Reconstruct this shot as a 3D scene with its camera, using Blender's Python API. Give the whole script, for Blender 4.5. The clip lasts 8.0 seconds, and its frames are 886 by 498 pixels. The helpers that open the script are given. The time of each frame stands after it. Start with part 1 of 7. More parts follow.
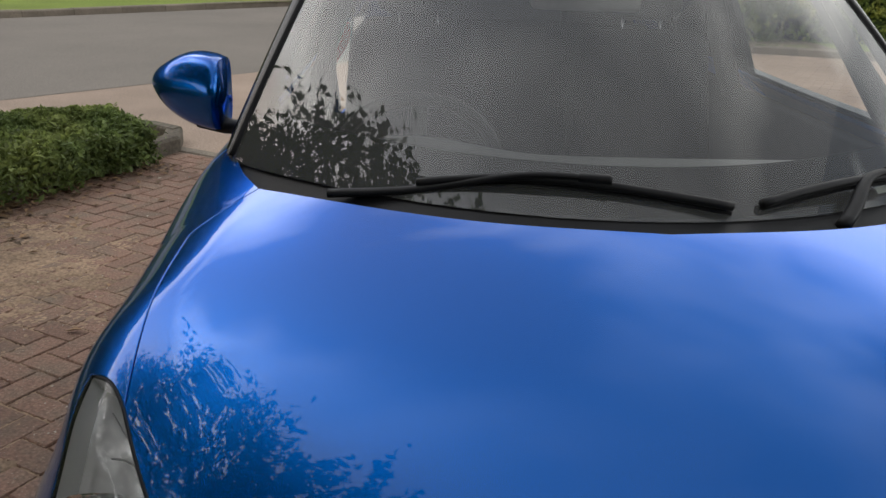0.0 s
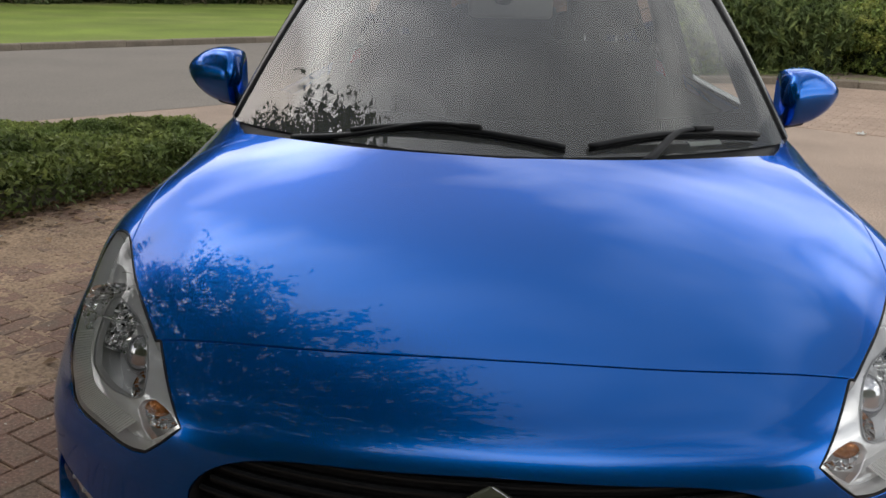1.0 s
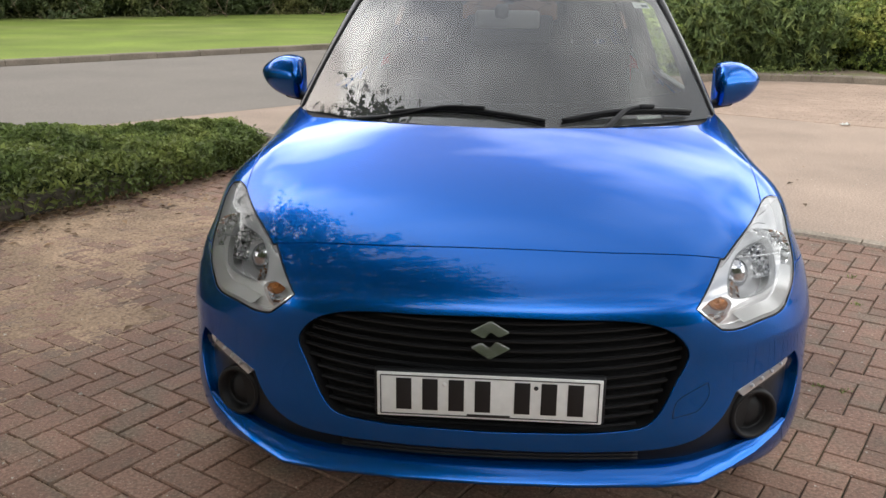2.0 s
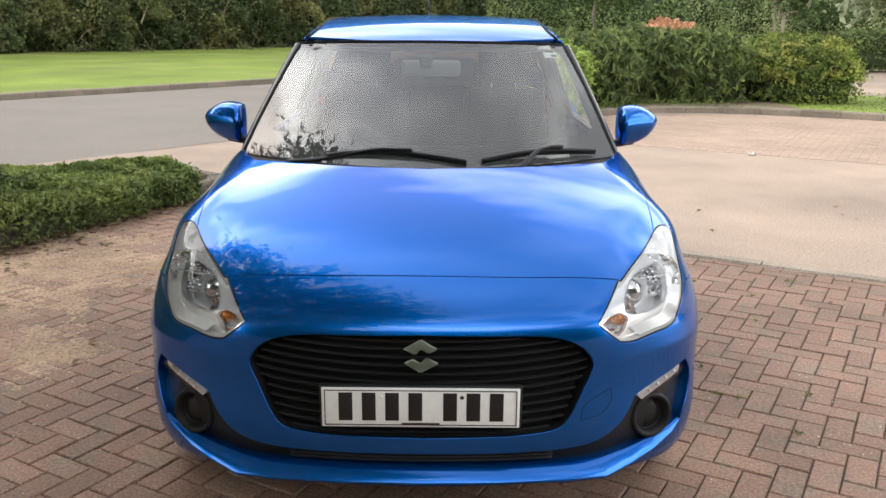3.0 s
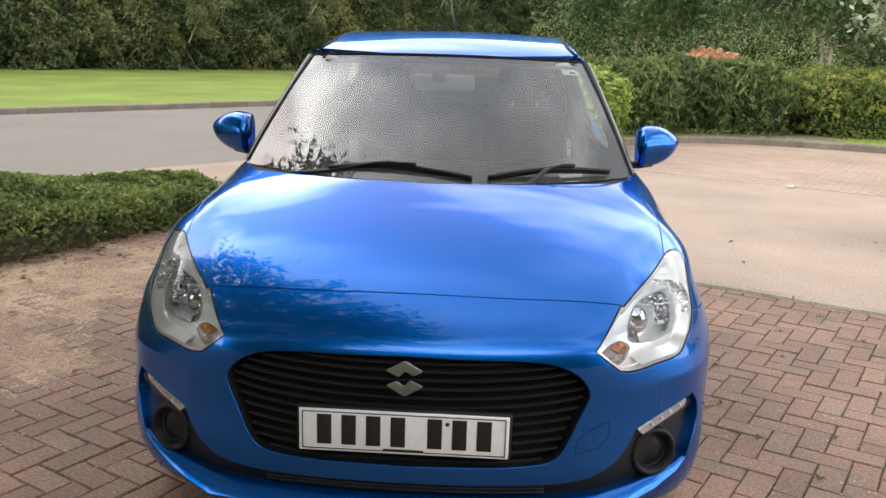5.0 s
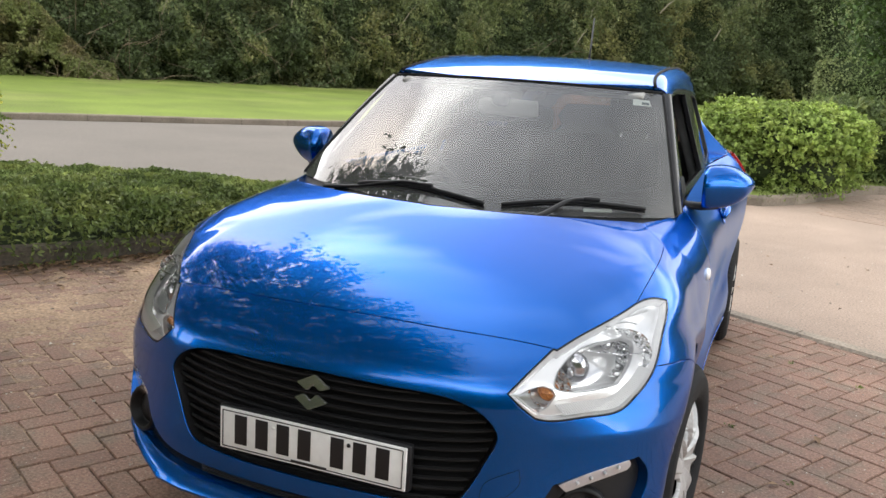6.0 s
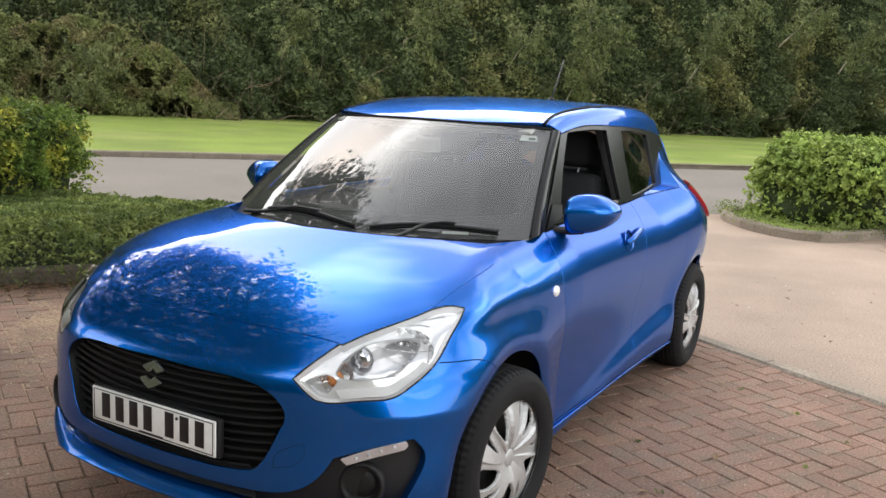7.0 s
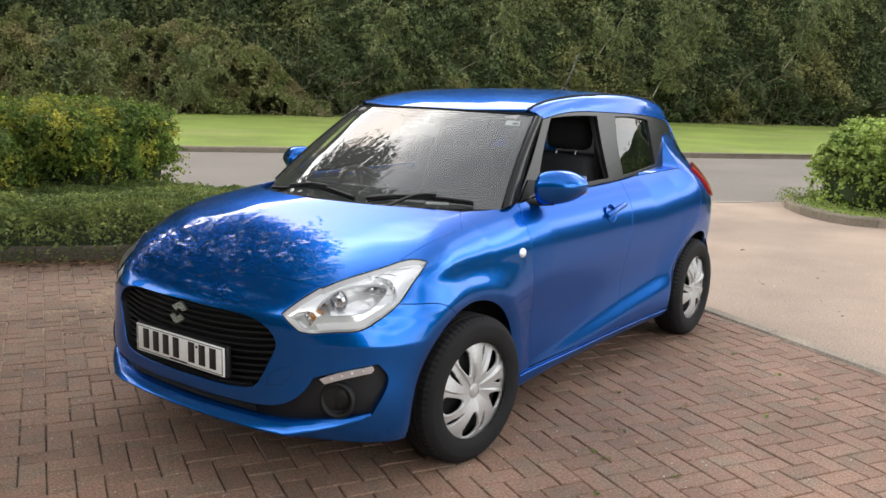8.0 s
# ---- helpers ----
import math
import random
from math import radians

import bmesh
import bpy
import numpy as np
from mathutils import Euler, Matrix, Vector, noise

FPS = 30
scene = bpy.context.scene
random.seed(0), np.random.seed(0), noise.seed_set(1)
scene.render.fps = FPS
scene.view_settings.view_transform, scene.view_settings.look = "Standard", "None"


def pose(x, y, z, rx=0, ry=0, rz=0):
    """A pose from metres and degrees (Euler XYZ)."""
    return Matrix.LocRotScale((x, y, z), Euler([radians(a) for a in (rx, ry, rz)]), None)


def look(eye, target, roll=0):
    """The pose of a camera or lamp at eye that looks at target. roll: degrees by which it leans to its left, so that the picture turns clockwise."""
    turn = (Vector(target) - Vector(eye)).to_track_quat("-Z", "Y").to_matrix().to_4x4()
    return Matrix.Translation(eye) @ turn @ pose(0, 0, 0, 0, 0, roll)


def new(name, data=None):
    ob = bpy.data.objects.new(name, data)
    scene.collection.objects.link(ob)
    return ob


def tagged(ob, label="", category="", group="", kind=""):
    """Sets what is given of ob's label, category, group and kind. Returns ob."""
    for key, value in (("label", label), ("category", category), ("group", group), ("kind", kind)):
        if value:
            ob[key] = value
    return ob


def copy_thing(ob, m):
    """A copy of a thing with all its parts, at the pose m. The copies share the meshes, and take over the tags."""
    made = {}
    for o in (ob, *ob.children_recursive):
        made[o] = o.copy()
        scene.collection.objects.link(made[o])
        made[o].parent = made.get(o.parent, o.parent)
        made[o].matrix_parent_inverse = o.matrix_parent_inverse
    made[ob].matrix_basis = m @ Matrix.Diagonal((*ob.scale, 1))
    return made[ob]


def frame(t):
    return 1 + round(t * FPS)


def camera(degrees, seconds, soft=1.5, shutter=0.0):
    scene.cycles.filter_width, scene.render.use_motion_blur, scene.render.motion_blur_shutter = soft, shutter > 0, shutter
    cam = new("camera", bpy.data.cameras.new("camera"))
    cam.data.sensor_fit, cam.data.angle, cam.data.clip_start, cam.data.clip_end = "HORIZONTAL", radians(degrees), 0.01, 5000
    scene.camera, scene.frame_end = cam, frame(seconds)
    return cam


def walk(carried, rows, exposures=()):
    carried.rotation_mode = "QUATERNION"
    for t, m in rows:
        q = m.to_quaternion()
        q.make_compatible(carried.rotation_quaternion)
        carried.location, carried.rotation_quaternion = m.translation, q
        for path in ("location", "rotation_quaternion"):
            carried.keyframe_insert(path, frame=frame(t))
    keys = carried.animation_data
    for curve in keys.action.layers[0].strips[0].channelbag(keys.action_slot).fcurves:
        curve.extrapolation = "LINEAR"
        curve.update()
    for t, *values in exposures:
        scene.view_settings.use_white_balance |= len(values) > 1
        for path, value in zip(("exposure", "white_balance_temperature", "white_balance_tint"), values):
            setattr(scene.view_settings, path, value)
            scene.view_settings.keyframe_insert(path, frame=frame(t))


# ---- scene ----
cam = camera(54.0, 8.0)
PATH = [
    (0, (-0.368, -0.402, 1.368), (-0.287, 1.483, 0.706), 1.9),
    (0.5, (-0.111, -0.656, 1.35), (-0.167, 1.241, 0.717), 1.4),
    (1, (-0.015, -1.023, 1.341), (-0.13, 0.884, 0.749), 1.8),
    (1.2, (-0.019, -1.223, 1.334), (-0.148, 0.684, 0.745), 1.8),
    (2.3, (0.052, -1.923, 1.432), (-0.094, -0.012, 0.862), 0.0),
    (2.5, (0.047, -1.989, 1.455), (-0.047, -0.07, 0.898), 0.1),
    (3, (0.057, -2.068, 1.468), (0.055, -0.134, 0.956), 0.5),
    (3.5, (0.053, -2.09, 1.461), (0.071, -0.154, 0.961), 0.7),
    (4, (0.046, -2.093, 1.458), (0.074, -0.159, 0.948), 0.6),
    (5.5, (0.471, -1.835, 1.405), (0.147, 0.093, 0.98), 3.1),
    (6, (0.97, -1.732, 1.431), (0.29, 0.101, 1.01), 3.7),
    (6.5, (1.488, -1.651, 1.465), (0.604, 0.092, 1.042), 3.1),
    (7, (1.948, -1.724, 1.497), (0.992, -0.004, 1.142), 2.9),
    (7.5, (2.347, -1.794, 1.503), (1.283, -0.137, 1.154), 2.9),
    (8, (2.648, -1.965, 1.503), (1.503, -0.368, 1.128), 1.8),
]
walk(cam, [(t, look(eye, target, roll)) for t, eye, target, roll in PATH], [(0, -0.43), (0.5, -0.43), (1.2, -0.2), (2.4, 0.50), (3.2, 0.62), (4.2, 0.62), (5.5, 0.55), (6.5, 0.52), (8, 0.40)])

# ---- sky and sun ----
world = bpy.data.worlds.new("sky")
scene.world = world
world.use_nodes = True
SUN_UP, SUN_TURN = 40.0, 297.0


def build_sky(strength):
    nt = world.node_tree
    nt.nodes.clear()
    out = nt.nodes.new("ShaderNodeOutputWorld")
    bg = nt.nodes.new("ShaderNodeBackground")
    sky = nt.nodes.new("ShaderNodeTexSky")
    sky.sky_type, sky.sun_disc = "NISHITA", False
    sky.sun_elevation, sky.sun_rotation = radians(SUN_UP), radians(SUN_TURN)
    sky.air_density, sky.dust_density = 1.0, 1.6
    co = nt.nodes.new("ShaderNodeTexCoord")
    mp = nt.nodes.new("ShaderNodeMapping")
    mp.inputs["Scale"].default_value = (1.0, 1.0, 2.2)
    mp.inputs["Location"].default_value = (0.10, 0.40, 0.30)
    noi = nt.nodes.new("ShaderNodeTexNoise")
    noi.inputs["Scale"].default_value, noi.inputs["Detail"].default_value = 2.3, 3.5
    noi.inputs["Roughness"].default_value, noi.inputs["Distortion"].default_value = 0.42, 0.2
    ramp = nt.nodes.new("ShaderNodeValToRGB")
    ramp.color_ramp.elements[0].position, ramp.color_ramp.elements[1].position = 0.41, 0.66
    ramp.color_ramp.elements[0].color = (0.06, 0.06, 0.06, 1)
    mix = nt.nodes.new("ShaderNodeMix")
    mix.data_type = "RGBA"
    mix.inputs["B"].default_value = (40.0, 40.0, 39.0, 1)
    nt.links.new(co.outputs["Generated"], mp.inputs["Vector"])
    nt.links.new(mp.outputs["Vector"], noi.inputs["Vector"])
    nt.links.new(noi.outputs["Fac"], ramp.inputs["Fac"])
    # high overhead the cloud is an even sheet
    split, veil, even = nt.nodes.new("ShaderNodeSeparateXYZ"), nt.nodes.new("ShaderNodeMapRange"), nt.nodes.new("ShaderNodeMix")
    veil.interpolation_type = "SMOOTHSTEP"
    veil.inputs["From Min"].default_value, veil.inputs["From Max"].default_value = 0.62, 0.90
    veil.inputs["To Max"].default_value = 0.85
    even.inputs["B"].default_value = 0.055
    nt.links.new(co.outputs["Generated"], split.inputs["Vector"])
    nt.links.new(split.outputs["Z"], veil.inputs["Value"])
    nt.links.new(veil.outputs["Result"], even.inputs["Factor"])
    nt.links.new(ramp.outputs["Color"], even.inputs["A"])
    # towards the horizon the haze thickens
    haze, most = nt.nodes.new("ShaderNodeMapRange"), nt.nodes.new("ShaderNodeMath")
    haze.interpolation_type, most.operation = "SMOOTHSTEP", "MAXIMUM"
    haze.inputs["From Min"].default_value, haze.inputs["From Max"].default_value = 0.10, 0.60
    haze.inputs["To Min"].default_value, haze.inputs["To Max"].default_value = 0.46, 0.0
    nt.links.new(split.outputs["Z"], haze.inputs["Value"])
    nt.links.new(even.outputs["Result"], most.inputs[0])
    nt.links.new(haze.outputs["Result"], most.inputs[1])
    nt.links.new(most.outputs["Value"], mix.inputs["Factor"])
    nt.links.new(sky.outputs["Color"], mix.inputs["A"])
    # clouds are brightest round the veiled sun
    dot, power, glow, scale = (nt.nodes.new("ShaderNodeVectorMath"), nt.nodes.new("ShaderNodeMath"), nt.nodes.new("ShaderNodeMath"), nt.nodes.new("ShaderNodeVectorMath"))
    dot.operation, power.operation, glow.operation, scale.operation = "DOT_PRODUCT", "POWER", "MULTIPLY_ADD", "SCALE"
    up, turn = radians(SUN_UP), radians(SUN_TURN)
    dot.inputs[1].default_value = (math.sin(turn) * math.cos(up), math.cos(turn) * math.cos(up), math.sin(up))
    power.inputs[1].default_value = 4.0
    power.use_clamp = True
    glow.inputs[1].default_value, glow.inputs[2].default_value = 0.95, 0.84
    nt.links.new(co.outputs["Generated"], dot.inputs[0])
    nt.links.new(dot.outputs["Value"], power.inputs[0])
    nt.links.new(power.outputs["Value"], glow.inputs[0])
    nt.links.new(mix.outputs["Result"], scale.inputs[0])
    nt.links.new(glow.outputs["Value"], scale.inputs["Scale"])
    nt.links.new(scale.outputs["Vector"], bg.inputs["Color"])
    bg.inputs["Strength"].default_value = strength
    nt.links.new(bg.outputs["Background"], out.inputs["Surface"])


build_sky(0.108)
sun_data = bpy.data.lights.new("sun", "SUN")
sun_data.energy, sun_data.angle, sun_data.color = 1.0, radians(175), (1.0, 0.94, 0.85)
sun = new("sun", sun_data)
sun.matrix_world = look((20 * math.cos(radians(90 - SUN_TURN)), 20 * math.sin(radians(90 - SUN_TURN)), 20 * math.tan(radians(SUN_UP))), (0, 0, 0))


# ---- materials ----
def material(name, color, rough=0.5, metal=0.0, big=0.0, small=0.0, scales=(3.0, 60.0), bump=0.0, bump_scale=200.0, second=None,
             piece=0.0, coat=0.0, island=0.0, speck=None, world_space=True, transmission=0.0, emit=0.0, rough_var=0.0):
    m = bpy.data.materials.new(name)
    m.use_nodes = True
    nt = m.node_tree
    b = nt.nodes["Principled BSDF"]
    b.inputs["Base Color"].default_value = (*color, 1)
    b.inputs["Roughness"].default_value, b.inputs["Metallic"].default_value = rough, metal
    b.inputs["Coat Weight"].default_value, b.inputs["Coat Roughness"].default_value = coat, 0.02
    b.inputs["Transmission Weight"].default_value = transmission
    b.inputs["Coat IOR"].default_value = 1.5
    if emit:
        b.inputs["Emission Color"].default_value = (*color, 1)
        b.inputs["Emission Strength"].default_value = emit
    if world_space:
        at = nt.nodes.new("ShaderNodeNewGeometry").outputs["Position"]
    else:
        at = nt.nodes.new("ShaderNodeTexCoord").outputs["Object"]

    def noisy(scale, detail=4.0):
        n = nt.nodes.new("ShaderNodeTexNoise")
        n.inputs["Scale"].default_value, n.inputs["Detail"].default_value = scale, detail
        nt.links.new(at, n.inputs["Vector"])
        return n.outputs["Fac"]

    def spread(fac, low, high):
        r = nt.nodes.new("ShaderNodeMapRange")
        r.inputs["From Min"].default_value, r.inputs["From Max"].default_value = low, high
        nt.links.new(fac, r.inputs["Value"])
        return r.outputs["Result"]

    value = None

    def add(fac, amount):
        nonlocal value
        r = nt.nodes.new("ShaderNodeMapRange")
        r.inputs["From Min"].default_value, r.inputs["From Max"].default_value = 0.0, 1.0
        r.inputs["To Min"].default_value, r.inputs["To Max"].default_value = 1 - amount, 1 + amount
        nt.links.new(fac, r.inputs["Value"])
        if value is None:
            value = r.outputs["Result"]
        else:
            mu = nt.nodes.new("ShaderNodeMath")
            mu.operation = "MULTIPLY"
            nt.links.new(value, mu.inputs[0])
            nt.links.new(r.outputs["Result"], mu.inputs[1])
            value = mu.outputs["Value"]

    if big:
        add(spread(noisy(scales[0]), 0.3, 0.7), big)
    if small:
        add(spread(noisy(scales[1]), 0.3, 0.7), small)
    if piece:
        add(nt.nodes.new("ShaderNodeObjectInfo").outputs["Random"], piece)
    if island:
        add(nt.nodes.new("ShaderNodeNewGeometry").outputs["Random Per Island"], island)
    base = None
    if second is not None:
        mx = nt.nodes.new("ShaderNodeMix")
        mx.data_type = "RGBA"
        mx.inputs["A"].default_value, mx.inputs["B"].default_value = (*color, 1), (*second[0], 1)
        nt.links.new(spread(noisy(second[1]), second[2], second[3]), mx.inputs["Factor"])
        base = mx.outputs["Result"]
    if speck is not None:
        mx = nt.nodes.new("ShaderNodeMix")
        mx.data_type = "RGBA"
        mx.inputs["A"].default_value, mx.inputs["B"].default_value = (*color, 1), (*speck[0], 1)
        if base is not None:
            nt.links.new(base, mx.inputs["A"])
        nt.links.new(spread(noisy(speck[1], 2.0), speck[2], speck[3]), mx.inputs["Factor"])
        base = mx.outputs["Result"]
    if value is not None:
        hs = nt.nodes.new("ShaderNodeHueSaturation")
        hs.inputs["Color"].default_value = (*color, 1)
        if base is not None:
            nt.links.new(base, hs.inputs["Color"])
        nt.links.new(value, hs.inputs["Value"])
        base = hs.outputs["Color"]
    if base is not None:
        nt.links.new(base, b.inputs["Base Color"])
    if rough_var:
        r = nt.nodes.new("ShaderNodeMapRange")
        r.inputs["To Min"].default_value, r.inputs["To Max"].default_value = rough - rough_var, rough + rough_var
        nt.links.new(noisy(scales[0] * 2), r.inputs["Value"])
        nt.links.new(r.outputs["Result"], b.inputs["Roughness"])
    if bump:
        bp = nt.nodes.new("ShaderNodeBump")
        bp.inputs["Strength"].default_value, bp.inputs["Distance"].default_value = bump, 0.004
        nt.links.new(noisy(bump_scale), bp.inputs["Height"])
        nt.links.new(bp.outputs["Normal"], b.inputs["Normal"])
    return m


def glass(name, tint, gloss=0.0, ior=1.6, dust=0.0):
    """A thin pane: clear, with the mirror of its surface by Fresnel and a film of dust."""
    m = bpy.data.materials.new(name)
    m.use_nodes = True
    nt = m.node_tree
    nt.nodes.remove(nt.nodes["Principled BSDF"])
    clear, gl, fr, mx = (nt.nodes.new("ShaderNodeBsdfTransparent"), nt.nodes.new("ShaderNodeBsdfGlossy"), nt.nodes.new("ShaderNodeFresnel"), nt.nodes.new("ShaderNodeMixShader"))
    clear.inputs["Color"].default_value = (*tint, 1)
    gl.inputs["Roughness"].default_value = gloss
    fr.inputs["IOR"].default_value = ior
    nt.links.new(fr.outputs["Fac"], mx.inputs["Fac"])
    nt.links.new(clear.outputs["BSDF"], mx.inputs[1])
    nt.links.new(gl.outputs["BSDF"], mx.inputs[2])
    film, over = nt.nodes.new("ShaderNodeBsdfDiffuse"), nt.nodes.new("ShaderNodeMixShader")
    film.inputs["Color"].default_value = (0.80, 0.80, 0.78, 1)
    over.inputs["Fac"].default_value = dust
    nt.links.new(mx.outputs["Shader"], over.inputs[1])
    nt.links.new(film.outputs["BSDF"], over.inputs[2])
    nt.links.new(over.outputs["Shader"], nt.nodes["Material Output"].inputs["Surface"])
    return m


PAINT = material("blue_metallic_paint", (0.0, 0.111, 0.465), 0.26, 0.85, coat=0.76, small=0.06, scales=(2.0, 900.0))
PAINT.node_tree.nodes["Principled BSDF"].inputs["Specular Tint"].default_value = (0.01, 0.50, 0.95, 1)
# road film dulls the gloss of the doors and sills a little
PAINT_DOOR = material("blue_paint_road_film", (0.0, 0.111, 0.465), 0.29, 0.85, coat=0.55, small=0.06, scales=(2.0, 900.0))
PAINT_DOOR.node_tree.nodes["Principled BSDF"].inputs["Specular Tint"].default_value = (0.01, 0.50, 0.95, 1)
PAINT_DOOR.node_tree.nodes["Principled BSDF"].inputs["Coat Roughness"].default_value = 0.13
GLOSS_BLACK = material("gloss_black_trim", (0.011, 0.011, 0.012), 0.22)
GLOSS_BLACK.node_tree.nodes["Principled BSDF"].inputs["Specular IOR Level"].default_value = 0.28
PLASTIC = material("black_plastic", (0.012, 0.012, 0.013), 0.50, small=0.15, scales=(4.0, 300.0), bump=0.1, bump_scale=900.0)
PLASTIC.node_tree.nodes["Principled BSDF"].inputs["Specular IOR Level"].default_value = 0.3
RUBBER = material("rubber", (0.012, 0.012, 0.013), 0.8, big=0.2, small=0.2, scales=(9.0, 150.0), bump=0.15, bump_scale=400.0)
RUBBER.node_tree.nodes["Principled BSDF"].inputs["Specular IOR Level"].default_value = 0.25
CHROME = material("chrome", (0.58, 0.58, 0.60), 0.12, 0.95)
REFLECTOR = material("lamp_reflector", (0.95, 0.955, 0.96), 0.06, 0.95)
LAMP_TRIM = material("lamp_trim", (0.95, 0.95, 0.95), 0.15, 0.20, coat=0.5)
# grey for drawn lines: shade of grooves and edges put into colour
GROOVE = material("lamp_line_grey", (0.42, 0.425, 0.43), 0.3, 0.5)
SILVER = material("silver_wheel_trim", (0.50, 0.50, 0.50), 0.36, 0.4, small=0.06, scales=(6.0, 80.0))
AMBER = material("amber_bulb", (0.78, 0.30, 0.09), 0.10, 0.45)


def facets(m, scale, depth):
    """Pressed facets of a lamp's mirror."""
    nt = m.node_tree
    cells, tilt = nt.nodes.new("ShaderNodeTexVoronoi"), nt.nodes.new("ShaderNodeBump")
    cells.inputs["Scale"].default_value, tilt.inputs["Strength"].default_value, tilt.inputs["Distance"].default_value = scale, 0.9, depth
    nt.links.new(nt.nodes.new("ShaderNodeNewGeometry").outputs["Position"], cells.inputs["Vector"])
    nt.links.new(cells.outputs["Distance"], tilt.inputs["Height"])
    nt.links.new(tilt.outputs["Normal"], nt.nodes["Principled BSDF"].inputs["Normal"])


facets(REFLECTOR, 60.0, 0.012)
facets(AMBER, 110.0, 0.006)
RED_LENS = material("red_lens", (0.45, 0.01, 0.012), 0.12, coat=0.6)
PLATE = material("plate_white", (0.82, 0.82, 0.80), 0.35, small=0.04, scales=(5.0, 50.0))
INK = material("black_ink", (0.012, 0.012, 0.013), 0.4)
STICKER = material("sticker_white", (0.75, 0.78, 0.74), 0.5)
STICKER_DARK = material("sticker_print", (0.05, 0.09, 0.08), 0.5)
# near-black for the underside; shade there and in gaps is put in
DARK = material("dark_shade", (0.008, 0.008, 0.008), 0.9)
CABIN = material("cabin_plastic", (0.12, 0.123, 0.125), 0.65, small=0.08, scales=(3.0, 40.0))
# a dark dashboard; the windscreen's veiling glare is put into this lighter grey
DASH = material("dashboard_glare_grey", (0.30, 0.305, 0.30), 0.6, big=0.08, small=0.08, scales=(3.0, 40.0))
WHEEL_GRIP = material("steering_grip", (0.05, 0.05, 0.052), 0.45, small=0.1, scales=(5.0, 90.0))
FABRIC = material("seat_fabric", (0.030, 0.030, 0.033), 0.9, small=0.3, scales=(4.0, 250.0), bump=0.3, bump_scale=500.0)
HEADLINER = material("headliner", (0.45, 0.44, 0.42), 0.9, small=0.06, scales=(3.0, 90.0))
MIRROR_GLASS = material("mirror_glass", (0.8, 0.8, 0.8), 0.02, 1.0)
WINDSCREEN = glass("windscreen_glass", (0.92, 0.95, 0.93), ior=1.80, dust=0.075)
FROSTED = material("frosted_lamp", (0.72, 0.73, 0.75), 0.15, 0.5, coat=0.5)
LAMP_GREY = material("lamp_housing", (0.96, 0.96, 0.965), 0.12, 0.45, coat=0.3)
TINTED = glass("tinted_glass", (0.30, 0.33, 0.32), ior=2.1)
LENS = glass("lamp_lens", (0.98, 0.98, 0.98), ior=1.36)
BRICK = material("paving_brick", (0.250, 0.146, 0.102), 0.85, big=0.25, small=0.34, scales=(1.1, 90.0), bump=0.5, bump_scale=160.0, second=((0.205, 0.145, 0.102), 7.0, 0.45, 0.68), piece=0.13, speck=((0.42, 0.33, 0.25), 170.0, 0.64, 0.71))
BRICK_JOINED = material("paving_brick_far", (0.250, 0.146, 0.102), 0.85, big=0.25, small=0.34, scales=(1.1, 90.0), bump=0.5, bump_scale=160.0, second=((0.205, 0.145, 0.102), 7.0, 0.45, 0.68), island=0.13, speck=((0.42, 0.33, 0.25), 170.0, 0.64, 0.71))
BRICK_DUSTY = material("paving_brick_dusty", (0.335, 0.243, 0.182), 0.9, big=0.15, small=0.25, scales=(0.8, 80.0), bump=0.4, bump_scale=150.0, island=0.08, speck=((0.42, 0.34, 0.27), 170.0, 0.64, 0.71))
SAND = material("joint_sand", (0.050, 0.040, 0.028), 0.95, big=0.35, small=0.3, scales=(1.5, 90.0), bump=0.6, bump_scale=220.0, second=((0.085, 0.082, 0.034), 2.1, 0.48, 0.64))
ASPHALT = material("road_asphalt", (0.185, 0.162, 0.138), 0.9, big=0.10, small=0.28, scales=(0.5, 70.0), bump=0.5, bump_scale=140.0)
APRON = material("apron_asphalt", (0.350, 0.262, 0.200), 0.9, big=0.16, small=0.30, scales=(0.7, 75.0), bump=0.6, bump_scale=120.0, second=((0.280, 0.212, 0.163), 0.9, 0.45, 0.7), speck=((0.20, 0.16, 0.13), 95.0, 0.60, 0.66))
KERB_SANDY = material("kerb_sandy", (0.27, 0.225, 0.175), 0.95, big=0.3, small=0.3, scales=(1.8, 60.0), bump=0.4, bump_scale=130.0, piece=0.12)
CONCRETE = material("kerb_concrete", (0.215, 0.178, 0.138), 0.9, big=0.2, small=0.2, scales=(2.5, 50.0), bump=0.4, bump_scale=130.0, piece=0.12)
GRASS = material("mown_grass", (0.168, 0.225, 0.028), 0.9, big=0.22, small=0.35, scales=(0.5, 30.0), bump=0.6, bump_scale=60.0, second=((0.22, 0.25, 0.06), 0.28, 0.5, 0.7))
DRIFT = material("wind_blown_sand", (0.345, 0.240, 0.155), 0.95, big=0.30, small=0.4, scales=(2.5, 60.0), bump=0.5, bump_scale=150.0)
KERB_DIRTY = material("kerb_dirty", (0.15, 0.125, 0.095), 0.95, big=0.3, small=0.3, scales=(2.5, 40.0), bump=0.5, bump_scale=110.0, piece=0.2, second=((0.08, 0.085, 0.045), 3.0, 0.5, 0.7))
WEED_SOIL = material("trodden_soil", (0.20, 0.15, 0.105), 0.95, big=0.3, small=0.4, scales=(1.0, 30.0), bump=0.7, bump_scale=60.0, second=((0.13, 0.15, 0.04), 1.4, 0.5, 0.66))
SOIL = material("soil", (0.075, 0.055, 0.038), 0.95, big=0.25, small=0.35, scales=(1.2, 40.0), bump=0.7, bump_scale=70.0)
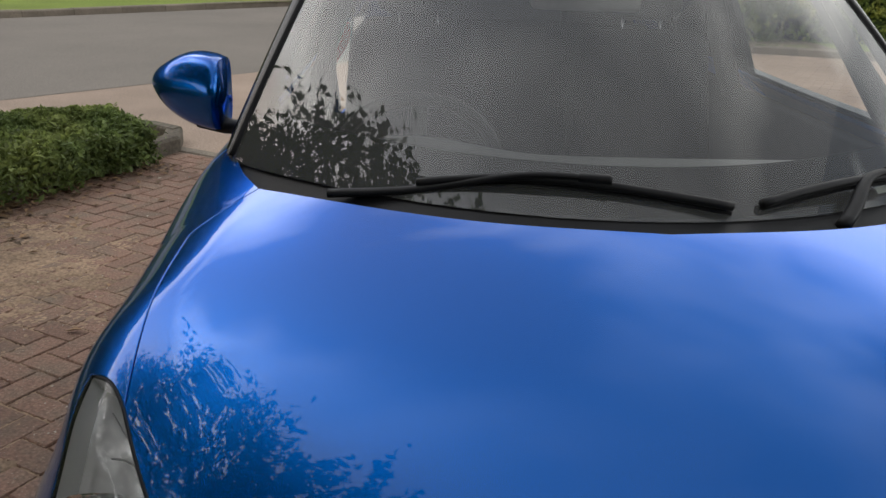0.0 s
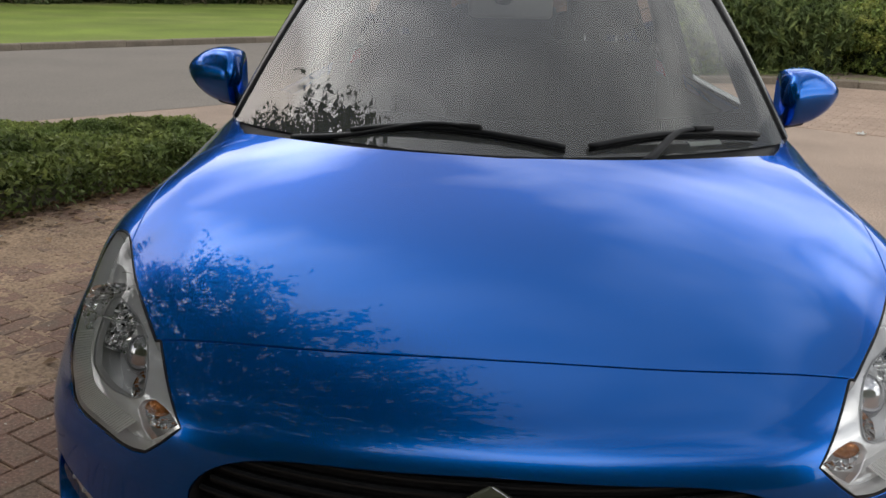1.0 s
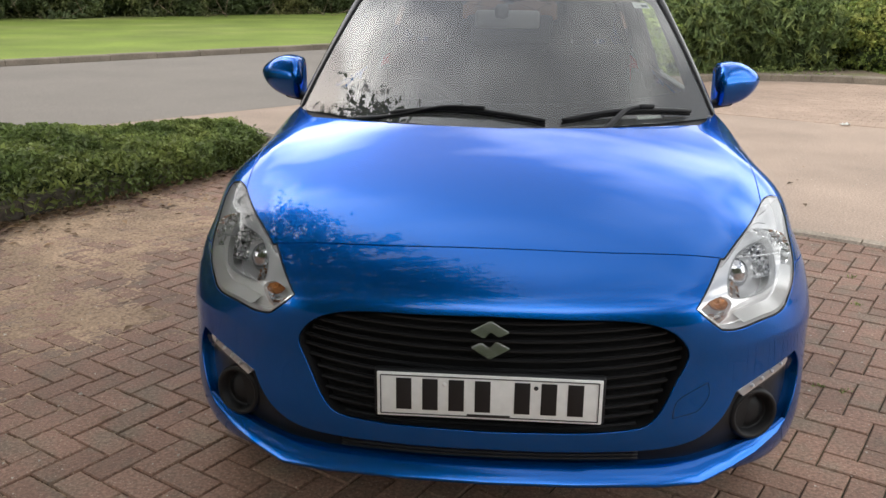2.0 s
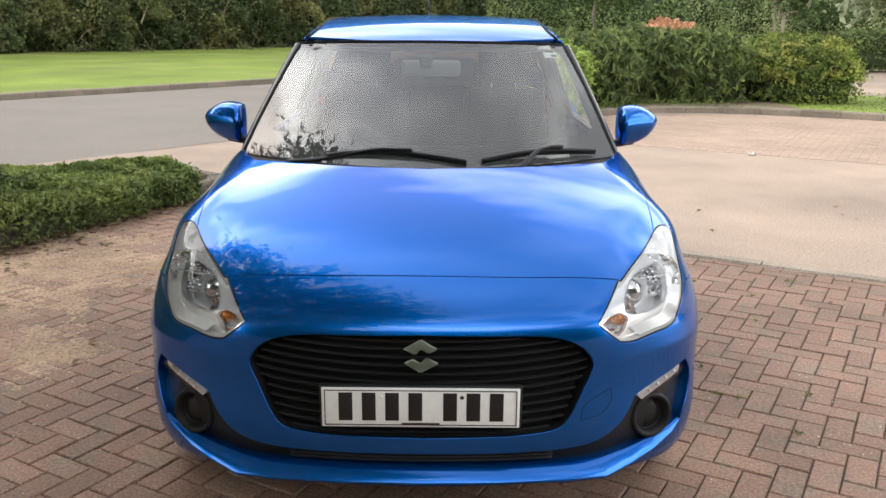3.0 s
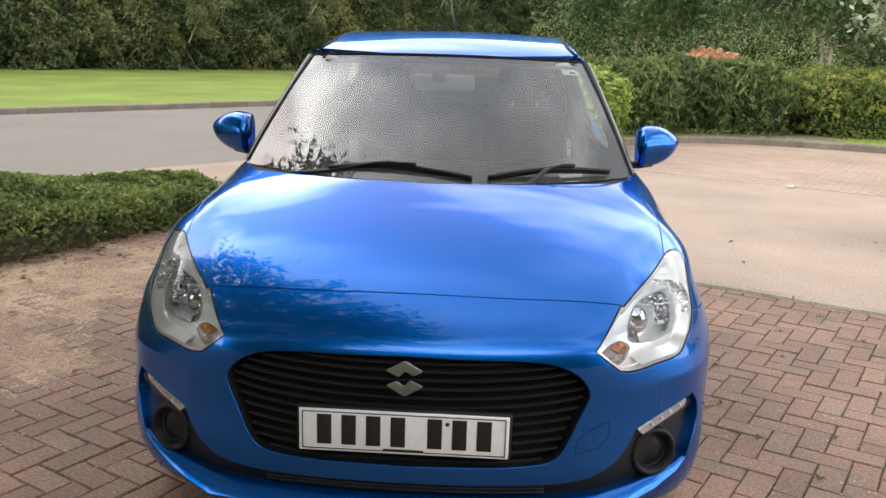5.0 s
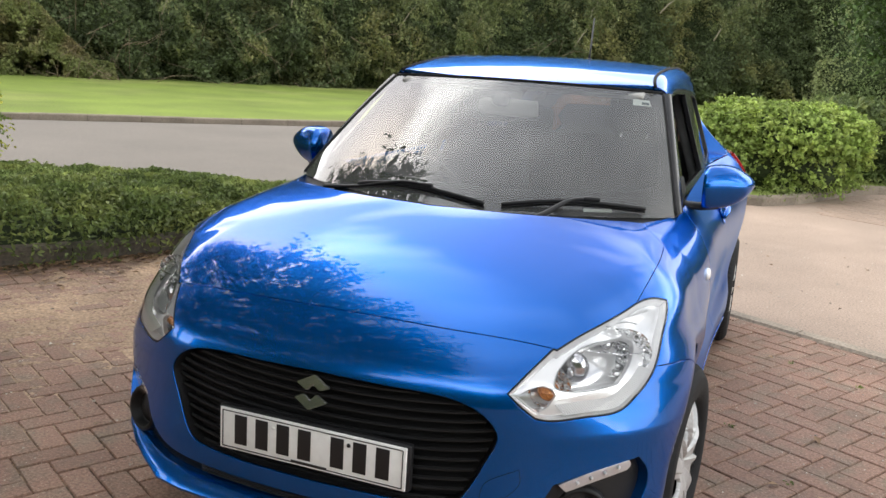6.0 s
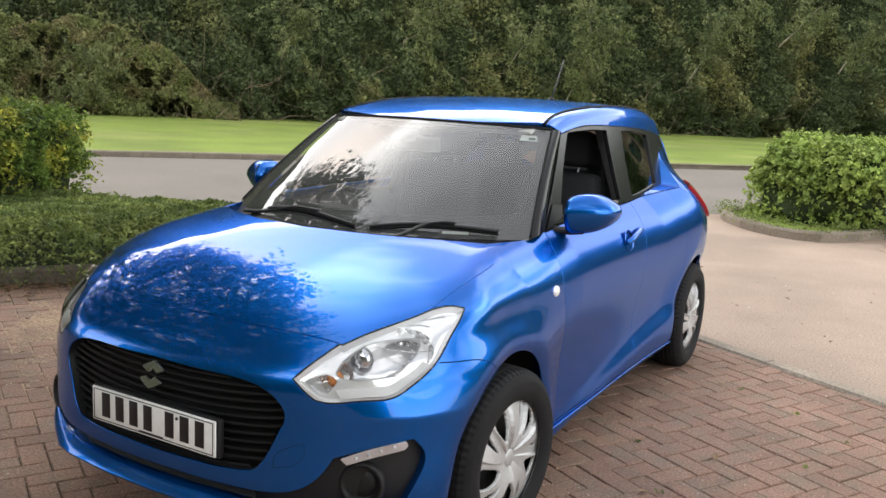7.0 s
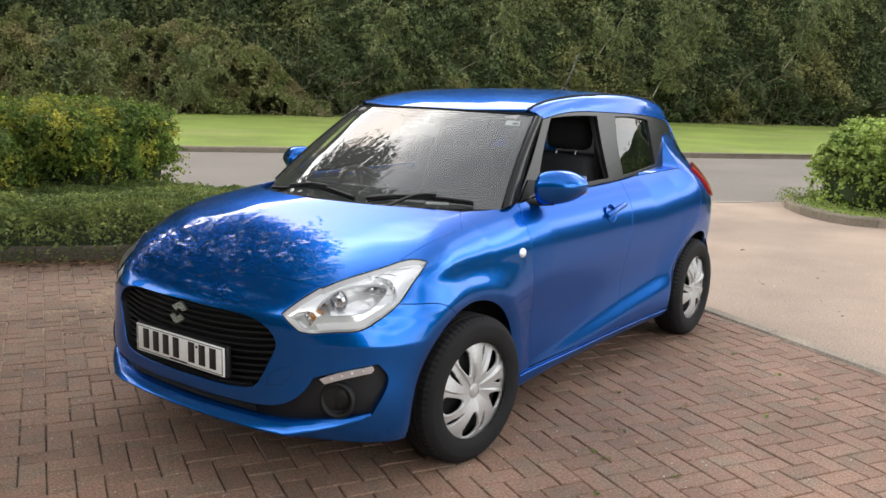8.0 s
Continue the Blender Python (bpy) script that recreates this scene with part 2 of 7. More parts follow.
BARK_PALE = material("pale_bark", (0.27, 0.235, 0.18), 0.9, big=0.25, small=0.35, scales=(5.0, 60.0), bump=0.5, bump_scale=70.0)
BARK = material("bark", (0.15, 0.12, 0.085), 0.9, big=0.25, small=0.35, scales=(3.0, 45.0), bump=0.6, bump_scale=60.0)


def leaf_material(name, color, island=0.45, second=None, clear=0.38):
    m = material(name, color, 0.55, big=0.25, small=0.1, scales=(0.9, 8.0), island=island, second=second)
    nt = m.node_tree
    b = nt.nodes["Principled BSDF"]
    b.inputs["Specular IOR Level"].default_value = 0.3
    tr, mx = nt.nodes.new("ShaderNodeBsdfTranslucent"), nt.nodes.new("ShaderNodeMixShader")
    for l in list(b.inputs["Base Color"].links):
        nt.links.new(l.from_socket, tr.inputs["Color"])
    mx.inputs["Fac"].default_value = clear
    nt.links.new(b.outputs["BSDF"], mx.inputs[1])
    nt.links.new(tr.outputs["BSDF"], mx.inputs[2])
    nt.links.new(mx.outputs["Shader"], nt.nodes["Material Output"].inputs["Surface"])
    return m


LEAF_HEDGE = leaf_material("leaf_hedge", (0.130, 0.195, 0.035), second=((0.50, 0.47, 0.07), 3.2, 0.48, 0.68))
LEAF_BED = leaf_material("leaf_ground_cover", (0.150, 0.200, 0.060), second=((0.29, 0.33, 0.10), 2.2, 0.45, 0.7))
LEAF_LAUREL = leaf_material("leaf_laurel", (0.12, 0.165, 0.055), second=((0.25, 0.29, 0.085), 5.0, 0.48, 0.7))
LEAF_CONIFER = leaf_material("leaf_conifer", (0.17, 0.23, 0.055), second=((0.40, 0.40, 0.10), 4.0, 0.46, 0.68))
LEAF_BUSH = leaf_material("leaf_bush", (0.25, 0.34, 0.08), second=((0.38, 0.46, 0.12), 2.0, 0.45, 0.7))
LEAF_PINK = leaf_material("leaf_red_tips", (0.62, 0.35, 0.21))
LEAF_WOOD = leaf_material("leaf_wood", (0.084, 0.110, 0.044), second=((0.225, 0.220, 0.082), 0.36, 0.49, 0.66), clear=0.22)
# fresher green leaves, made paler still: distance haze is put into this colour
LEAF_FAR = leaf_material("leaf_far_hazed", (0.19, 0.245, 0.105), second=((0.30, 0.33, 0.15), 0.35, 0.45, 0.68))
LEAF_SPRAY = leaf_material("leaf_spray", (0.135, 0.160, 0.062), second=((0.23, 0.24, 0.11), 1.2, 0.45, 0.68), clear=0.3)
LEAF_SCRUB = leaf_material("leaf_scrub", (0.20, 0.225, 0.08), second=((0.27, 0.225, 0.11), 1.3, 0.45, 0.68))
TWIG = material("bare_twig", (0.21, 0.155, 0.105), 0.9, big=0.25, small=0.3, scales=(1.0, 30.0))
LITTER = material("scattered_grit", (0.42, 0.38, 0.31), 0.9, island=0.45)
DEAD_LEAF = material("dead_leaf", (0.22, 0.135, 0.07), 0.8, island=0.7)
PAPER = material("white_paper", (0.60, 0.60, 0.57), 0.7)
LEAF_TREE = leaf_material("leaf_tree", (0.06, 0.10, 0.028), clear=0.15)
LEAF_GREY = leaf_material("leaf_grey", (0.34, 0.37, 0.26))
# near-black green: the shade inside foliage is put into this colour
LEAF_SHADE = material("foliage_shade", (0.03, 0.045, 0.014), 0.95, big=0.3, small=0.3, scales=(2.0, 30.0))


# ---- building helpers ----
def mesh_of(name, verts, faces, mat, normals=None, smooth=True):
    me = bpy.data.meshes.new(name)
    me.from_pydata([tuple(v) for v in verts], [], [tuple(int(i) for i in f) for f in faces])
    me.materials.append(mat)
    me.polygons.foreach_set("use_smooth", [smooth] * len(me.polygons))
    me.update()
    if normals is not None:
        me.normals_split_custom_set_from_vertices([tuple(n) for n in normals])
    return me


def part(name, data, mat, parent, label=""):
    """One mesh object under a thing or a part; data: a bmesh, a mesh or (verts, faces)."""
    if isinstance(data, bmesh.types.BMesh):
        me = bpy.data.meshes.new(name)
        data.to_mesh(me)
        data.free()
        me.materials.append(mat)
    elif isinstance(data, tuple):
        me = mesh_of(name, data[0], data[1], mat)
    else:
        me = data
    ob = new(name, me)
    if parent is not None:
        ob.parent = parent
        ob.matrix_parent_inverse = parent.matrix_world.inverted()
    if label:
        ob["label"] = label
    return ob


def thing(name, at, label, category, group="", kind=""):
    e = new(name)
    e.empty_display_size = 0.2
    e.location = at
    e.matrix_world = Matrix.Translation(at)
    return tagged(e, label, category, group, kind)


def box_bm(size, m=None, bevel=0.0, segments=2):
    bm = bmesh.new()
    bmesh.ops.create_cube(bm, size=1.0, matrix=Matrix.Diagonal((*size, 1)))
    if bevel:
        bmesh.ops.bevel(bm, geom=bm.edges[:], offset=bevel, segments=segments, affect="EDGES", profile=0.5)
        for f in bm.faces:
            f.smooth = True
    if m is not None:
        bm.transform(m)
    return bm


def lathe(profile, steps=48, axis="x", at=(0, 0, 0), closed=False):
    """Verts and faces of a profile of (radius, along) turned round an axis."""
    verts, faces = [], []
    n = len(profile)
    for i in range(steps):
        a = 2 * math.pi * i / steps
        for r, l in profile:
            c, s = r * math.cos(a), r * math.sin(a)
            p = (l, c, s) if axis == "x" else (c, l, s) if axis == "y" else (c, s, l)
            verts.append((p[0] + at[0], p[1] + at[1], p[2] + at[2]))
    for i in range(steps):
        j = (i + 1) % steps
        for k in range(n if closed else n - 1):
            k2 = (k + 1) % n
            faces.append((i * n + k, j * n + k, j * n + k2, i * n + k2))
    return verts, faces


def tube(points, radius, sides=8, flat=1.0):
    """A bar along a line of points; radius: one number or one for each point; flat squeezes it in its second direction."""
    pts = [Vector(p) for p in points]
    rad = radius if isinstance(radius, (list, tuple)) else [radius] * len(pts)
    verts, faces = [], []
    up = Vector((0, 0, 1))
    for i, p in enumerate(pts):
        d = (pts[min(i + 1, len(pts) - 1)] - pts[max(i - 1, 0)]).normalized()
        a = d.cross(up)
        a = a.normalized() if a.length > 1e-3 else Vector((1, 0, 0))
        b = a.cross(d).normalized()
        for k in range(sides):
            t = 2 * math.pi * k / sides
            verts.append(p + a * (rad[i] * math.cos(t)) + b * (rad[i] * flat * math.sin(t)))
    for i in range(len(pts) - 1):
        for k in range(sides):
            k2 = (k + 1) % sides
            faces.append((i * sides + k, i * sides + k2, (i + 1) * sides + k2, (i + 1) * sides + k))
    faces.append(tuple(range(sides))[::-1])
    faces.append(tuple((len(pts) - 1) * sides + k for k in range(sides)))
    return verts, faces


def spline(xs, ys):
    """A natural cubic spline, straight past its ends."""
    x, y = np.array(xs, float), np.array(ys, float)
    n, h = len(x), np.diff(np.array(xs, float))
    A, r = np.eye(n), np.zeros(n)
    for i in range(1, n - 1):
        A[i, i - 1:i + 2] = h[i - 1], 2 * (h[i - 1] + h[i]), h[i]
        r[i] = 6 * ((y[i + 1] - y[i]) / h[i] - (y[i] - y[i - 1]) / h[i - 1])
    m = np.linalg.solve(A, r)

    def at(q):
        q = np.asarray(q, float)
        c = np.clip(q, x[0], x[-1])
        i = np.clip(np.searchsorted(x, c) - 1, 0, n - 2)
        d, e = c - x[i], x[i + 1] - c
        s = (m[i] * e ** 3 + m[i + 1] * d ** 3) / (6 * h[i]) + (y[i] / h[i] - m[i] * h[i] / 6) * e + (y[i + 1] / h[i] - m[i + 1] * h[i] / 6) * d
        g0 = (y[1] - y[0]) / h[0] - h[0] * m[1] / 6
        g1 = (y[-1] - y[-2]) / h[-1] + h[-1] * m[-2] / 6
        return s + np.where(q < x[0], (q - x[0]) * g0, 0) + np.where(q > x[-1], (q - x[-1]) * g1, 0)
    return at


def curve(points, step=0.012):
    """A smooth line through points, sampled evenly."""
    p = np.array(points, float)
    if len(p) == 2:
        n = max(2, int(np.linalg.norm(p[1] - p[0]) / step) + 1)
        return p[0] + (p[1] - p[0]) * np.linspace(0, 1, n)[:, None]
    s = np.concatenate([[0], np.cumsum(np.linalg.norm(np.diff(p, axis=0), axis=1))])
    q = np.linspace(0, s[-1], max(3, int(s[-1] / step) + 1))
    return np.stack([spline(s, p[:, k])(q) for k in range(p.shape[1])], 1)


def outline(*lines, step=0.012):
    """A closed line from smooth pieces that meet in corners."""
    return np.concatenate([curve(l, step)[:-1] for l in lines])


# ---- the car's surfaces ----
def soft_max(a, b, k):
    h = np.maximum(k - np.abs(a - b), 0) / k
    return np.maximum(a, b) + h * h * k / 4


STEER = radians(-6.0)
AXLE_F, AXLE_R, WHEEL_R, ARCH_F, ARCH_R = 0.815, 3.25, 0.303, 0.79, 0.366
NOSE_R = spline([-10, 0, 10, 20, 28, 40, 50, 60, 67, 78, 90], [0.914, 0.905, 0.914, 0.940, 0.970, 0.984, 0.986, 0.966, 0.938, 0.887, 0.858])
SIDE_W = spline([0.8, 0.95, 1.2, 1.6, 2.0, 2.5, 2.9, 3.1], [0.866, 0.858, 0.842, 0.826, 0.823, 0.833, 0.853, 0.862])
TAIL_R = spline([-10, 0, 8, 19, 30, 40, 48, 56, 66, 80, 90], [0.850, 0.853, 0.870, 0.918, 0.985, 1.045, 1.083, 1.070, 1.012, 0.958, 0.945])
FRONT_S = spline([0.16, 0.21, 0.255, 0.29, 0.33, 0.38, 0.45, 0.55, 0.62, 0.68, 0.72, 0.78, 0.84, 0.90], [-0.09, -0.045, -0.018, -0.006, 0.004, 0.010, 0.006, 0.0, 0.0, -0.006, -0.018, -0.060, -0.130, -0.25])
SIDE_S = spline([0.16, 0.20, 0.25, 0.32, 0.45, 0.60, 0.72, 0.79, 0.86, 0.92, 0.97, 1.01, 1.06, 1.2], [-0.07, -0.035, -0.012, -0.003, -0.009, -0.007, -0.001, -0.003, -0.016, -0.047, -0.090, -0.137, -0.215, -0.48])
BONNET = spline([0, 0.1, 0.166, 0.3, 0.45, 0.6, 0.74, 0.9, 1.05, 1.2, 1.5, 2.0, 4.0], [0.70, 0.762, 0.797, 0.862, 0.920, 0.962, 0.993, 1.018, 1.034, 1.06, 1.2, 1.26, 1.26])
TUCK_Z = spline([0.50, 0.60, 0.66, 0.72, 0.78, 0.84, 0.90, 0.96], [0.0, 0.002, 0.010, 0.032, 0.052, 0.056, 0.066, 0.070])
TUCK_Y = spline([0.2, 0.45, 0.6, 0.75, 0.9, 1.1, 1.3, 1.42], [0.9, 0.93, 1.15, 1.2, 1.0, 0.5, 0.12, 0.0])
ROOF_Z = spline([1.3, 1.52, 1.8, 2.2, 2.6, 3.0, 3.3, 3.45], [1.31, 1.376, 1.436, 1.476, 1.486, 1.476, 1.445, 1.415])


def body(p):
    """Less than nothing inside the car's lower body."""
    x, y, z = np.abs(p[..., 0]), p[..., 1], p[..., 2]
    yf = np.minimum(y, 0.95)
    tf = np.degrees(np.arctan2(x, 0.95 - yf + 1e-9))
    yr = np.maximum(y, 2.9)
    tr = np.degrees(np.arctan2(yr - 2.9, x + 1e-9))
    d = np.where(y < 0.95, np.hypot(x, 0.95 - yf) - NOSE_R(tf), np.where(y > 2.9, np.hypot(x, yr - 2.9) - TAIL_R(tr), x - SIDE_W(y)))
    s = np.clip((tf - 32) / 40, 0, 1)
    s = np.where(y < 0.95, s * s * (3 - 2 * s), 1.0)
    w = 1 - 0.6 * np.clip((tr - 50) / 20, 0, 1)
    rise = (0.05 * np.clip((y - 2.6) / 0.6, 0, 1) - 0.05 * np.clip((y - 3.15) / 0.35, 0, 1)) * np.clip((z - 0.6) / 0.2, 0, 1)
    d = d - (FRONT_S(z) * (1 - s) + SIDE_S(z - rise) * s * w)
    # the front wings lean inwards above the lamps' foot; the bumper's corners stand out
    turn = np.clip((tf - 40) / 14, 0, 1)
    d = d + TUCK_Z(np.clip(z, 0.50, 0.96)) * TUCK_Y(np.clip(y, 0.2, 1.42)) * np.where(y < 0.95, turn * turn * (3 - 2 * turn), 1.0)
    d = d - 0.022 * np.exp(-((tf - 50.0) / 14.0) ** 2) * np.clip((0.66 - z) / 0.08, 0, 1) * (y < 0.95)
    # scalloped door flank: hollow under the shoulder, its crease rising towards the rear wheel
    low = 0.29 + 0.115 * np.clip(y - 1.2, 0, 1.7)
    u = np.clip(np.where(z > low, (z - low) / (0.76 - low), (low - z) / 0.11), 0, 1)
    fade = np.clip((y - 0.98) / 0.3, 0, 1) * np.clip((3.02 - y) / 0.35, 0, 1)
    d = d + 0.030 * (1 - u * u * (3 - 2 * u)) * fade * fade * (3 - 2 * fade)
    # the edge of each wheel arch rolls inwards
    for axle in (ARCH_F, AXLE_R):
        t = np.clip((0.44 - np.hypot(y - axle, z - 0.30)) / 0.075, 0, 1)
        d = d + np.where(x > 0.6, 0.020 * t * t, 0)
    return soft_max(d, z - BONNET(y) + 0.13 * x * x, 0.09)


def upper(p):
    """Less than nothing inside the roof and cabin."""
    x, y, z = np.abs(p[..., 0]), p[..., 1], p[..., 2]
    taper = np.where(y > 2.3, 0.055 * (y - 2.3) ** 2, 0)
    side = x - (0.567 + (1.358 - np.maximum(z, 1.0)) * 0.36 - taper)
    top = z - ROOF_Z(y) + 0.07 * x * x
    rear = (y - (3.50 + (1.36 - z) * 0.62 - 0.12 * x * x)) * 0.8
    return soft_max(soft_max(side, top, 0.055), rear, 0.06)


def quarter(p):
    """The lower body and the cabin run together in a fillet."""
    return -soft_max(-body(p), -upper(p), 0.14)


class Chart:
    """A way to lay a flat plan on a surface: kind "top" (x, y), "side" (y, z), "front" (x, z) or "ball" round a centre."""

    def __init__(self, kind, f, centre=(0, 1.0, 0.45), off=0.0):
        self.kind, self.f, self.c, self.off = kind, f, np.array(centre, float), off

    def rays(self, uv):
        u, v = uv[:, 0], uv[:, 1]
        o, d = np.zeros((len(uv), 3)), np.zeros((len(uv), 3))
        if self.kind == "top":
            o[:, 0], o[:, 1], o[:, 2], d[:, 2] = u, v, 0.3, 1
            return o, d, 0.0, 1.4
        if self.kind == "side":
            o[:, 1], o[:, 2], d[:, 0] = u, v, 1
            return o, d, 0.15, 1.2
        if self.kind == "front":
            o[:, 0], o[:, 1], o[:, 2], d[:, 1] = u, 0.9, v, -1
            return o, d, 0.0, 1.1
        if self.kind == "rear":
            o[:, 0], o[:, 1], o[:, 2], d[:, 1] = u, 2.8, v, 1
            return o, d, 0.0, 1.3
        if self.kind == "tilt":
            o[:, 0], o[:, 1], o[:, 2] = v * 0.7071, u, 1 - v * 0.7071
            d[:, 0], d[:, 2] = 0.7071, 0.7071
            return o, d, -0.2, 1.0
        t, e = u / 0.9, v / 0.9
        o += self.c
        d[:, 0], d[:, 1], d[:, 2] = np.sin(t) * np.cos(e), -np.cos(t) * np.cos(e), np.sin(e)
        return o, d, 0.2, 1.8

    def up(self, uv):
        """Places and normals of plan points."""
        uv = np.asarray(uv, float)
        o, d, a, b = self.rays(uv)
        lo, hi = np.full(len(uv), a), np.full(len(uv), b)
        for _ in range(36):
            mid = (lo + hi) / 2
            inside = self.f(o + d * mid[:, None]) < 0
            lo, hi = np.where(inside, mid, lo), np.where(inside, hi, mid)
        p = o + d * ((lo + hi) / 2)[:, None]
        n = self.normal(p)
        return p + n * self.off, n

    def normal(self, p):
        e = 2e-3
        n = np.stack([self.f(p + e * np.eye(3)[k]) - self.f(p - e * np.eye(3)[k]) for k in range(3)], 1)
        return n / np.linalg.norm(n, axis=1)[:, None]

    def down(self, p):
        p = np.asarray(p, float)
        if self.kind == "top":
            return p[:, :2].copy()
        if self.kind == "side":
            return p[:, 1:].copy()
        if self.kind in ("front", "rear"):
            return p[:, ::2].copy()
        if self.kind == "tilt":
            return np.stack([p[:, 1], (p[:, 0] - p[:, 2] + 1) * 0.7071], 1)
        q = p - self.c
        return np.stack([np.arctan2(q[:, 0], -q[:, 1]), np.arctan2(q[:, 2], np.hypot(q[:, 0], q[:, 1]))], 1) * 0.9


def within(pts, poly):
    x, y, inside = pts[:, 0], pts[:, 1], np.zeros(len(pts), bool)
    a, b = poly, np.roll(poly, -1, 0)
    for (x0, y0), (x1, y1) in zip(a, b):
        if y0 != y1:
            inside ^= ((y0 > y) != (y1 > y)) & (x < (x1 - x0) * (y - y0) / (y1 - y0) + x0)
    return inside


def area(poly):
    x, y = poly[:, 0], poly[:, 1]
    return 0.5 * np.sum(x * np.roll(y, -1) - np.roll(x, -1) * y)


def inset(poly, g):
    """A closed plan line moved inwards by g."""
    if g == 0:
        return poly
    d = np.roll(poly, -1, 0) - np.roll(poly, 1, 0)
    d /= np.linalg.norm(d, axis=1)[:, None] + 1e-12
    return poly + np.stack([-d[:, 1], d[:, 0]], 1) * (g * np.sign(area(poly)))


def nearest(pts, poly):
    best = np.full(len(pts), 9.0)
    for q in poly:
        best = np.minimum(best, np.hypot(pts[:, 0] - q[0], pts[:, 1] - q[1]))
    return best


def sheet(chart, edge, holes=(), cell=0.02, gap=0.002, flange=0.014, hole_flange=0.03, mirror=False):
    """A panel on a surface: its outline and holes are plan lines. Its edges fold inwards. Returns verts, faces, normals."""
    from mathutils.geometry import delaunay_2d_cdt
    loops = [inset(edge, gap)] + [inset(h, 0) for h in holes]
    lo, hi = edge.min(0), edge.max(0)
    gx, gy = np.arange(lo[0], hi[0], cell), np.arange(lo[1], hi[1], cell * 0.87)
    grid = np.array([(x + (cell / 2 if j % 2 else 0), y) for j, y in enumerate(gy) for x in gx])
    if len(grid):
        ok = within(grid, loops[0])
        for h in loops[1:]:
            ok &= ~within(grid, h)
        grid = grid[ok]
        grid = grid[nearest(grid, np.concatenate(loops)) > cell * 0.45] if len(grid) else grid
    pts, edges = [], []
    for l in loops:
        b = len(pts)
        pts += [Vector(q) for q in l]
        edges += [(b + i, b + (i + 1) % len(l)) for i in range(len(l))]
    pts += [Vector(q) for q in grid]
    v2, _, tris, *_ = delaunay_2d_cdt(pts, edges, [], 0, 1e-6)
    v2, tris = np.array([tuple(v) for v in v2]), np.array([tuple(t) for t in tris])
    c = v2[tris].mean(1)
    ok = within(c, loops[0])
    for h in loops[1:]:
        ok &= ~within(c, h)
    tris = tris[ok]
    p, n = chart.up(v2)
    fn = np.cross(p[tris[:, 1]] - p[tris[:, 0]], p[tris[:, 2]] - p[tris[:, 0]])
    flip = (fn * n[tris[:, 0]]).sum(1) < 0
    tris[flip] = tris[flip][:, ::-1]
    verts, faces, norms = list(p), [tuple(t) for t in tris], list(n)
    for k, l in enumerate(loops):
        depth = flange if k == 0 else hole_flange
        if depth <= 0:
            continue
        q, m = chart.up(l)
        b, cnt = len(verts), len(l)
        t = np.roll(q, -1, 0) - np.roll(q, 1, 0)
        t /= np.linalg.norm(t, axis=1)[:, None] + 1e-12
        away = np.cross(t, m) * (1 if area(l) > 0 else -1)
        probe, _ = chart.up(l + np.stack([np.roll(l, -1, 0)[:, 1] - np.roll(l, 1, 0)[:, 1], np.roll(l, 1, 0)[:, 0] - np.roll(l, -1, 0)[:, 0]], 1) * (0.05 * np.sign(area(l))))
        away = away * np.sign(((probe - q) * away).sum(1))[:, None]
        if k:
            away = -away
        r = 0.003
        rings = [(q, m), (q + away * r * 0.3 - m * r * 0.3, (m + away) / 1.414), (q + away * r * 0.4 - m * r, away), (q + away * r * 0.4 - m * depth, away)]
        for ring, nn in rings:
            verts += list(ring)
            norms += list(nn)
        for g in range(3):
            for i in range(cnt):
                j = (i + 1) % cnt
                f = (b + g * cnt + i, b + g * cnt + j, b + (g + 1) * cnt + j, b + (g + 1) * cnt + i)
                a0, a1, a2 = (np.array(verts[f[s]]) for s in (0, 1, 2))
                if np.dot(np.cross(a1 - a0, a2 - a0), norms[f[2]]) < 0:
                    f = f[::-1]
                faces.append(f)
    verts, norms = np.array(verts), np.array(norms)
    norms /= np.linalg.norm(norms, axis=1)[:, None] + 1e-12
    if mirror:
        verts, norms, faces = verts * (-1, 1, 1), norms * (-1, 1, 1), [f[::-1] for f in faces]
    return verts, faces, norms


def panel(name, mat, parent, chart, edge, label="", **how):
    v, f, n = sheet(chart, edge, **how)
    return part(name, mesh_of(name, v, f, mat, n), mat, parent, label)


def arc(cy, cz, r, a0, a1, n=40):
    a = np.radians(np.linspace(a0, a1, n))
    return np.stack([cy + r * np.cos(a), cz + r * np.sin(a)], 1)


TOP, SIDE, FRONT, BALL = Chart("top", body), Chart("side", body), Chart("front", body), Chart("ball", body)
GLASSHOUSE, ROOF, RAIL = Chart("side", upper), Chart("top", upper), Chart("tilt", upper)
QUARTER, REAR = Chart("side", quarter), Chart("rear", quarter)


def lift(chart, plan):
    return chart.up(np.asarray(plan, float))[0]


# lines that panels share, on the surface
HOODLINE = lift(TOP, curve([(0, 0.177), (0.25, 0.185), (0.45, 0.212), (0.548, 0.234)]))
LAMP_EDGE = lift(TOP, curve([(0.548, 0.234), (0.625, 0.355), (0.69, 0.489)]))
SHUT = lift(TOP, curve([(0.69, 0.489), (0.703, 0.62), (0.708, 0.76), (0.702, 0.876)]))
SHUT_END = lift(TOP, curve([(0.702, 0.876), (0.66, 0.925), (0.614, 0.99)]))
HOOD_REAR = lift(TOP, curve([(0.614, 0.99), (0.45, 0.877), (0.25, 0.786), (0, 0.745)]))
LAMP_TOP = lift(TOP, curve([(0.69, 0.489), (0.725, 0.545), (0.757, 0.576)]))
LAMP_LOW = lift(FRONT, curve([(0.738, 0.668), (0.715, 0.644), (0.65, 0.634), (0.56, 0.627), (0.535, 0.632)]))
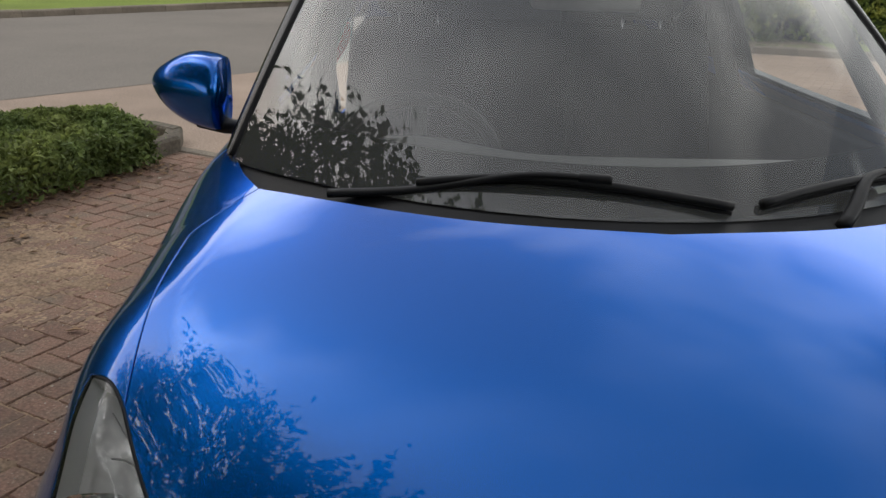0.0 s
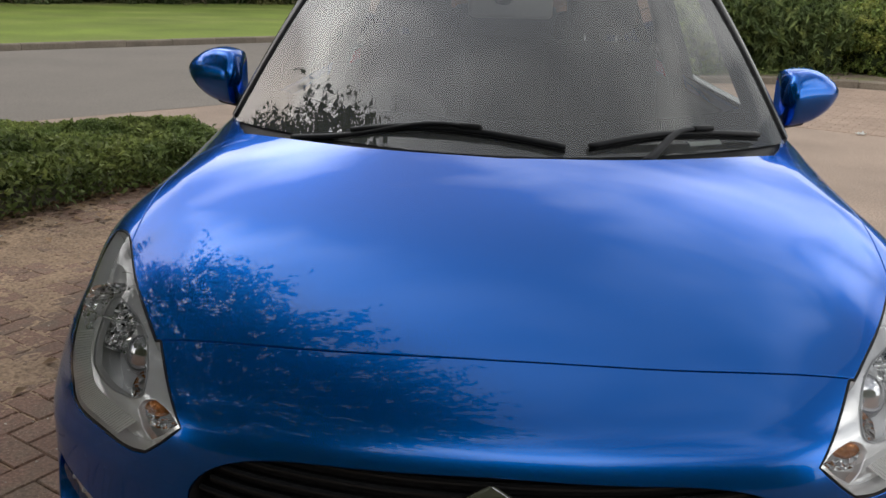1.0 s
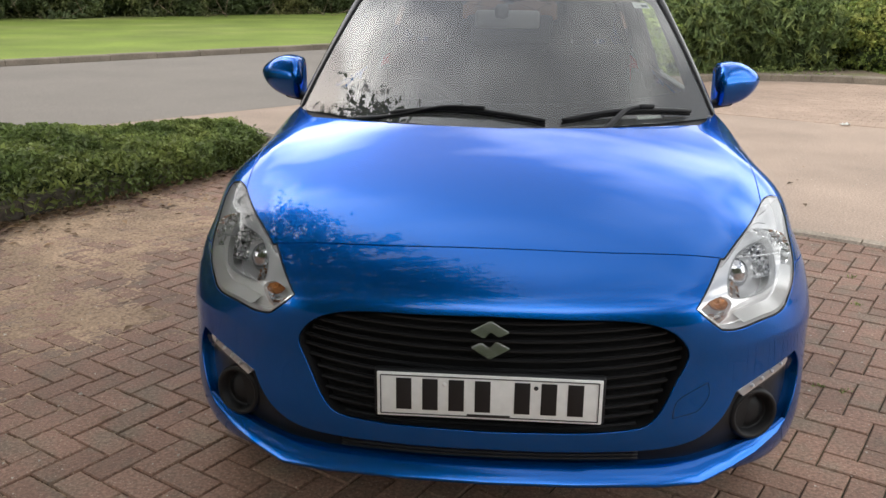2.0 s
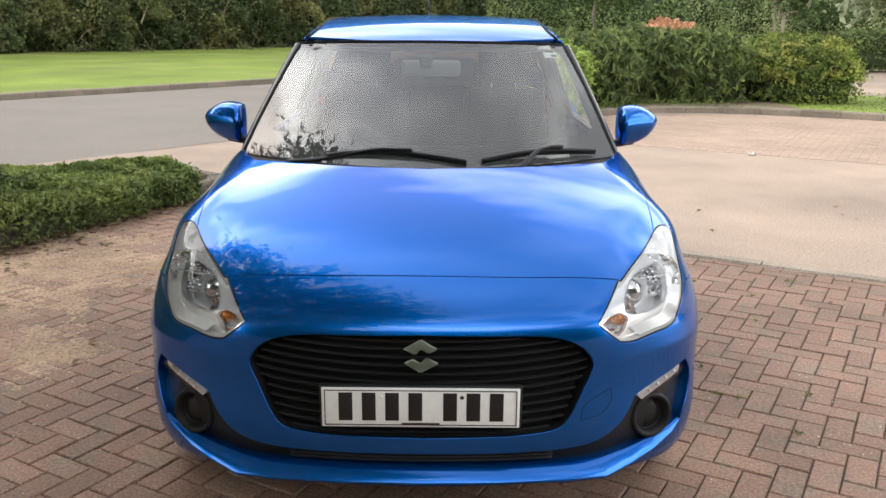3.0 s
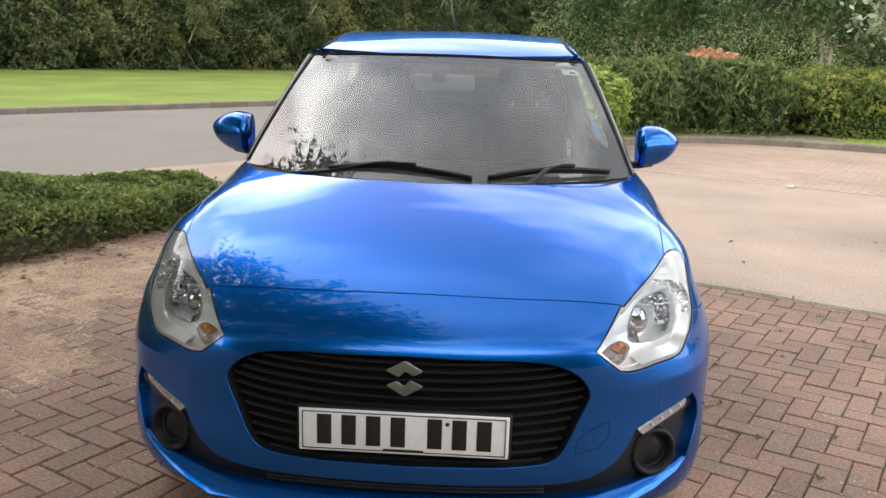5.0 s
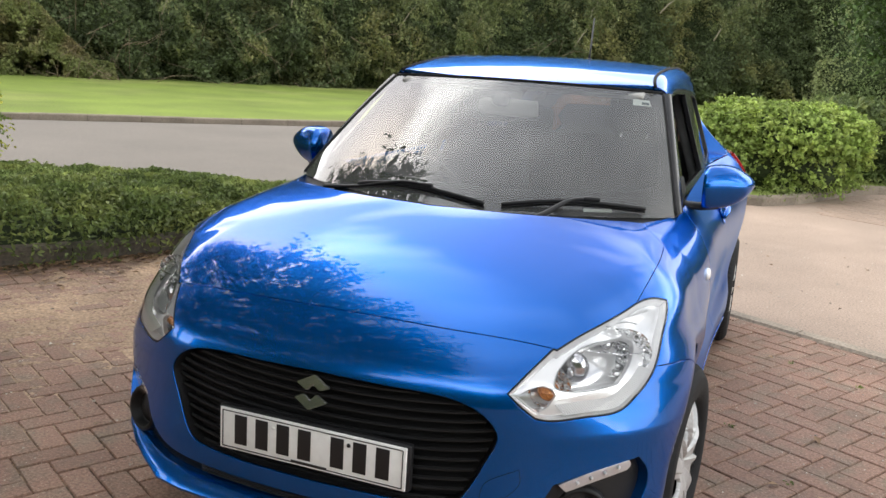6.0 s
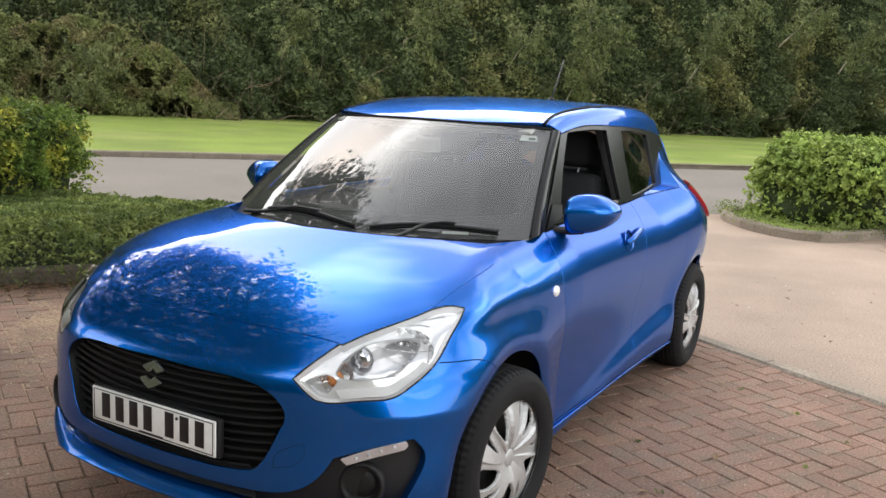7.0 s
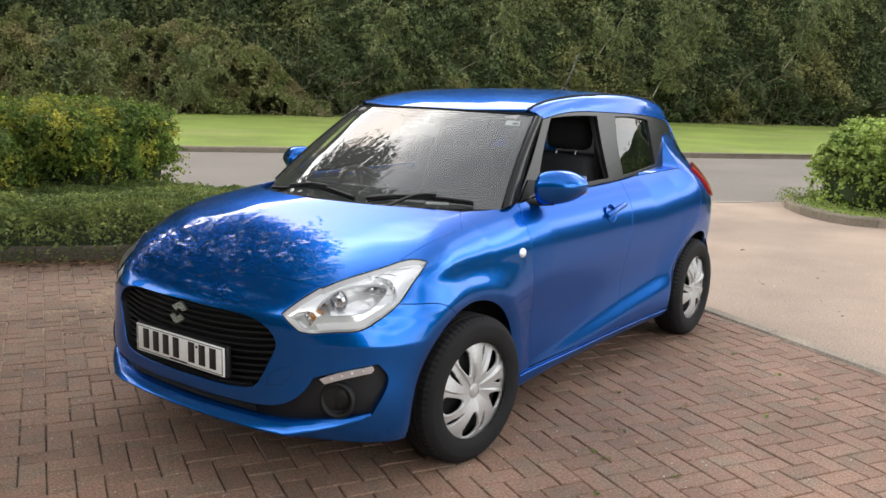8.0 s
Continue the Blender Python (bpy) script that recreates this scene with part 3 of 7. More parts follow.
LAMP_REAR = lift(SIDE, curve([tuple(LAMP_TOP[-1][1:]), (0.478, 0.783), (0.40, 0.722), (0.35, 0.69), tuple(LAMP_LOW[0][1:])]))
LAMP_TIP = lift(FRONT, curve([(0.535, 0.632), (0.50, 0.660), (0.468, 0.688)]))
LAMP_IN = lift(FRONT, curve([(0.468, 0.688), (0.51, 0.742), (0.548, 0.786)]))
FENDER_LINE = lift(SIDE, curve([(0.40, 0.722), (0.46, 0.716), (0.60, 0.688), (0.66, 0.642)]))
ARCH_UP = lift(SIDE, arc(ARCH_F, 0.30, ARCH_R, 110.8, -8))


# ---- the car ----
car = thing("car", (0, 1.92, 0), "blue metallic five-door hatchback on block paving, front window down", "car")


def plan(chart, *lines):
    return np.concatenate([chart.down(l)[:-1] for l in lines])


DOOR_FRONT = [(1.305, 0.995), (1.262, 0.95), (1.238, 0.88), (1.236, 0.80), (1.256, 0.667), (1.285, 0.42), (1.292, 0.27)]


def build_shell():
    # bonnet
    half = np.concatenate([HOODLINE[:-1], LAMP_EDGE[:-1], SHUT[:-1], SHUT_END[:-1], HOOD_REAR])[:, :2]
    loop = np.concatenate([half, half[-2:0:-1] * (-1, 1)])
    panel("bonnet", PAINT, car, TOP, loop, "glossy blue metallic bonnet reflecting clouds and branches", cell=0.018, gap=0.0018)
    # front bumper with openings
    arch_low = lift(SIDE, arc(ARCH_F, 0.30, ARCH_R, 110.8, 194))
    low = lift(BALL, BALL.down(curve([tuple(arch_low[-1]), (0.80, 0.36, 0.205), (0.66, 0.20, 0.215), (0.52, 0.11, 0.225)])))
    low2 = lift(FRONT, curve([(0.52, 0.225), (0.3, 0.222), (0, 0.220)]))
    lamp = [LAMP_IN[::-1], LAMP_TIP[::-1], LAMP_LOW[::-1]]
    rear_low = LAMP_REAR[::-1][:np.argmin(np.abs(LAMP_REAR[::-1][:, 1] - 0.40)) + 1]
    half = plan(BALL, HOODLINE, *lamp, rear_low, FENDER_LINE, arch_low, low, low2)
    half = np.concatenate([half, BALL.down(low2[-1:])])
    loop = np.concatenate([half, half[-2:0:-1] * (-1, 1)])
    g = curve([(0, 0.675), (0.22, 0.671), (0.340, 0.665), (0.392, 0.652), (0.447, 0.612), (0.460, 0.582), (0.445, 0.535), (0.400, 0.440), (0.376, 0.412), (0.33, 0.398), (0.15, 0.390), (0, 0.388)])
    grille_hole = BALL.down(lift(FRONT, np.concatenate([g, g[-2:0:-1] * (-1, 1)])))
    b = outline([(0, 0.343), (0.30, 0.343), (0.42, 0.350), (0.50, 0.370), (0.555, 0.412), (0.588, 0.470)], [(0.588, 0.470), (0.68, 0.502), (0.762, 0.522)], [(0.762, 0.522), (0.784, 0.48), (0.778, 0.40), (0.752, 0.328)],
                [(0.752, 0.328), (0.63, 0.302), (0.502, 0.285)], [(0.502, 0.285), (0.30, 0.284), (0, 0.285)])
    b = np.concatenate([b, [(0, 0.285)]])
    band_hole = BALL.down(lift(FRONT, np.concatenate([b, b[-2:0:-1] * (-1, 1)])))
    bumper = panel("front_bumper", PAINT, car, BALL, loop, "blue front bumper with splitter lip", holes=[grille_hole, band_hole], cell=0.018, hole_flange=0.035)
    # front wings and their openings
    for s in (False, True):
        edge = [SHUT, SHUT_END, lift(TOP, curve([(0.614, 0.99), (0.66, 1.10), (0.690, 1.20)])), lift(SIDE, curve([(1.20, 0.992), (1.305, 0.995)])),
                lift(SIDE, curve(DOOR_FRONT)), lift(SIDE, curve([(1.292, 0.27), (1.152, 0.249)])), ARCH_UP[::-1], FENDER_LINE[::-1]]
        rear_up = LAMP_REAR[:np.argmin(np.abs(LAMP_REAR[:, 1] - 0.40)) + 1][::-1]
        c = Chart("ball", body, (0, 0.95, 0.35))
        panel("front_wing", PAINT, car, c, plan(c, *edge, rear_up, LAMP_TOP[::-1]), "blue metallic front wing", cell=0.02, flange=0.03, mirror=s)
    return bumper, g, b


bumper, GRILLE_LINE, BAND_LINE = build_shell()


def flip(data, s):
    """Verts and faces, mirrored to the car's other side if s."""
    return ([(-v[0], v[1], v[2]) for v in data[0]], [tuple(f)[::-1] for f in data[1]]) if s else data


def build_sides():
    front_edge = DOOR_FRONT
    mid = [(2.25, 0.262), (2.257, 0.5), (2.28, 0.8), (2.33, 0.93), (2.39, 1.018)]
    rear_edge = [(2.885, 0.30), (2.90, 0.45), (2.985, 0.61), (3.10, 0.71), (3.18, 0.81), (3.20, 0.92), (3.15, 1.0), (3.09, 1.045)]
    front = outline(front_edge, [front_edge[-1], mid[0]], mid, [mid[-1], (1.9, 1.010), (1.45, 1.006)], [(1.45, 1.006), (1.305, 0.995)])
    rear = outline(mid[::-1], [mid[0], (2.875, 0.254)], [(2.875, 0.254), rear_edge[0]], rear_edge, [rear_edge[-1], (2.7, 1.030), mid[-1]])
    arch = arc(AXLE_R, 0.30, 0.355, 175, -9)
    lamp_edge = [(3.25, 1.035), (3.30, 0.98), (3.345, 0.92), (3.41, 0.865), (3.52, 0.845), (3.69, 0.84)]
    quarter_loop = np.concatenate([curve(rear_edge[::-1])[:-1], curve([rear_edge[0], tuple(arch[0])])[:-1], arch[:-1], curve([tuple(arch[-1]), (3.705, 0.245)])[:-1], curve([(3.705, 0.245), (3.715, 0.5), (3.71, 0.75), (3.69, 0.84)])[:-1],
                                   curve(lamp_edge[::-1])[:-1], curve([lamp_edge[0], (3.53, 1.045)])[:-1], curve([(3.53, 1.045), (3.47, 1.14), (3.405, 1.212)])[:-1], curve([(3.405, 1.212), (3.30, 1.232), (3.23, 1.215)])[:-1], curve([(3.23, 1.215), (3.16, 1.13), (3.09, 1.045)])[:-1]])
    tail_loop = outline(lamp_edge, [(3.69, 0.84), (3.70, 0.90), (3.64, 1.0)], [(3.64, 1.0), (3.53, 1.045)], [(3.53, 1.045), lamp_edge[0]])
    frame_loop = outline([(1.30, 0.99), (1.45, 1.012)], [(1.45, 1.012), (2.3, 1.022), (3.09, 1.052)], [(3.09, 1.052), (3.16, 1.137), (3.23, 1.210)], [(3.23, 1.210), (3.32, 1.222), (3.42, 1.205)], [(3.42, 1.205), (3.43, 1.26), (3.40, 1.300)],
                         [(3.40, 1.300), (3.25, 1.322), (2.9, 1.352), (2.4, 1.372), (1.95, 1.371), (1.72, 1.345)], [(1.72, 1.345), (1.55, 1.19), (1.30, 0.99)])
    win_front = outline([(1.50, 1.034), (1.9, 1.034), (2.26, 1.038)], [(2.26, 1.038), (2.275, 1.2), (2.305, 1.357)], [(2.305, 1.357), (2.05, 1.361), (1.80, 1.353)], [(1.80, 1.353), (1.66, 1.22), (1.50, 1.034)])
    win_rear = outline([(2.44, 1.042), (2.7, 1.052), (2.965, 1.070)], [(2.965, 1.070), (3.0, 1.2), (3.022, 1.322)], [(3.022, 1.322), (2.8, 1.344), (2.53, 1.350)], [(2.53, 1.350), (2.47, 1.2), (2.44, 1.042)])
    for s in (False, True):
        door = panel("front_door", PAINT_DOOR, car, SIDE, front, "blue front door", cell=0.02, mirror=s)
        panel("door_frame", GLOSS_BLACK, car, GLASSHOUSE, frame_loop, "gloss black window surround and centre pillar", holes=[win_front, win_rear], cell=0.03, gap=0.0, flange=0.012, hole_flange=0.02, mirror=s)
        inner = Chart("side", upper, off=-0.012)
        if s:
            panel("side_window", TINTED, door, inner, inset(win_front, -0.008), cell=0.05, flange=0, mirror=s)
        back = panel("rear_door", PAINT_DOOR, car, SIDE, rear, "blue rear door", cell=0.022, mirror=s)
        panel("side_window", TINTED, back, inner, inset(win_rear, -0.008), "dark tinted rear door glass", cell=0.05, flange=0, mirror=s).visible_shadow = False
        panel("rear_wing", PAINT, car, QUARTER, quarter_loop, "blue rear wing and pillar", cell=0.03, mirror=s)
        lamp = panel("tail_lamp", RED_LENS, car, Chart("side", quarter, off=0.016), tail_loop, "red tail lamp", cell=0.02, gap=0.003, flange=0.035, mirror=s)
        # the wing and door run up into the window surround
        belt = np.concatenate([curve([(2.42, 1.019), (2.7, 1.031), (3.09, 1.046)], 0.03)[:-1], curve([(3.09, 1.046), (3.16, 1.131), (3.23, 1.216)], 0.03)[:-1], curve([(3.23, 1.216), (3.30, 1.233), (3.40, 1.213)], 0.03)])
        low_line, high_line = QUARTER.up(belt)[0], GLASSHOUSE.up(belt + np.array((-0.004, 0.010)))[0] + np.array((0.001, 0, 0))
        low_line[:, 0] = np.where(belt[:, 0] < 3.09, SIDE.up(belt)[0][:, 0], low_line[:, 0]) - 0.002
        vs = [tuple(a + (b - a) * w) for a, b in zip(low_line, high_line) for w in (0, 0.34, 0.67, 1)]
        fs = [(i * 4 + k, (i + 1) * 4 + k, (i + 1) * 4 + k + 1, i * 4 + k + 1) for i in range(len(belt) - 1) for k in range(3)]
        part('shoulder', flip((vs, fs), s), PAINT, car, 'blue shoulder below the window surround')
        # sill under the doors
        sill = outline([(1.16, 0.262), (1.3, 0.262), (2.9, 0.246)], [(2.9, 0.246), (2.93, 0.20)], [(2.93, 0.20), (1.12, 0.19)], [(1.12, 0.19), (1.16, 0.262)])
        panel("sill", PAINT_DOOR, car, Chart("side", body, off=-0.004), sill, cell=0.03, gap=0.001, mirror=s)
        # rolled edge along the sill, which catches the sky
        p = Chart("side", body, off=0.003).up(curve([(1.20, 0.252), (1.6, 0.250), (2.3, 0.244), (2.86, 0.240)], 0.04))[0]
        part("sill_edge", flip(tube([tuple(q) for q in p], 0.0042, 6), s), PAINT, car, "bright rolled edge along the sill")
        # handle: a cupped recess ring and a grab bar
        pts = [Chart("side", body, off=o).up(np.array([q]))[0][0] for q, o in (((2.000, 0.876), 0.008), ((2.03, 0.881), 0.022), ((2.09, 0.890), 0.028), ((2.16, 0.899), 0.026), ((2.21, 0.906), 0.018), ((2.235, 0.909), 0.002))]
        part("handle", flip(tube([tuple(q) for q in curve([tuple(q) for q in pts], 0.012)], 0.0145, 10, 0.8), s), PAINT, door, "blue door handle")
        cup = lathe([(0.043, 0.0), (0.041, 0.003), (0.036, -0.010), (0.024, -0.022), (0.0, -0.026)], 36, "x")
        cp = SIDE.up(np.array([(2.055, 0.884)]))[0][0]
        part("handle_cup", flip(([(v[0] + cp[0] + 0.004 - v[2] * 0.30, v[1] * 1.30 + cp[1], v[2] * 1.08 + cp[2]) for v in cup[0]], cup[1]), s), PAINT, door)
        # side repeater
        q = SIDE.up(np.array([(1.164, 0.808)]))[0][0]
        lens = lathe([(0.0, 0.011), (0.010, 0.010), (0.018, 0.006), (0.021, 0.0), (0.021, -0.01)], 24, "x")
        part("side_repeater", flip(([(v[0] + q[0], v[1] * 1.15 + q[1], v[2] + q[2]) for v in lens[0]], lens[1]), s), LAMP_TRIM, car, "small white side indicator lens")


def screen(u, v, off=0.0):
    """A place on the windscreen; u: -1 to 1 across, v: 0 to 1 up."""
    xb, xt = u * 0.695, u * 0.548
    yb, yt = 0.85 + 0.67 * xb * xb, 1.515 + 0.52 * xt * xt
    x, y, z = xb + (xt - xb) * v, yb + (yt - yb) * v, 0.978 + (1.374 - 0.012 * u * u - 0.978) * v
    bulge = 0.016 * 4 * v * (1 - v) - off
    return (x, y - 0.55 * bulge, z + 0.83 * bulge)


def build_glasshouse():
    nu, nv = 40, 24
    verts = [screen(-1 + 2 * i / nu, j / nv) for j in range(nv + 1) for i in range(nu + 1)]
    faces = [(j * (nu + 1) + i, j * (nu + 1) + i + 1, (j + 1) * (nu + 1) + i + 1, (j + 1) * (nu + 1) + i) for j in range(nv) for i in range(nu)]
    glass_pane = part("windscreen", (verts, faces), WINDSCREEN, car, "curved windscreen reflecting bright clouds")
    glass_pane.visible_shadow = False
    # printed border inside the glass, with rounded inner corners
    n = 160
    vv, ff = [], []
    for i in range(n):
        a = 2 * math.pi * (i + 0.5) / n
        c, s = math.cos(a), math.sin(a)
        k = (abs(c) ** 40 + abs(s) ** 40) ** (-1 / 40)
        k2 = (abs(c) ** 14 + abs(s) ** 14) ** (-1 / 14)
        vv.append(screen(c * k, 0.5 + 0.5 * s * k, 0.004))
        w = 0.945 * c * k2
        v_low = 0.15 + 0.045 * w * w
        v_in = 0.5 * (0.965 + v_low) + 0.5 * (0.965 - v_low) * s * k2
        vv.append(screen(w, v_in, 0.004))
    for i in range(n):
        j = (i + 1) % n
        ff.append((2 * i, 2 * j, 2 * j + 1, 2 * i + 1))
    part("windscreen_border", (vv, ff), GLOSS_BLACK, glass_pane, "black printed windscreen border")
    # rubber seal round the glass
    seal = [screen(u, 1.012) for u in np.linspace(-1, 1, 30)]
    part("windscreen_seal", tube(seal, 0.007, 6), RUBBER, glass_pane)
    rail_line = curve([(1.72, 1.349), (1.95, 1.375), (2.4, 1.376), (2.9, 1.356), (3.25, 1.326), (3.40, 1.304)], 0.03)
    edge_low = lift(GLASSHOUSE, rail_line)
    roof_y = np.linspace(1.66, 3.37, 52)
    xe = 0.492 + 0.030 * np.clip((1.90 - roof_y) / 0.25, 0, 1) ** 2 - 0.035 * np.clip((roof_y - 2.4) / 0.9, 0, 1)
    edge_high = lift(ROOF, np.stack([xe, roof_y], 1))
    front_edge = np.array([(x, 1.525 + 0.52 * x * x) for x in np.linspace(0, xe[0], 20)])
    rear_edge = np.array([(x, 3.43 - 0.10 * x * x) for x in np.linspace(xe[-1], 0, 20)])
    half = np.concatenate([front_edge[:-1], edge_high[:, :2], rear_edge[:]])
    panel("roof", PAINT, car, ROOF, np.concatenate([half, half[-2:0:-1] * (-1, 1)]), "blue roof", cell=0.03, gap=0.004)
    part("roof_lining", mesh_of("roof_lining", *(lambda d: (d[0] - np.array((0, 0, 0.035)), d[1]))(sheet(ROOF, np.concatenate([half, half[-2:0:-1] * (-1, 1)]), cell=0.08, flange=0)[:2]), HEADLINER), HEADLINER, car, "pale headliner")
    for s in (False, True):
        loop = np.concatenate([RAIL.down(edge_high)[:-1], RAIL.down(curve([tuple(edge_high[-1]), tuple(edge_low[-1])], 0.03))[:-1], RAIL.down(edge_low[::-1])[:-1], RAIL.down(curve([tuple(edge_low[0]), tuple(edge_high[0])], 0.02))[:-1]])
        panel("roof_rail", PAINT, car, RAIL, loop, cell=0.03, gap=0.0015, mirror=s)
        mould = [tuple(p + np.array((0.0, 0, -0.001))) for p in edge_high[::2]]
        part("roof_moulding", flip(tube(mould, 0.0075, 6), s), RUBBER, car)
        # front pillar between screen and door frame, as one bent strip
        vs, fs, m = [], [], 20
        for i in range(m + 1):
            v = i / m
            e = np.array(screen(1.0, v))
            g = lift(GLASSHOUSE, [(1.30 + (1.72 - 1.30) * v, 0.99 + (1.347 - 0.99) * v + 0.06 * v * (1 - v))])[0]
            for k in range(7):
                w = k / 6
                q = e + (g - e) * w
                out = np.array((0.80, -0.35, 0.45)) * 0.022 * 4 * w * (1 - w)
                vs.append(tuple(q + out))
        for i in range(m):
            for k in range(6):
                fs.append((i * 7 + k, i * 7 + k + 1, (i + 1) * 7 + k + 1, (i + 1) * 7 + k))
        part("front_pillar", flip((vs, fs), s), GLOSS_BLACK, car, "gloss black windscreen pillar")
        part("pillar_seal", flip(tube([screen(1.005, v) for v in np.linspace(0.02, 1, 20)], 0.006, 6), s), RUBBER, car)
        # triangular blank at the mirror's foot
        tri = lift(Chart("side", upper, off=0.006), [(1.32, 0.998), (1.50, 1.030), (1.53, 1.075), (1.44, 1.085)])
        part("mirror_foot_trim", flip(([tuple(p) for p in tri], [(0, 1, 2, 3)]), s), PLASTIC, car)
    # cowl under the screen
    vs, fs, m = [], [], 40
    for i in range(m + 1):
        x = -0.69 + 1.38 * i / m
        for y, z in ((0.715 + 0.65 * x * x, 0.945 - 0.12 * x * x), (0.80 + 0.65 * x * x, 0.955 - 0.06 * x * x), (0.865 + 0.67 * x * x, 0.982)):
            vs.append((x, y, z))
    for i in range(m):
        for k in range(2):
            fs.append((i * 3 + k, (i + 1) * 3 + k, (i + 1) * 3 + k + 1, i * 3 + k + 1))
    part("cowl", (vs, fs), PLASTIC, car, "black plastic scuttle panel")
    # tailgate, rear glass and rear bumper
    g = curve([(0, 0.63), (0.5, 0.63), (0.66, 0.66), (0.65, 0.84), (0.585, 1.05), (0.51, 1.28), (0.42, 1.36), (0, 1.375)], 0.03)
    hole = curve([(0, 1.03), (0.42, 1.035), (0.46, 1.06), (0.42, 1.28), (0.36, 1.315), (0, 1.325)], 0.03)
    gate = panel("tailgate", PAINT, car, REAR, np.concatenate([g, g[-2:0:-1] * (-1, 1)]), holes=[np.concatenate([hole, hole[-2:0:-1] * (-1, 1)])], cell=0.04)
    panel("rear_window", TINTED, gate, Chart("rear", quarter, off=-0.008), inset(np.concatenate([hole, hole[-2:0:-1] * (-1, 1)]), -0.006), cell=0.06, flange=0).visible_shadow = False
    g = curve([(0, 0.24), (0.45, 0.24), (0.69, 0.25), (0.70, 0.6), (0.66, 0.625), (0, 0.625)], 0.03)
    panel("rear_bumper", PAINT, car, REAR, np.concatenate([g, g[-2:0:-1] * (-1, 1)]), cell=0.04)
    for s in (False, True):
        side_line = np.concatenate([edge_high[-1:], edge_low[-1:], lift(GLASSHOUSE, [(3.42, 1.26), (3.42, 1.206)]), lift(QUARTER, [(3.47, 1.14), (3.53, 1.046)])])
        gate_line = lift(REAR, [(0.40, 1.352), (0.44, 1.335), (0.505, 1.27), (0.53, 1.19), (0.558, 1.12), (0.585, 1.05)])
        vs = [tuple(a + (b - a) * w) for a, b in zip(side_line, gate_line) for w in (0, 0.5, 1)]
        fs = [(i * 3 + k, (i + 1) * 3 + k, (i + 1) * 3 + k + 1, i * 3 + k + 1) for i in range(5) for k in range(2)]
        part("rear_pillar", flip((vs, fs), s), GLOSS_BLACK, car)


build_sides()
build_glasshouse()


def build_underside():
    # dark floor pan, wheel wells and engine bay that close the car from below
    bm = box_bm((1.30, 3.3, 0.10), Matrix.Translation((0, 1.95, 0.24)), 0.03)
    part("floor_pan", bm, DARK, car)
    # plain block: its near-black stands for shade behind the front openings
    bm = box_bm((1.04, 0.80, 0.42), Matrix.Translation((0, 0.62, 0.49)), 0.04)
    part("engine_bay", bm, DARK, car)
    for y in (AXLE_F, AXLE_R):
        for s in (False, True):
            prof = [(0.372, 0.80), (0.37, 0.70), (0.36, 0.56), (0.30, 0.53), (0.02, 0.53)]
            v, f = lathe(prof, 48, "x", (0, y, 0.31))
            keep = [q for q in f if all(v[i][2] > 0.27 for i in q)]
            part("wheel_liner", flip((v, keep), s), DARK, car)


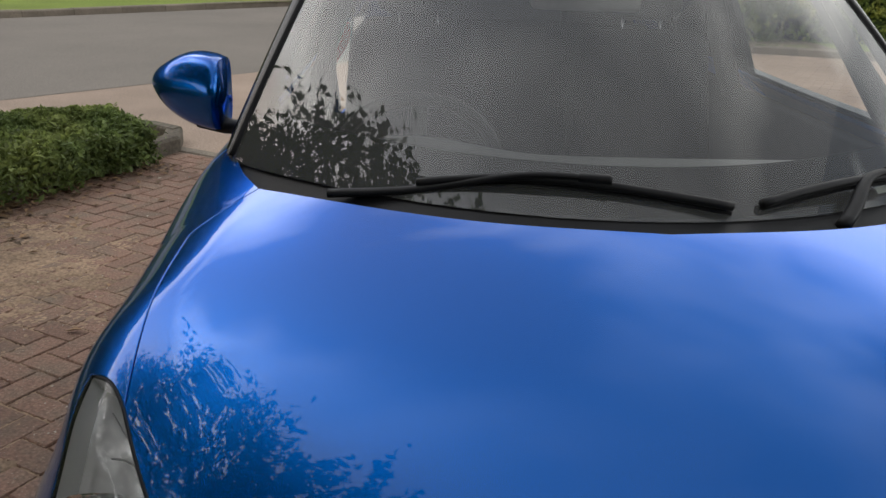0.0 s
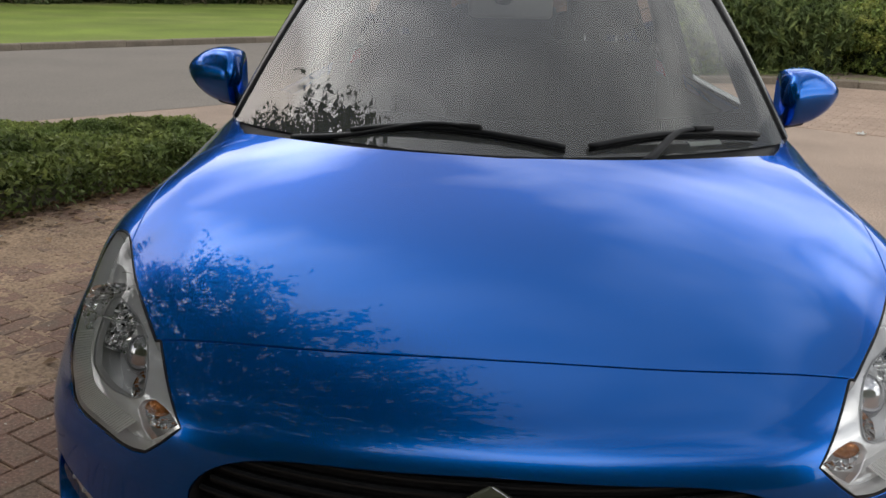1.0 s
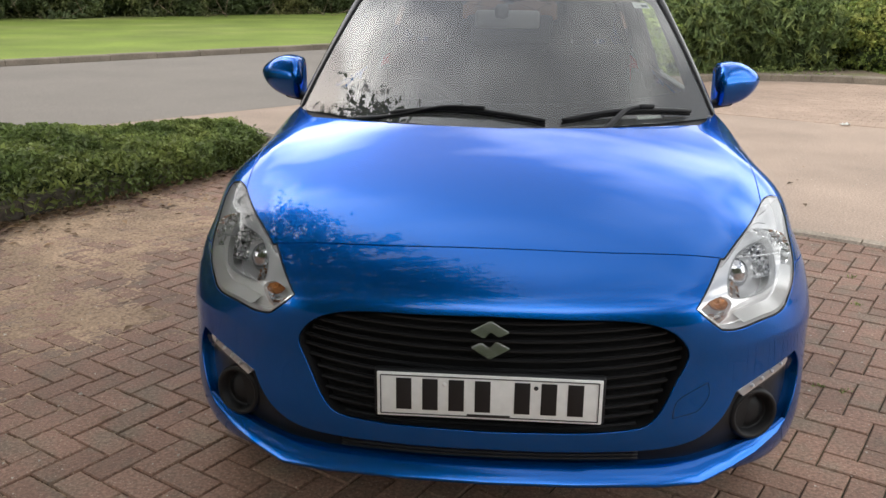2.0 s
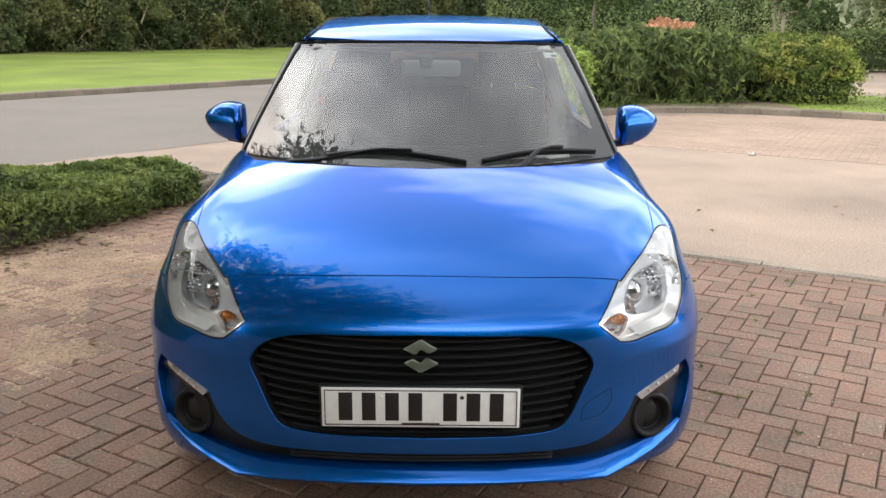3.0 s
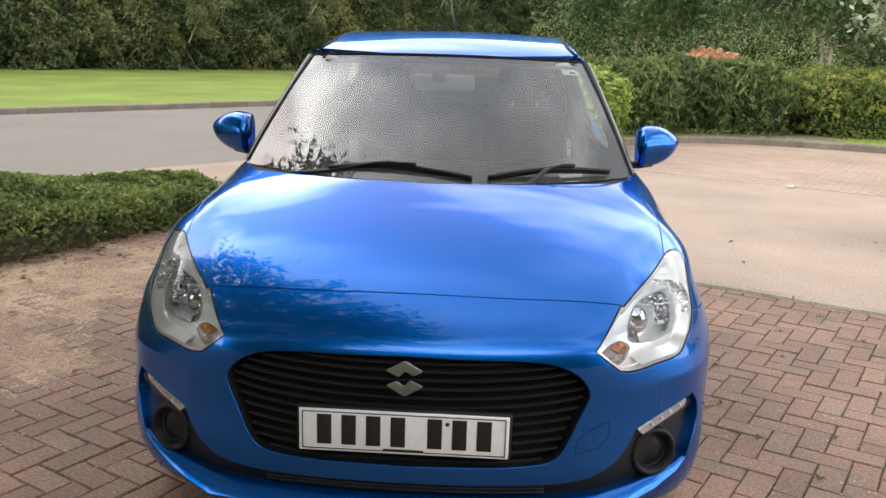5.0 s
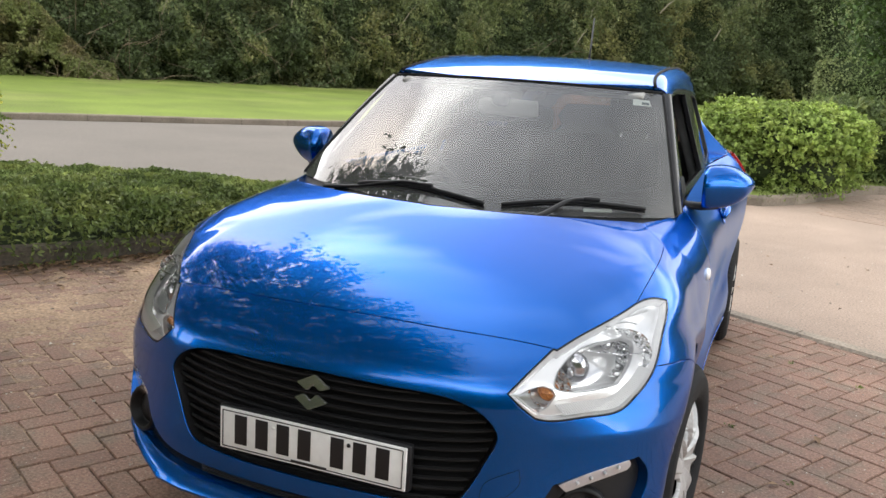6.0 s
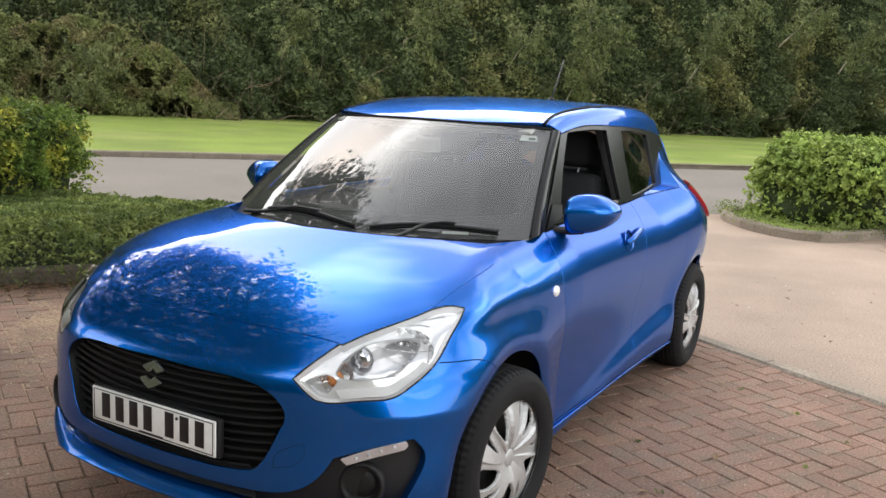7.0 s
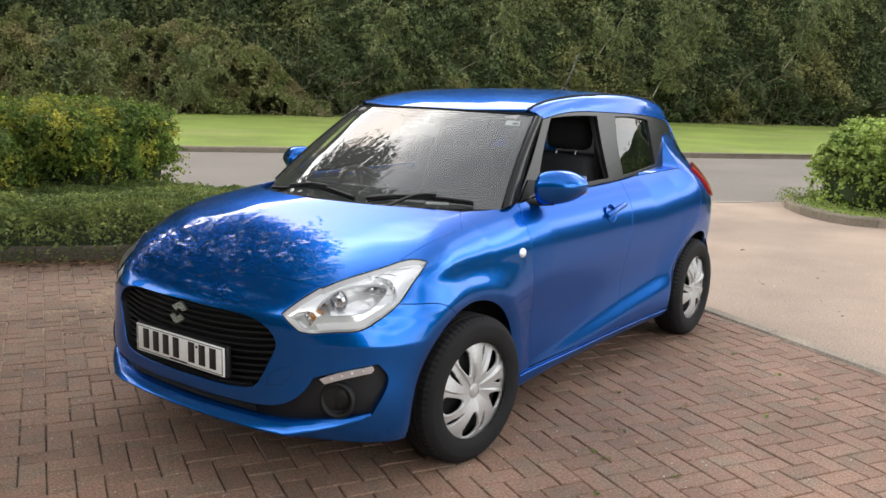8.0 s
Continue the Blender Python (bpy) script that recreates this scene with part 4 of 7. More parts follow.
def build_wheels():
    """One wheel with tyre, rim and slotted cover, then its three copies."""
    wheel = new("wheel")
    wheel.parent = car
    wheel.matrix_parent_inverse = car.matrix_world.inverted()
    R, W = WHEEL_R, 0.088
    prof = [(0.196, -W * 0.86), (0.205, -W * 0.98), (0.235, -W * 1.06), (0.268, -W * 1.02), (0.288, -W * 0.86), (0.299, -W * 0.70), (R, -W * 0.45)]
    for g in (-0.40, -0.13, 0.13, 0.40):
        prof += [(R, W * g - 0.005), (R - 0.007, W * g - 0.004), (R - 0.007, W * g + 0.004), (R, W * g + 0.005)]
    prof += [(R, W * 0.45), (0.299, W * 0.70), (0.288, W * 0.86), (0.268, W * 1.02), (0.262, W * 1.035), (0.235, W * 1.06), (0.205, W * 0.98), (0.196, W * 0.86)]
    steps = 144
    tv, tf = lathe(prof, steps)
    for i in range(steps):
        if i % 2 == 0:
            for j, (r, l) in enumerate(prof):
                if r > 0.287 and abs(l) > W * 0.43:
                    x0, y0, z0 = tv[i * len(prof) + j]
                    tv[i * len(prof) + j] = (x0, y0 * (r - 0.004) / r, z0 * (r - 0.004) / r)
    tyre = part("tyre", (tv, tf), RUBBER, None, "black road tyre")
    for f in tyre.data.polygons:
        f.use_smooth = math.hypot(f.center.y, f.center.z) < 0.283
    rim = part("rim", lathe([(0.20, -0.075), (0.198, 0.02), (0.185, 0.035), (0.12, 0.030), (0.06, 0.045), (0.0, 0.045)], 64), PLASTIC, None, "dark steel rim")
    # cover: outer ring, dished face with ten paired petals and slots between them
    vs, fs = [], []
    nr, na = 34, 300
    rr = np.linspace(0.030, 0.214, nr)
    keep = {}

    def solid(r, a):
        if r > 0.203 or r < 0.062:
            return True
        t = (r - 0.062) / (0.203 - 0.062)
        sector = (a / (2 * math.pi / 5) + 0.16 * t) % 1.0
        big = abs((t - 0.54) / 0.38) ** 2.4 + abs((sector - 0.30 - 0.05 * t) / (0.125 + 0.100 * t)) ** 2.2
        slim = abs((t - 0.60) / 0.30) ** 2 + abs((sector - 0.80 + 0.10 * t) / (0.022 + 0.050 * t)) ** 2
        return big > 1 and slim > 1

    def paddle(r, a):
        """Spokes are twisted: one edge of each stands proud."""
        t = (r - 0.03) / 0.184
        sector = (2 * a / (2 * math.pi / 5) + 0.32 * t - 0.1) % 1.0
        return 0.014 * (sector - 0.5) * math.sin(math.pi * min(1, max(0, t))) ** 0.7

    def face_x(r):
        t = (r - 0.03) / 0.184
        return 0.070 + 0.018 * math.sin(math.pi * min(1.0, t * 1.1)) - 0.010 * t * t

    for layer in (0, 1):
        for i, r in enumerate(rr):
            for k in range(na):
                a = 2 * math.pi * k / na
                vs.append((face_x(r) + paddle(r, a) - layer * 0.012, r * math.cos(a), r * math.sin(a)))
    cells = np.zeros((nr - 1, na), bool)
    for i in range(nr - 1):
        for k in range(na):
            cells[i, k] = solid((rr[i] + rr[i + 1]) / 2, 2 * math.pi * (k + 0.5) / na)
    q = lambda l, i, k: l * nr * na + i * na + k % na
    for i in range(nr - 1):
        for k in range(na):
            if cells[i, k]:
                fs.append((q(0, i, k), q(0, i + 1, k), q(0, i + 1, k + 1), q(0, i, k + 1)))
                if not cells[i, (k + 1) % na]:
                    fs.append((q(0, i, k + 1), q(0, i + 1, k + 1), q(1, i + 1, k + 1), q(1, i, k + 1)))
                if not cells[i, k - 1]:
                    fs.append((q(0, i, k), q(1, i, k), q(1, i + 1, k), q(0, i + 1, k)))
                if i + 1 < nr - 1 and not cells[i + 1, k]:
                    fs.append((q(0, i + 1, k), q(1, i + 1, k), q(1, i + 1, k + 1), q(0, i + 1, k + 1)))
                if i and not cells[i - 1, k]:
                    fs.append((q(0, i, k), q(0, i, k + 1), q(1, i, k + 1), q(1, i, k)))
    cover = part("wheel_cover", (vs, fs), SILVER, None, "silver plastic wheel trim with curved spokes")
    lip = part("cover_lip", lathe([(0.213, 0.066), (0.217, 0.073), (0.221, 0.070), (0.222, 0.058)], 72), SILVER, None)
    cap = part("centre_cap", lathe([(0.0, 0.074), (0.024, 0.073), (0.031, 0.068), (0.031, 0.060)], 32), SILVER, None)
    for o in (tyre, rim, cover, cap):
        o.parent = wheel
    lip.parent = cover
    x = 0.766
    wheel.matrix_basis = Matrix.Translation((x, AXLE_F, R - 0.003)) @ Matrix.Rotation(STEER, 4, "Z") @ Matrix.Rotation(0.5, 4, "X")
    spots = [(x - 0.002, AXLE_R, 1.1, False), (-x, AXLE_F, 0.3, True), (-x, AXLE_R, 0.8, True)]
    for px, py, turn, s in spots:
        m = Matrix.Translation((px, py, R - 0.003)) @ Matrix.Rotation(STEER if py == AXLE_F else 0.0, 4, "Z")
        if s:
            m = m @ Matrix.Rotation(math.pi, 4, "Z")
        copy_thing(wheel, m @ Matrix.Rotation(turn, 4, "X"))


def build_front_details():
    # grille: backing, slats and surround
    loop = np.concatenate([GRILLE_LINE, GRILLE_LINE[-2:0:-1] * (-1, 1)])
    grille = panel("grille", PLASTIC, car, Chart("front", body, off=-0.055), inset(loop, -0.004), "black slatted grille", cell=0.03, flange=0)
    g = inset(loop, 0.003)
    ring_f = Chart("front", body, off=-0.004).up(g)[0]
    ring_b = Chart("front", body, off=-0.055).up(g)[0]
    n = len(g)
    vs = [tuple(p) for p in ring_f] + [tuple(p) for p in ring_b]
    part("grille_surround", (vs, [(i, (i + 1) % n, n + (i + 1) % n, n + i) for i in range(n)]), PLASTIC, grille)
    deep = Chart("front", body, off=-0.022)
    for k in range(12):
        z0 = 0.392 + k * 0.0240
        xs = np.linspace(-0.46, 0.46, 93)
        zs = z0 + 0.034 * np.clip(np.abs(xs) / 0.46, 0, 1) ** 2.6
        pts = np.stack([xs, zs], 1)
        ok = within(pts, inset(loop, 0.006))
        pts = pts[ok]
        if len(pts) < 4:
            continue
        p = deep.up(pts)[0]
        m = len(p)
        vs, fs = [], []
        for a in p:
            for dy, dz in ((0.002, 0.0035), (-0.003, 0.001), (-0.003, -0.003), (0.022, -0.010), (0.026, -0.007)):
                vs.append((a[0], a[1] + dy, a[2] + dz))
        for i in range(m - 1):
            for c in range(5):
                c2 = (c + 1) % 5
                fs.append((i * 5 + c, i * 5 + c2, (i + 1) * 5 + c2, (i + 1) * 5 + c))
        sl = part("slat", (vs, fs), PLASTIC, grille)
        sl.data.polygons.foreach_set("use_smooth", [False] * len(sl.data.polygons))
    # number plate: characters stand as plain bars
    plate = thing("number_plate", (0, 0.02, 0.482), "white front number plate with black bars", "number plate")
    part("plate_board", box_bm((0.520, 0.006, 0.111), Matrix.Translation((0, 0.030, 0.482)), 0.0025), PLATE, plate)
    part("plate_backing", box_bm((0.535, 0.022, 0.120), Matrix.Translation((0, 0.047, 0.481)), 0.006), PLASTIC, plate, "black plate holder")
    for z in (0.482 - 0.0485, 0.482 + 0.0485):
        part("border_line", box_bm((0.502, 0.002, 0.0022), Matrix.Translation((0, 0.0265, z))), INK, plate)
    for x in (-0.251, 0.251):
        part("border_line", box_bm((0.0022, 0.002, 0.097), Matrix.Translation((x, 0.0265, 0.482))), INK, plate)
    for x in (-0.189, -0.128, -0.067, -0.006, 0.085, 0.146, 0.207):
        part("bar", box_bm((0.036, 0.002, 0.079), Matrix.Translation((x - 0.008, 0.0262, 0.485)), 0.0008), INK, plate)
    part("bar", box_bm((0.100, 0.002, 0.0055), Matrix.Translation((0, 0.0262, 0.4365))), INK, plate)
    for x in (-0.103, 0.108):
        part("screw_cap", lathe([(0.0, -0.0035), (0.004, -0.003), (0.0055, 0.0)], 16, "y", (x, 0.0265, 0.512)), PLATE if x < 0 else INK, plate)
    # emblem: plain slanted chrome lozenges
    badge = new("emblem")
    badge.parent, badge.matrix_parent_inverse = car, car.matrix_world.inverted()
    badge["label"] = "chrome lozenge emblem on the grille"
    for dz, m in ((0.010, 1), (-0.010, -1)):
        bm = bmesh.new()
        pts = [(-0.048, 0.008), (0.0, 0.034), (0.046, 0.008), (0.020, -0.004), (0.0, 0.008), (-0.014, -0.008)]
        vv = [bm.verts.new((m * x, 0, m * z + dz)) for x, z in pts]
        f = bm.faces.new(vv)
        ext = bmesh.ops.extrude_face_region(bm, geom=[f])
        bmesh.ops.translate(bm, vec=(0, -0.012, 0), verts=[e for e in ext["geom"] if isinstance(e, bmesh.types.BMVert)])
        bmesh.ops.recalc_face_normals(bm, faces=bm.faces[:])
        bmesh.ops.bevel(bm, geom=bm.edges[:], offset=0.0025, segments=2, affect="EDGES")
        bm.transform(Matrix.Translation((0, 0.040, 0.622)) @ Matrix.Rotation(radians(-20), 4, "X"))
        part("lozenge", bm, CHROME, badge)
    # lower band: intake, lamp housings and daytime lamps
    loop = np.concatenate([BAND_LINE, BAND_LINE[-2:0:-1] * (-1, 1)])
    band = panel("lower_intake", PLASTIC, car, Chart("front", body, off=-0.032), inset(loop, -0.004), "matt black lower intake and fog lamp surround", cell=0.03, flange=0)
    c = Chart("front", body, off=-0.018)
    for z in (0.307, 0.318, 0.329):
        p = c.up(np.stack([np.linspace(-0.36, 0.36, 40), np.full(40, z)], 1))[0]
        part("intake_bar", tube([tuple(q) for q in p], 0.004, 6), PLASTIC, band)
    for s in (False, True):
        # round blanking bezel where a fog lamp would sit
        at, nn = (a[0] for a in Chart("front", body, off=-0.03).up(np.array([(0.664, 0.384)])))
        ax = Vector((0.35, -0.93, 0.08)).normalized()
        rot = ax.to_track_quat("Y", "Z").to_matrix()
        prof = [(0.068, -0.004), (0.066, 0.014), (0.060, 0.021), (0.053, 0.017), (0.047, -0.002), (0.043, -0.010), (0.040, -0.004), (0.020, 0.0), (0.0, 0.001)]
        v, f = lathe(prof, 48, "y")
        v = [tuple(rot @ Vector(q) + Vector(at)) for q in v]
        part("fog_bezel", flip((v, f), s), PLASTIC, band, "round black fog lamp blank")
        d = outline([(0.606, 0.462), (0.67, 0.489), (0.750, 0.509)], [(0.750, 0.509), (0.755, 0.497), (0.748, 0.486)], [(0.748, 0.486), (0.68, 0.467), (0.622, 0.446)], [(0.622, 0.446), (0.606, 0.462)], step=0.006)
        drl = panel("daytime_lamp", FROSTED, car, Chart("front", body, off=-0.013), d, "slim frosted daytime running lamp", cell=0.012, gap=0.0, flange=0.02, mirror=s)
        for k in range(4):
            q = Chart("front", body, off=-0.008).up(np.array([(0.642 + 0.028 * k, 0.468 + 0.0098 * k)]))[0][0]
            part("led", flip(lathe([(0.0, -0.004), (0.004, -0.0025), (0.005, 0.003)], 12, "y", tuple(q)), s), LAMP_TRIM, drl)
        panel("lens", LENS, drl, Chart("front", body, off=-0.002), d, cell=0.02, gap=0.0, flange=0, mirror=s)


def build_lip():
    """The splitter: a ledge that juts out under the intake, straight across the front, bent sharply at each corner and rising into the bumper's flank."""
    half = [(0.0, 0.300), (0.20, 0.300), (0.40, 0.299), (0.498, 0.299), (0.512, 0.301), (0.58, 0.309), (0.65, 0.319), (0.72, 0.331), (0.752, 0.340)]
    jut = [(-0.048, 0.268), (-0.048, 0.267), (-0.044, 0.262), (-0.038, 0.255), (-0.034, 0.256), (-0.026, 0.272), (-0.020, 0.291), (-0.010, 0.315), (-0.002, 0.333)]
    inner = FRONT.up(np.array(half))[0]
    normal = FRONT.up(np.array(half))[1]
    rows = []
    for p, n, (_, low), (out, _) in zip(inner, normal, [(0, j[1]) for j in jut], jut):
        flat_n = np.array((n[0], n[1], 0.0)) / (math.hypot(n[0], n[1]) + 1e-9)
        edge = np.array((p[0], p[1], low)) - flat_n * out * 0.75
        rows.append((p - flat_n * 0.012 + np.array((0, 0, 0.001)), p + flat_n * 0.001, edge + np.array((0, 0, 0.003)) - flat_n * 0.001, edge, edge - np.array((0, 0, 0.006)) - flat_n * 0.003, edge - flat_n * 0.055 - np.array((0, 0, 0.022))))
    rows = [tuple(q * (-1, 1, 1) for q in r) for r in rows[:0:-1]] + rows
    k = len(rows[0])
    vs = [tuple(q) for r in rows for q in r]
    fs = [(i * k + j, (i + 1) * k + j, (i + 1) * k + j + 1, i * k + j + 1) for i in range(len(rows) - 1) for j in range(k - 1)]
    part("splitter_lip", (vs, fs), PAINT, bumper, "angular blue splitter ledge of the bumper")


def build_tow_cover():
    """A thin shut line round the towing eye's cover."""
    line = outline([(0.430, 0.427), (0.437, 0.466), (0.470, 0.489)], [(0.470, 0.489), (0.511, 0.507)], [(0.511, 0.507), (0.516, 0.476), (0.488, 0.438)], [(0.488, 0.438), (0.430, 0.427)], step=0.008)
    p = [tuple(q) for q in Chart("front", body, off=0.0004).up(line)[0]]
    part("tow_cover_line", tube(p + p[:1], 0.0006, 5), DARK, bumper, "shut line of the towing eye cover")


def build_headlamps():
    lines = [LAMP_EDGE, LAMP_TOP, LAMP_REAR, LAMP_LOW, LAMP_TIP, LAMP_IN]
    centre = (0.15, 0.95, 0.5)
    at_depth = lambda off: Chart("ball", body, centre, off=off)
    c = at_depth(0.0)
    loop = plan(c, *lines)
    on_lamp = lambda pts: c.down(lift(FRONT, np.array(pts, float)))
    bowl_hole = on_lamp(outline([(0.568, 0.745), (0.585, 0.775), (0.645, 0.797), (0.690, 0.797)], [(0.690, 0.797), (0.716, 0.782), (0.722, 0.740), (0.708, 0.700)], [(0.708, 0.700), (0.65, 0.690), (0.60, 0.694)], [(0.60, 0.694), (0.572, 0.708), (0.568, 0.745)], step=0.006))
    turn_hole = on_lamp(outline([(0.494, 0.686), (0.515, 0.703), (0.545, 0.712)], [(0.545, 0.712), (0.570, 0.700), (0.580, 0.684)], [(0.580, 0.684), (0.568, 0.655), (0.548, 0.640)], [(0.548, 0.640), (0.520, 0.660), (0.494, 0.686)], step=0.006))
    for s in (False, True):
        lamp = panel("headlamp", LAMP_GREY, car, at_depth(-0.085), inset(loop, 0.004), "large swept-back clear headlamp with amber indicator", cell=0.02, flange=0, mirror=s)
        rings = [at_depth(o).up(inset(loop, i))[0] for o, i in ((-0.004, 0.003), (-0.009, 0.006), (-0.024, 0.0095), (-0.085, 0.011))]
        n = len(loop)
        vs = [tuple(p) for r in rings for p in r]
        fs = [(g * n + i, g * n + (i + 1) % n, (g + 1) * n + (i + 1) % n, (g + 1) * n + i) for g in range(3) for i in range(n)]
        part("bezel", flip((vs, fs), s), LAMP_TRIM, lamp, "thin chrome lamp bezel")
        mask = panel("reflector_panel", LAMP_GREY, lamp, at_depth(-0.026), inset(loop, 0.009), "smooth chrome panel round the lamp bowls", holes=[bowl_hole, turn_hole], cell=0.014, gap=0.0, flange=0, hole_flange=0.012, mirror=s)
        panel("lens", LENS, lamp, at_depth(0.001), inset(loop, 0.0015), "clear plastic lamp lens", cell=0.02, gap=0.0, flange=0, mirror=s).visible_shadow = False
        rim_pts = [tuple(p) for p in at_depth(-0.003).up(inset(loop, 0.001))[0]]
        part("lamp_gasket", flip(tube(rim_pts + rim_pts[:1], 0.0026, 5), s), PLASTIC, lamp)
        # main beam bowl: a rounded dish with upright flutes below its bulb and facets above
        mid, way = Vector((0.655, 0.372, 0.748)), Vector((0.30, -0.93, 0.14)).normalized().to_track_quat("Y", "Z").to_matrix()
        m = 44
        vs, fs = [], []
        for i in range(m + 1):
            for j in range(m + 1):
                u, v = -1 + 2 * i / m, -1 + 2 * j / m
                a, b = u * math.sqrt(1 - 0.42 * v * v), v * math.sqrt(1 - 0.42 * u * u)
                dish = -0.066 * (1 - min(1.0, a * a + b * b) ** 0.8)
                flute = 0.0052 * (i % 3 - 1) if v < -0.05 else 0.0060 * ((i // 4 + j // 4) % 2)
                vs.append(tuple(way @ Vector((a * 0.102, dish + flute * min(1, 2.6 * (1 - max(abs(u), abs(v)))), b * 0.064)) + mid))
        for i in range(m):
            for j in range(m):
                k = i * (m + 1) + j
                fs.append((k, k + m + 1, k + m + 2, k + 1))
        main = part("reflector", flip((vs, fs), s), REFLECTOR, lamp, "faceted mirror-bright main beam bowl")
        main.data.polygons.foreach_set("use_smooth", [False] * len(main.data.polygons))
        v, f = lathe([(0.0, 0.040), (0.011, 0.038), (0.0150, 0.030), (0.0155, 0.0), (0.0, -0.004)], 28, "y")
        part("bulb_cap", flip(([tuple(way @ (Vector(q) + Vector((0.010, -0.055, 0.012))) + mid) for q in v], f), s), CHROME, main, "round metal cap before the bulb")
        bar = [tuple(way @ Vector((0.092 * w, 0.002, -0.004 + 0.007 * w * w)) + mid) for w in np.linspace(-1, 1, 13)]
        part("shield_bar", flip(tube(bar, [0.0012 + 0.0035 * (1 - w * w) for w in np.linspace(-1, 1, 13)], 8, 0.5), s), REFLECTOR, main)
        # grey tube added round the bowl to darken its edge
        rim = at_depth(-0.0245).up(bowl_hole)[0]
        part("bowl_rim", flip(tube([tuple(p) for p in rim] + [tuple(rim[0])], 0.0016, 6), s), GROOVE, main, "grey outline drawn round the main beam bowl")
        # smooth dome beside the bowl
        bm = bmesh.new()
        bmesh.ops.create_uvsphere(bm, u_segments=32, v_segments=20, radius=0.037)
        bm.transform(Matrix.Translation(((-1 if s else 1) * 0.584, 0.283, 0.722)) @ Matrix.Diagonal((1, 0.72, 1.08, 1)))
        for f in bm.faces:
            f.smooth = True
        part("side_dome", bm, CHROME, lamp, "smooth silver dome between bowl and indicator")
        # grey tubes laid on the upper panel draw the shade of its curved grooves
        for line in ([(0.590, 0.800), (0.640, 0.822), (0.685, 0.829), (0.712, 0.822)], [(0.640, 0.829), (0.685, 0.840), (0.728, 0.846)]):
            q = np.array(curve(line, 0.008))
            p = at_depth(-0.0245).up(c.down(lift(Chart("front", body), q)))[0]
            part("groove", flip(tube([tuple(a) for a in p], 0.0012, 5), s), GROOVE, mask)
        # ribbed strip along the lamp's foot
        low = inset(loop, 0.011)
        foot_from, foot_to = len(LAMP_EDGE) + len(LAMP_TOP) + len(LAMP_REAR) - 10, len(LAMP_EDGE) + len(LAMP_TOP) + len(LAMP_REAR) + len(LAMP_LOW) - 7
        foot, up_line = curve(low[foot_from:foot_to], 0.0030), curve(inset(loop, 0.034)[foot_from:foot_to], 0.0030)
        count = min(len(foot), len(up_line))
        foot, up_line = foot[:count], up_line[np.linspace(0, len(up_line) - 1, count).astype(int)]
        vs, fs = [], []
        for i in range(count):
            o = -0.0245 + (0.0026 if i % 2 else 0.0)
            vs += [tuple(at_depth(o + 0.018).up(foot[i:i + 1])[0][0]), tuple(at_depth(o - 0.004).up(up_line[i:i + 1])[0][0])]
        for i in range(count - 1):
            fs.append((i * 2, i * 2 + 1, i * 2 + 3, i * 2 + 2))
        strip = part("ribbed_strip", flip((vs, fs), s), LAMP_TRIM, lamp, "white ribbed strip along the lamp's foot")
        strip.data.polygons.foreach_set("use_smooth", [False] * len(strip.data.polygons))
        # indicator: a small faceted bowl and its amber bulb
        ax = Vector((0.22, -0.95, 0.10)).normalized().to_track_quat("Y", "Z").to_matrix()
        v, f = lathe([(0.052, 0.004)] + [(0.050 * math.sqrt(1 - t), -0.042 * t) for t in np.linspace(0.06, 0.95, 7)], 22, "y")
        ind = part("indicator_bowl", flip(([tuple(ax @ Vector(q) + Vector((0.542, 0.222, 0.678))) for q in v], f), s), REFLECTOR, lamp)
        ind.data.polygons.foreach_set("use_smooth", [False] * len(ind.data.polygons))
        # oversized bulb: its reflection in the bowl is put into its shape
        bm = bmesh.new()
        bmesh.ops.create_uvsphere(bm, u_segments=18, v_segments=12, radius=0.026)
        bm.transform(Matrix.Translation(((-1 if s else 1) * 0.541, 0.214, 0.676)) @ Matrix.Diagonal((1, 0.8, 1.0, 1)))
        for f in bm.faces:
            f.smooth = True
        part("indicator_bulb", bm, AMBER, ind, "amber indicator bulb, enlarged to stand for its reflection")


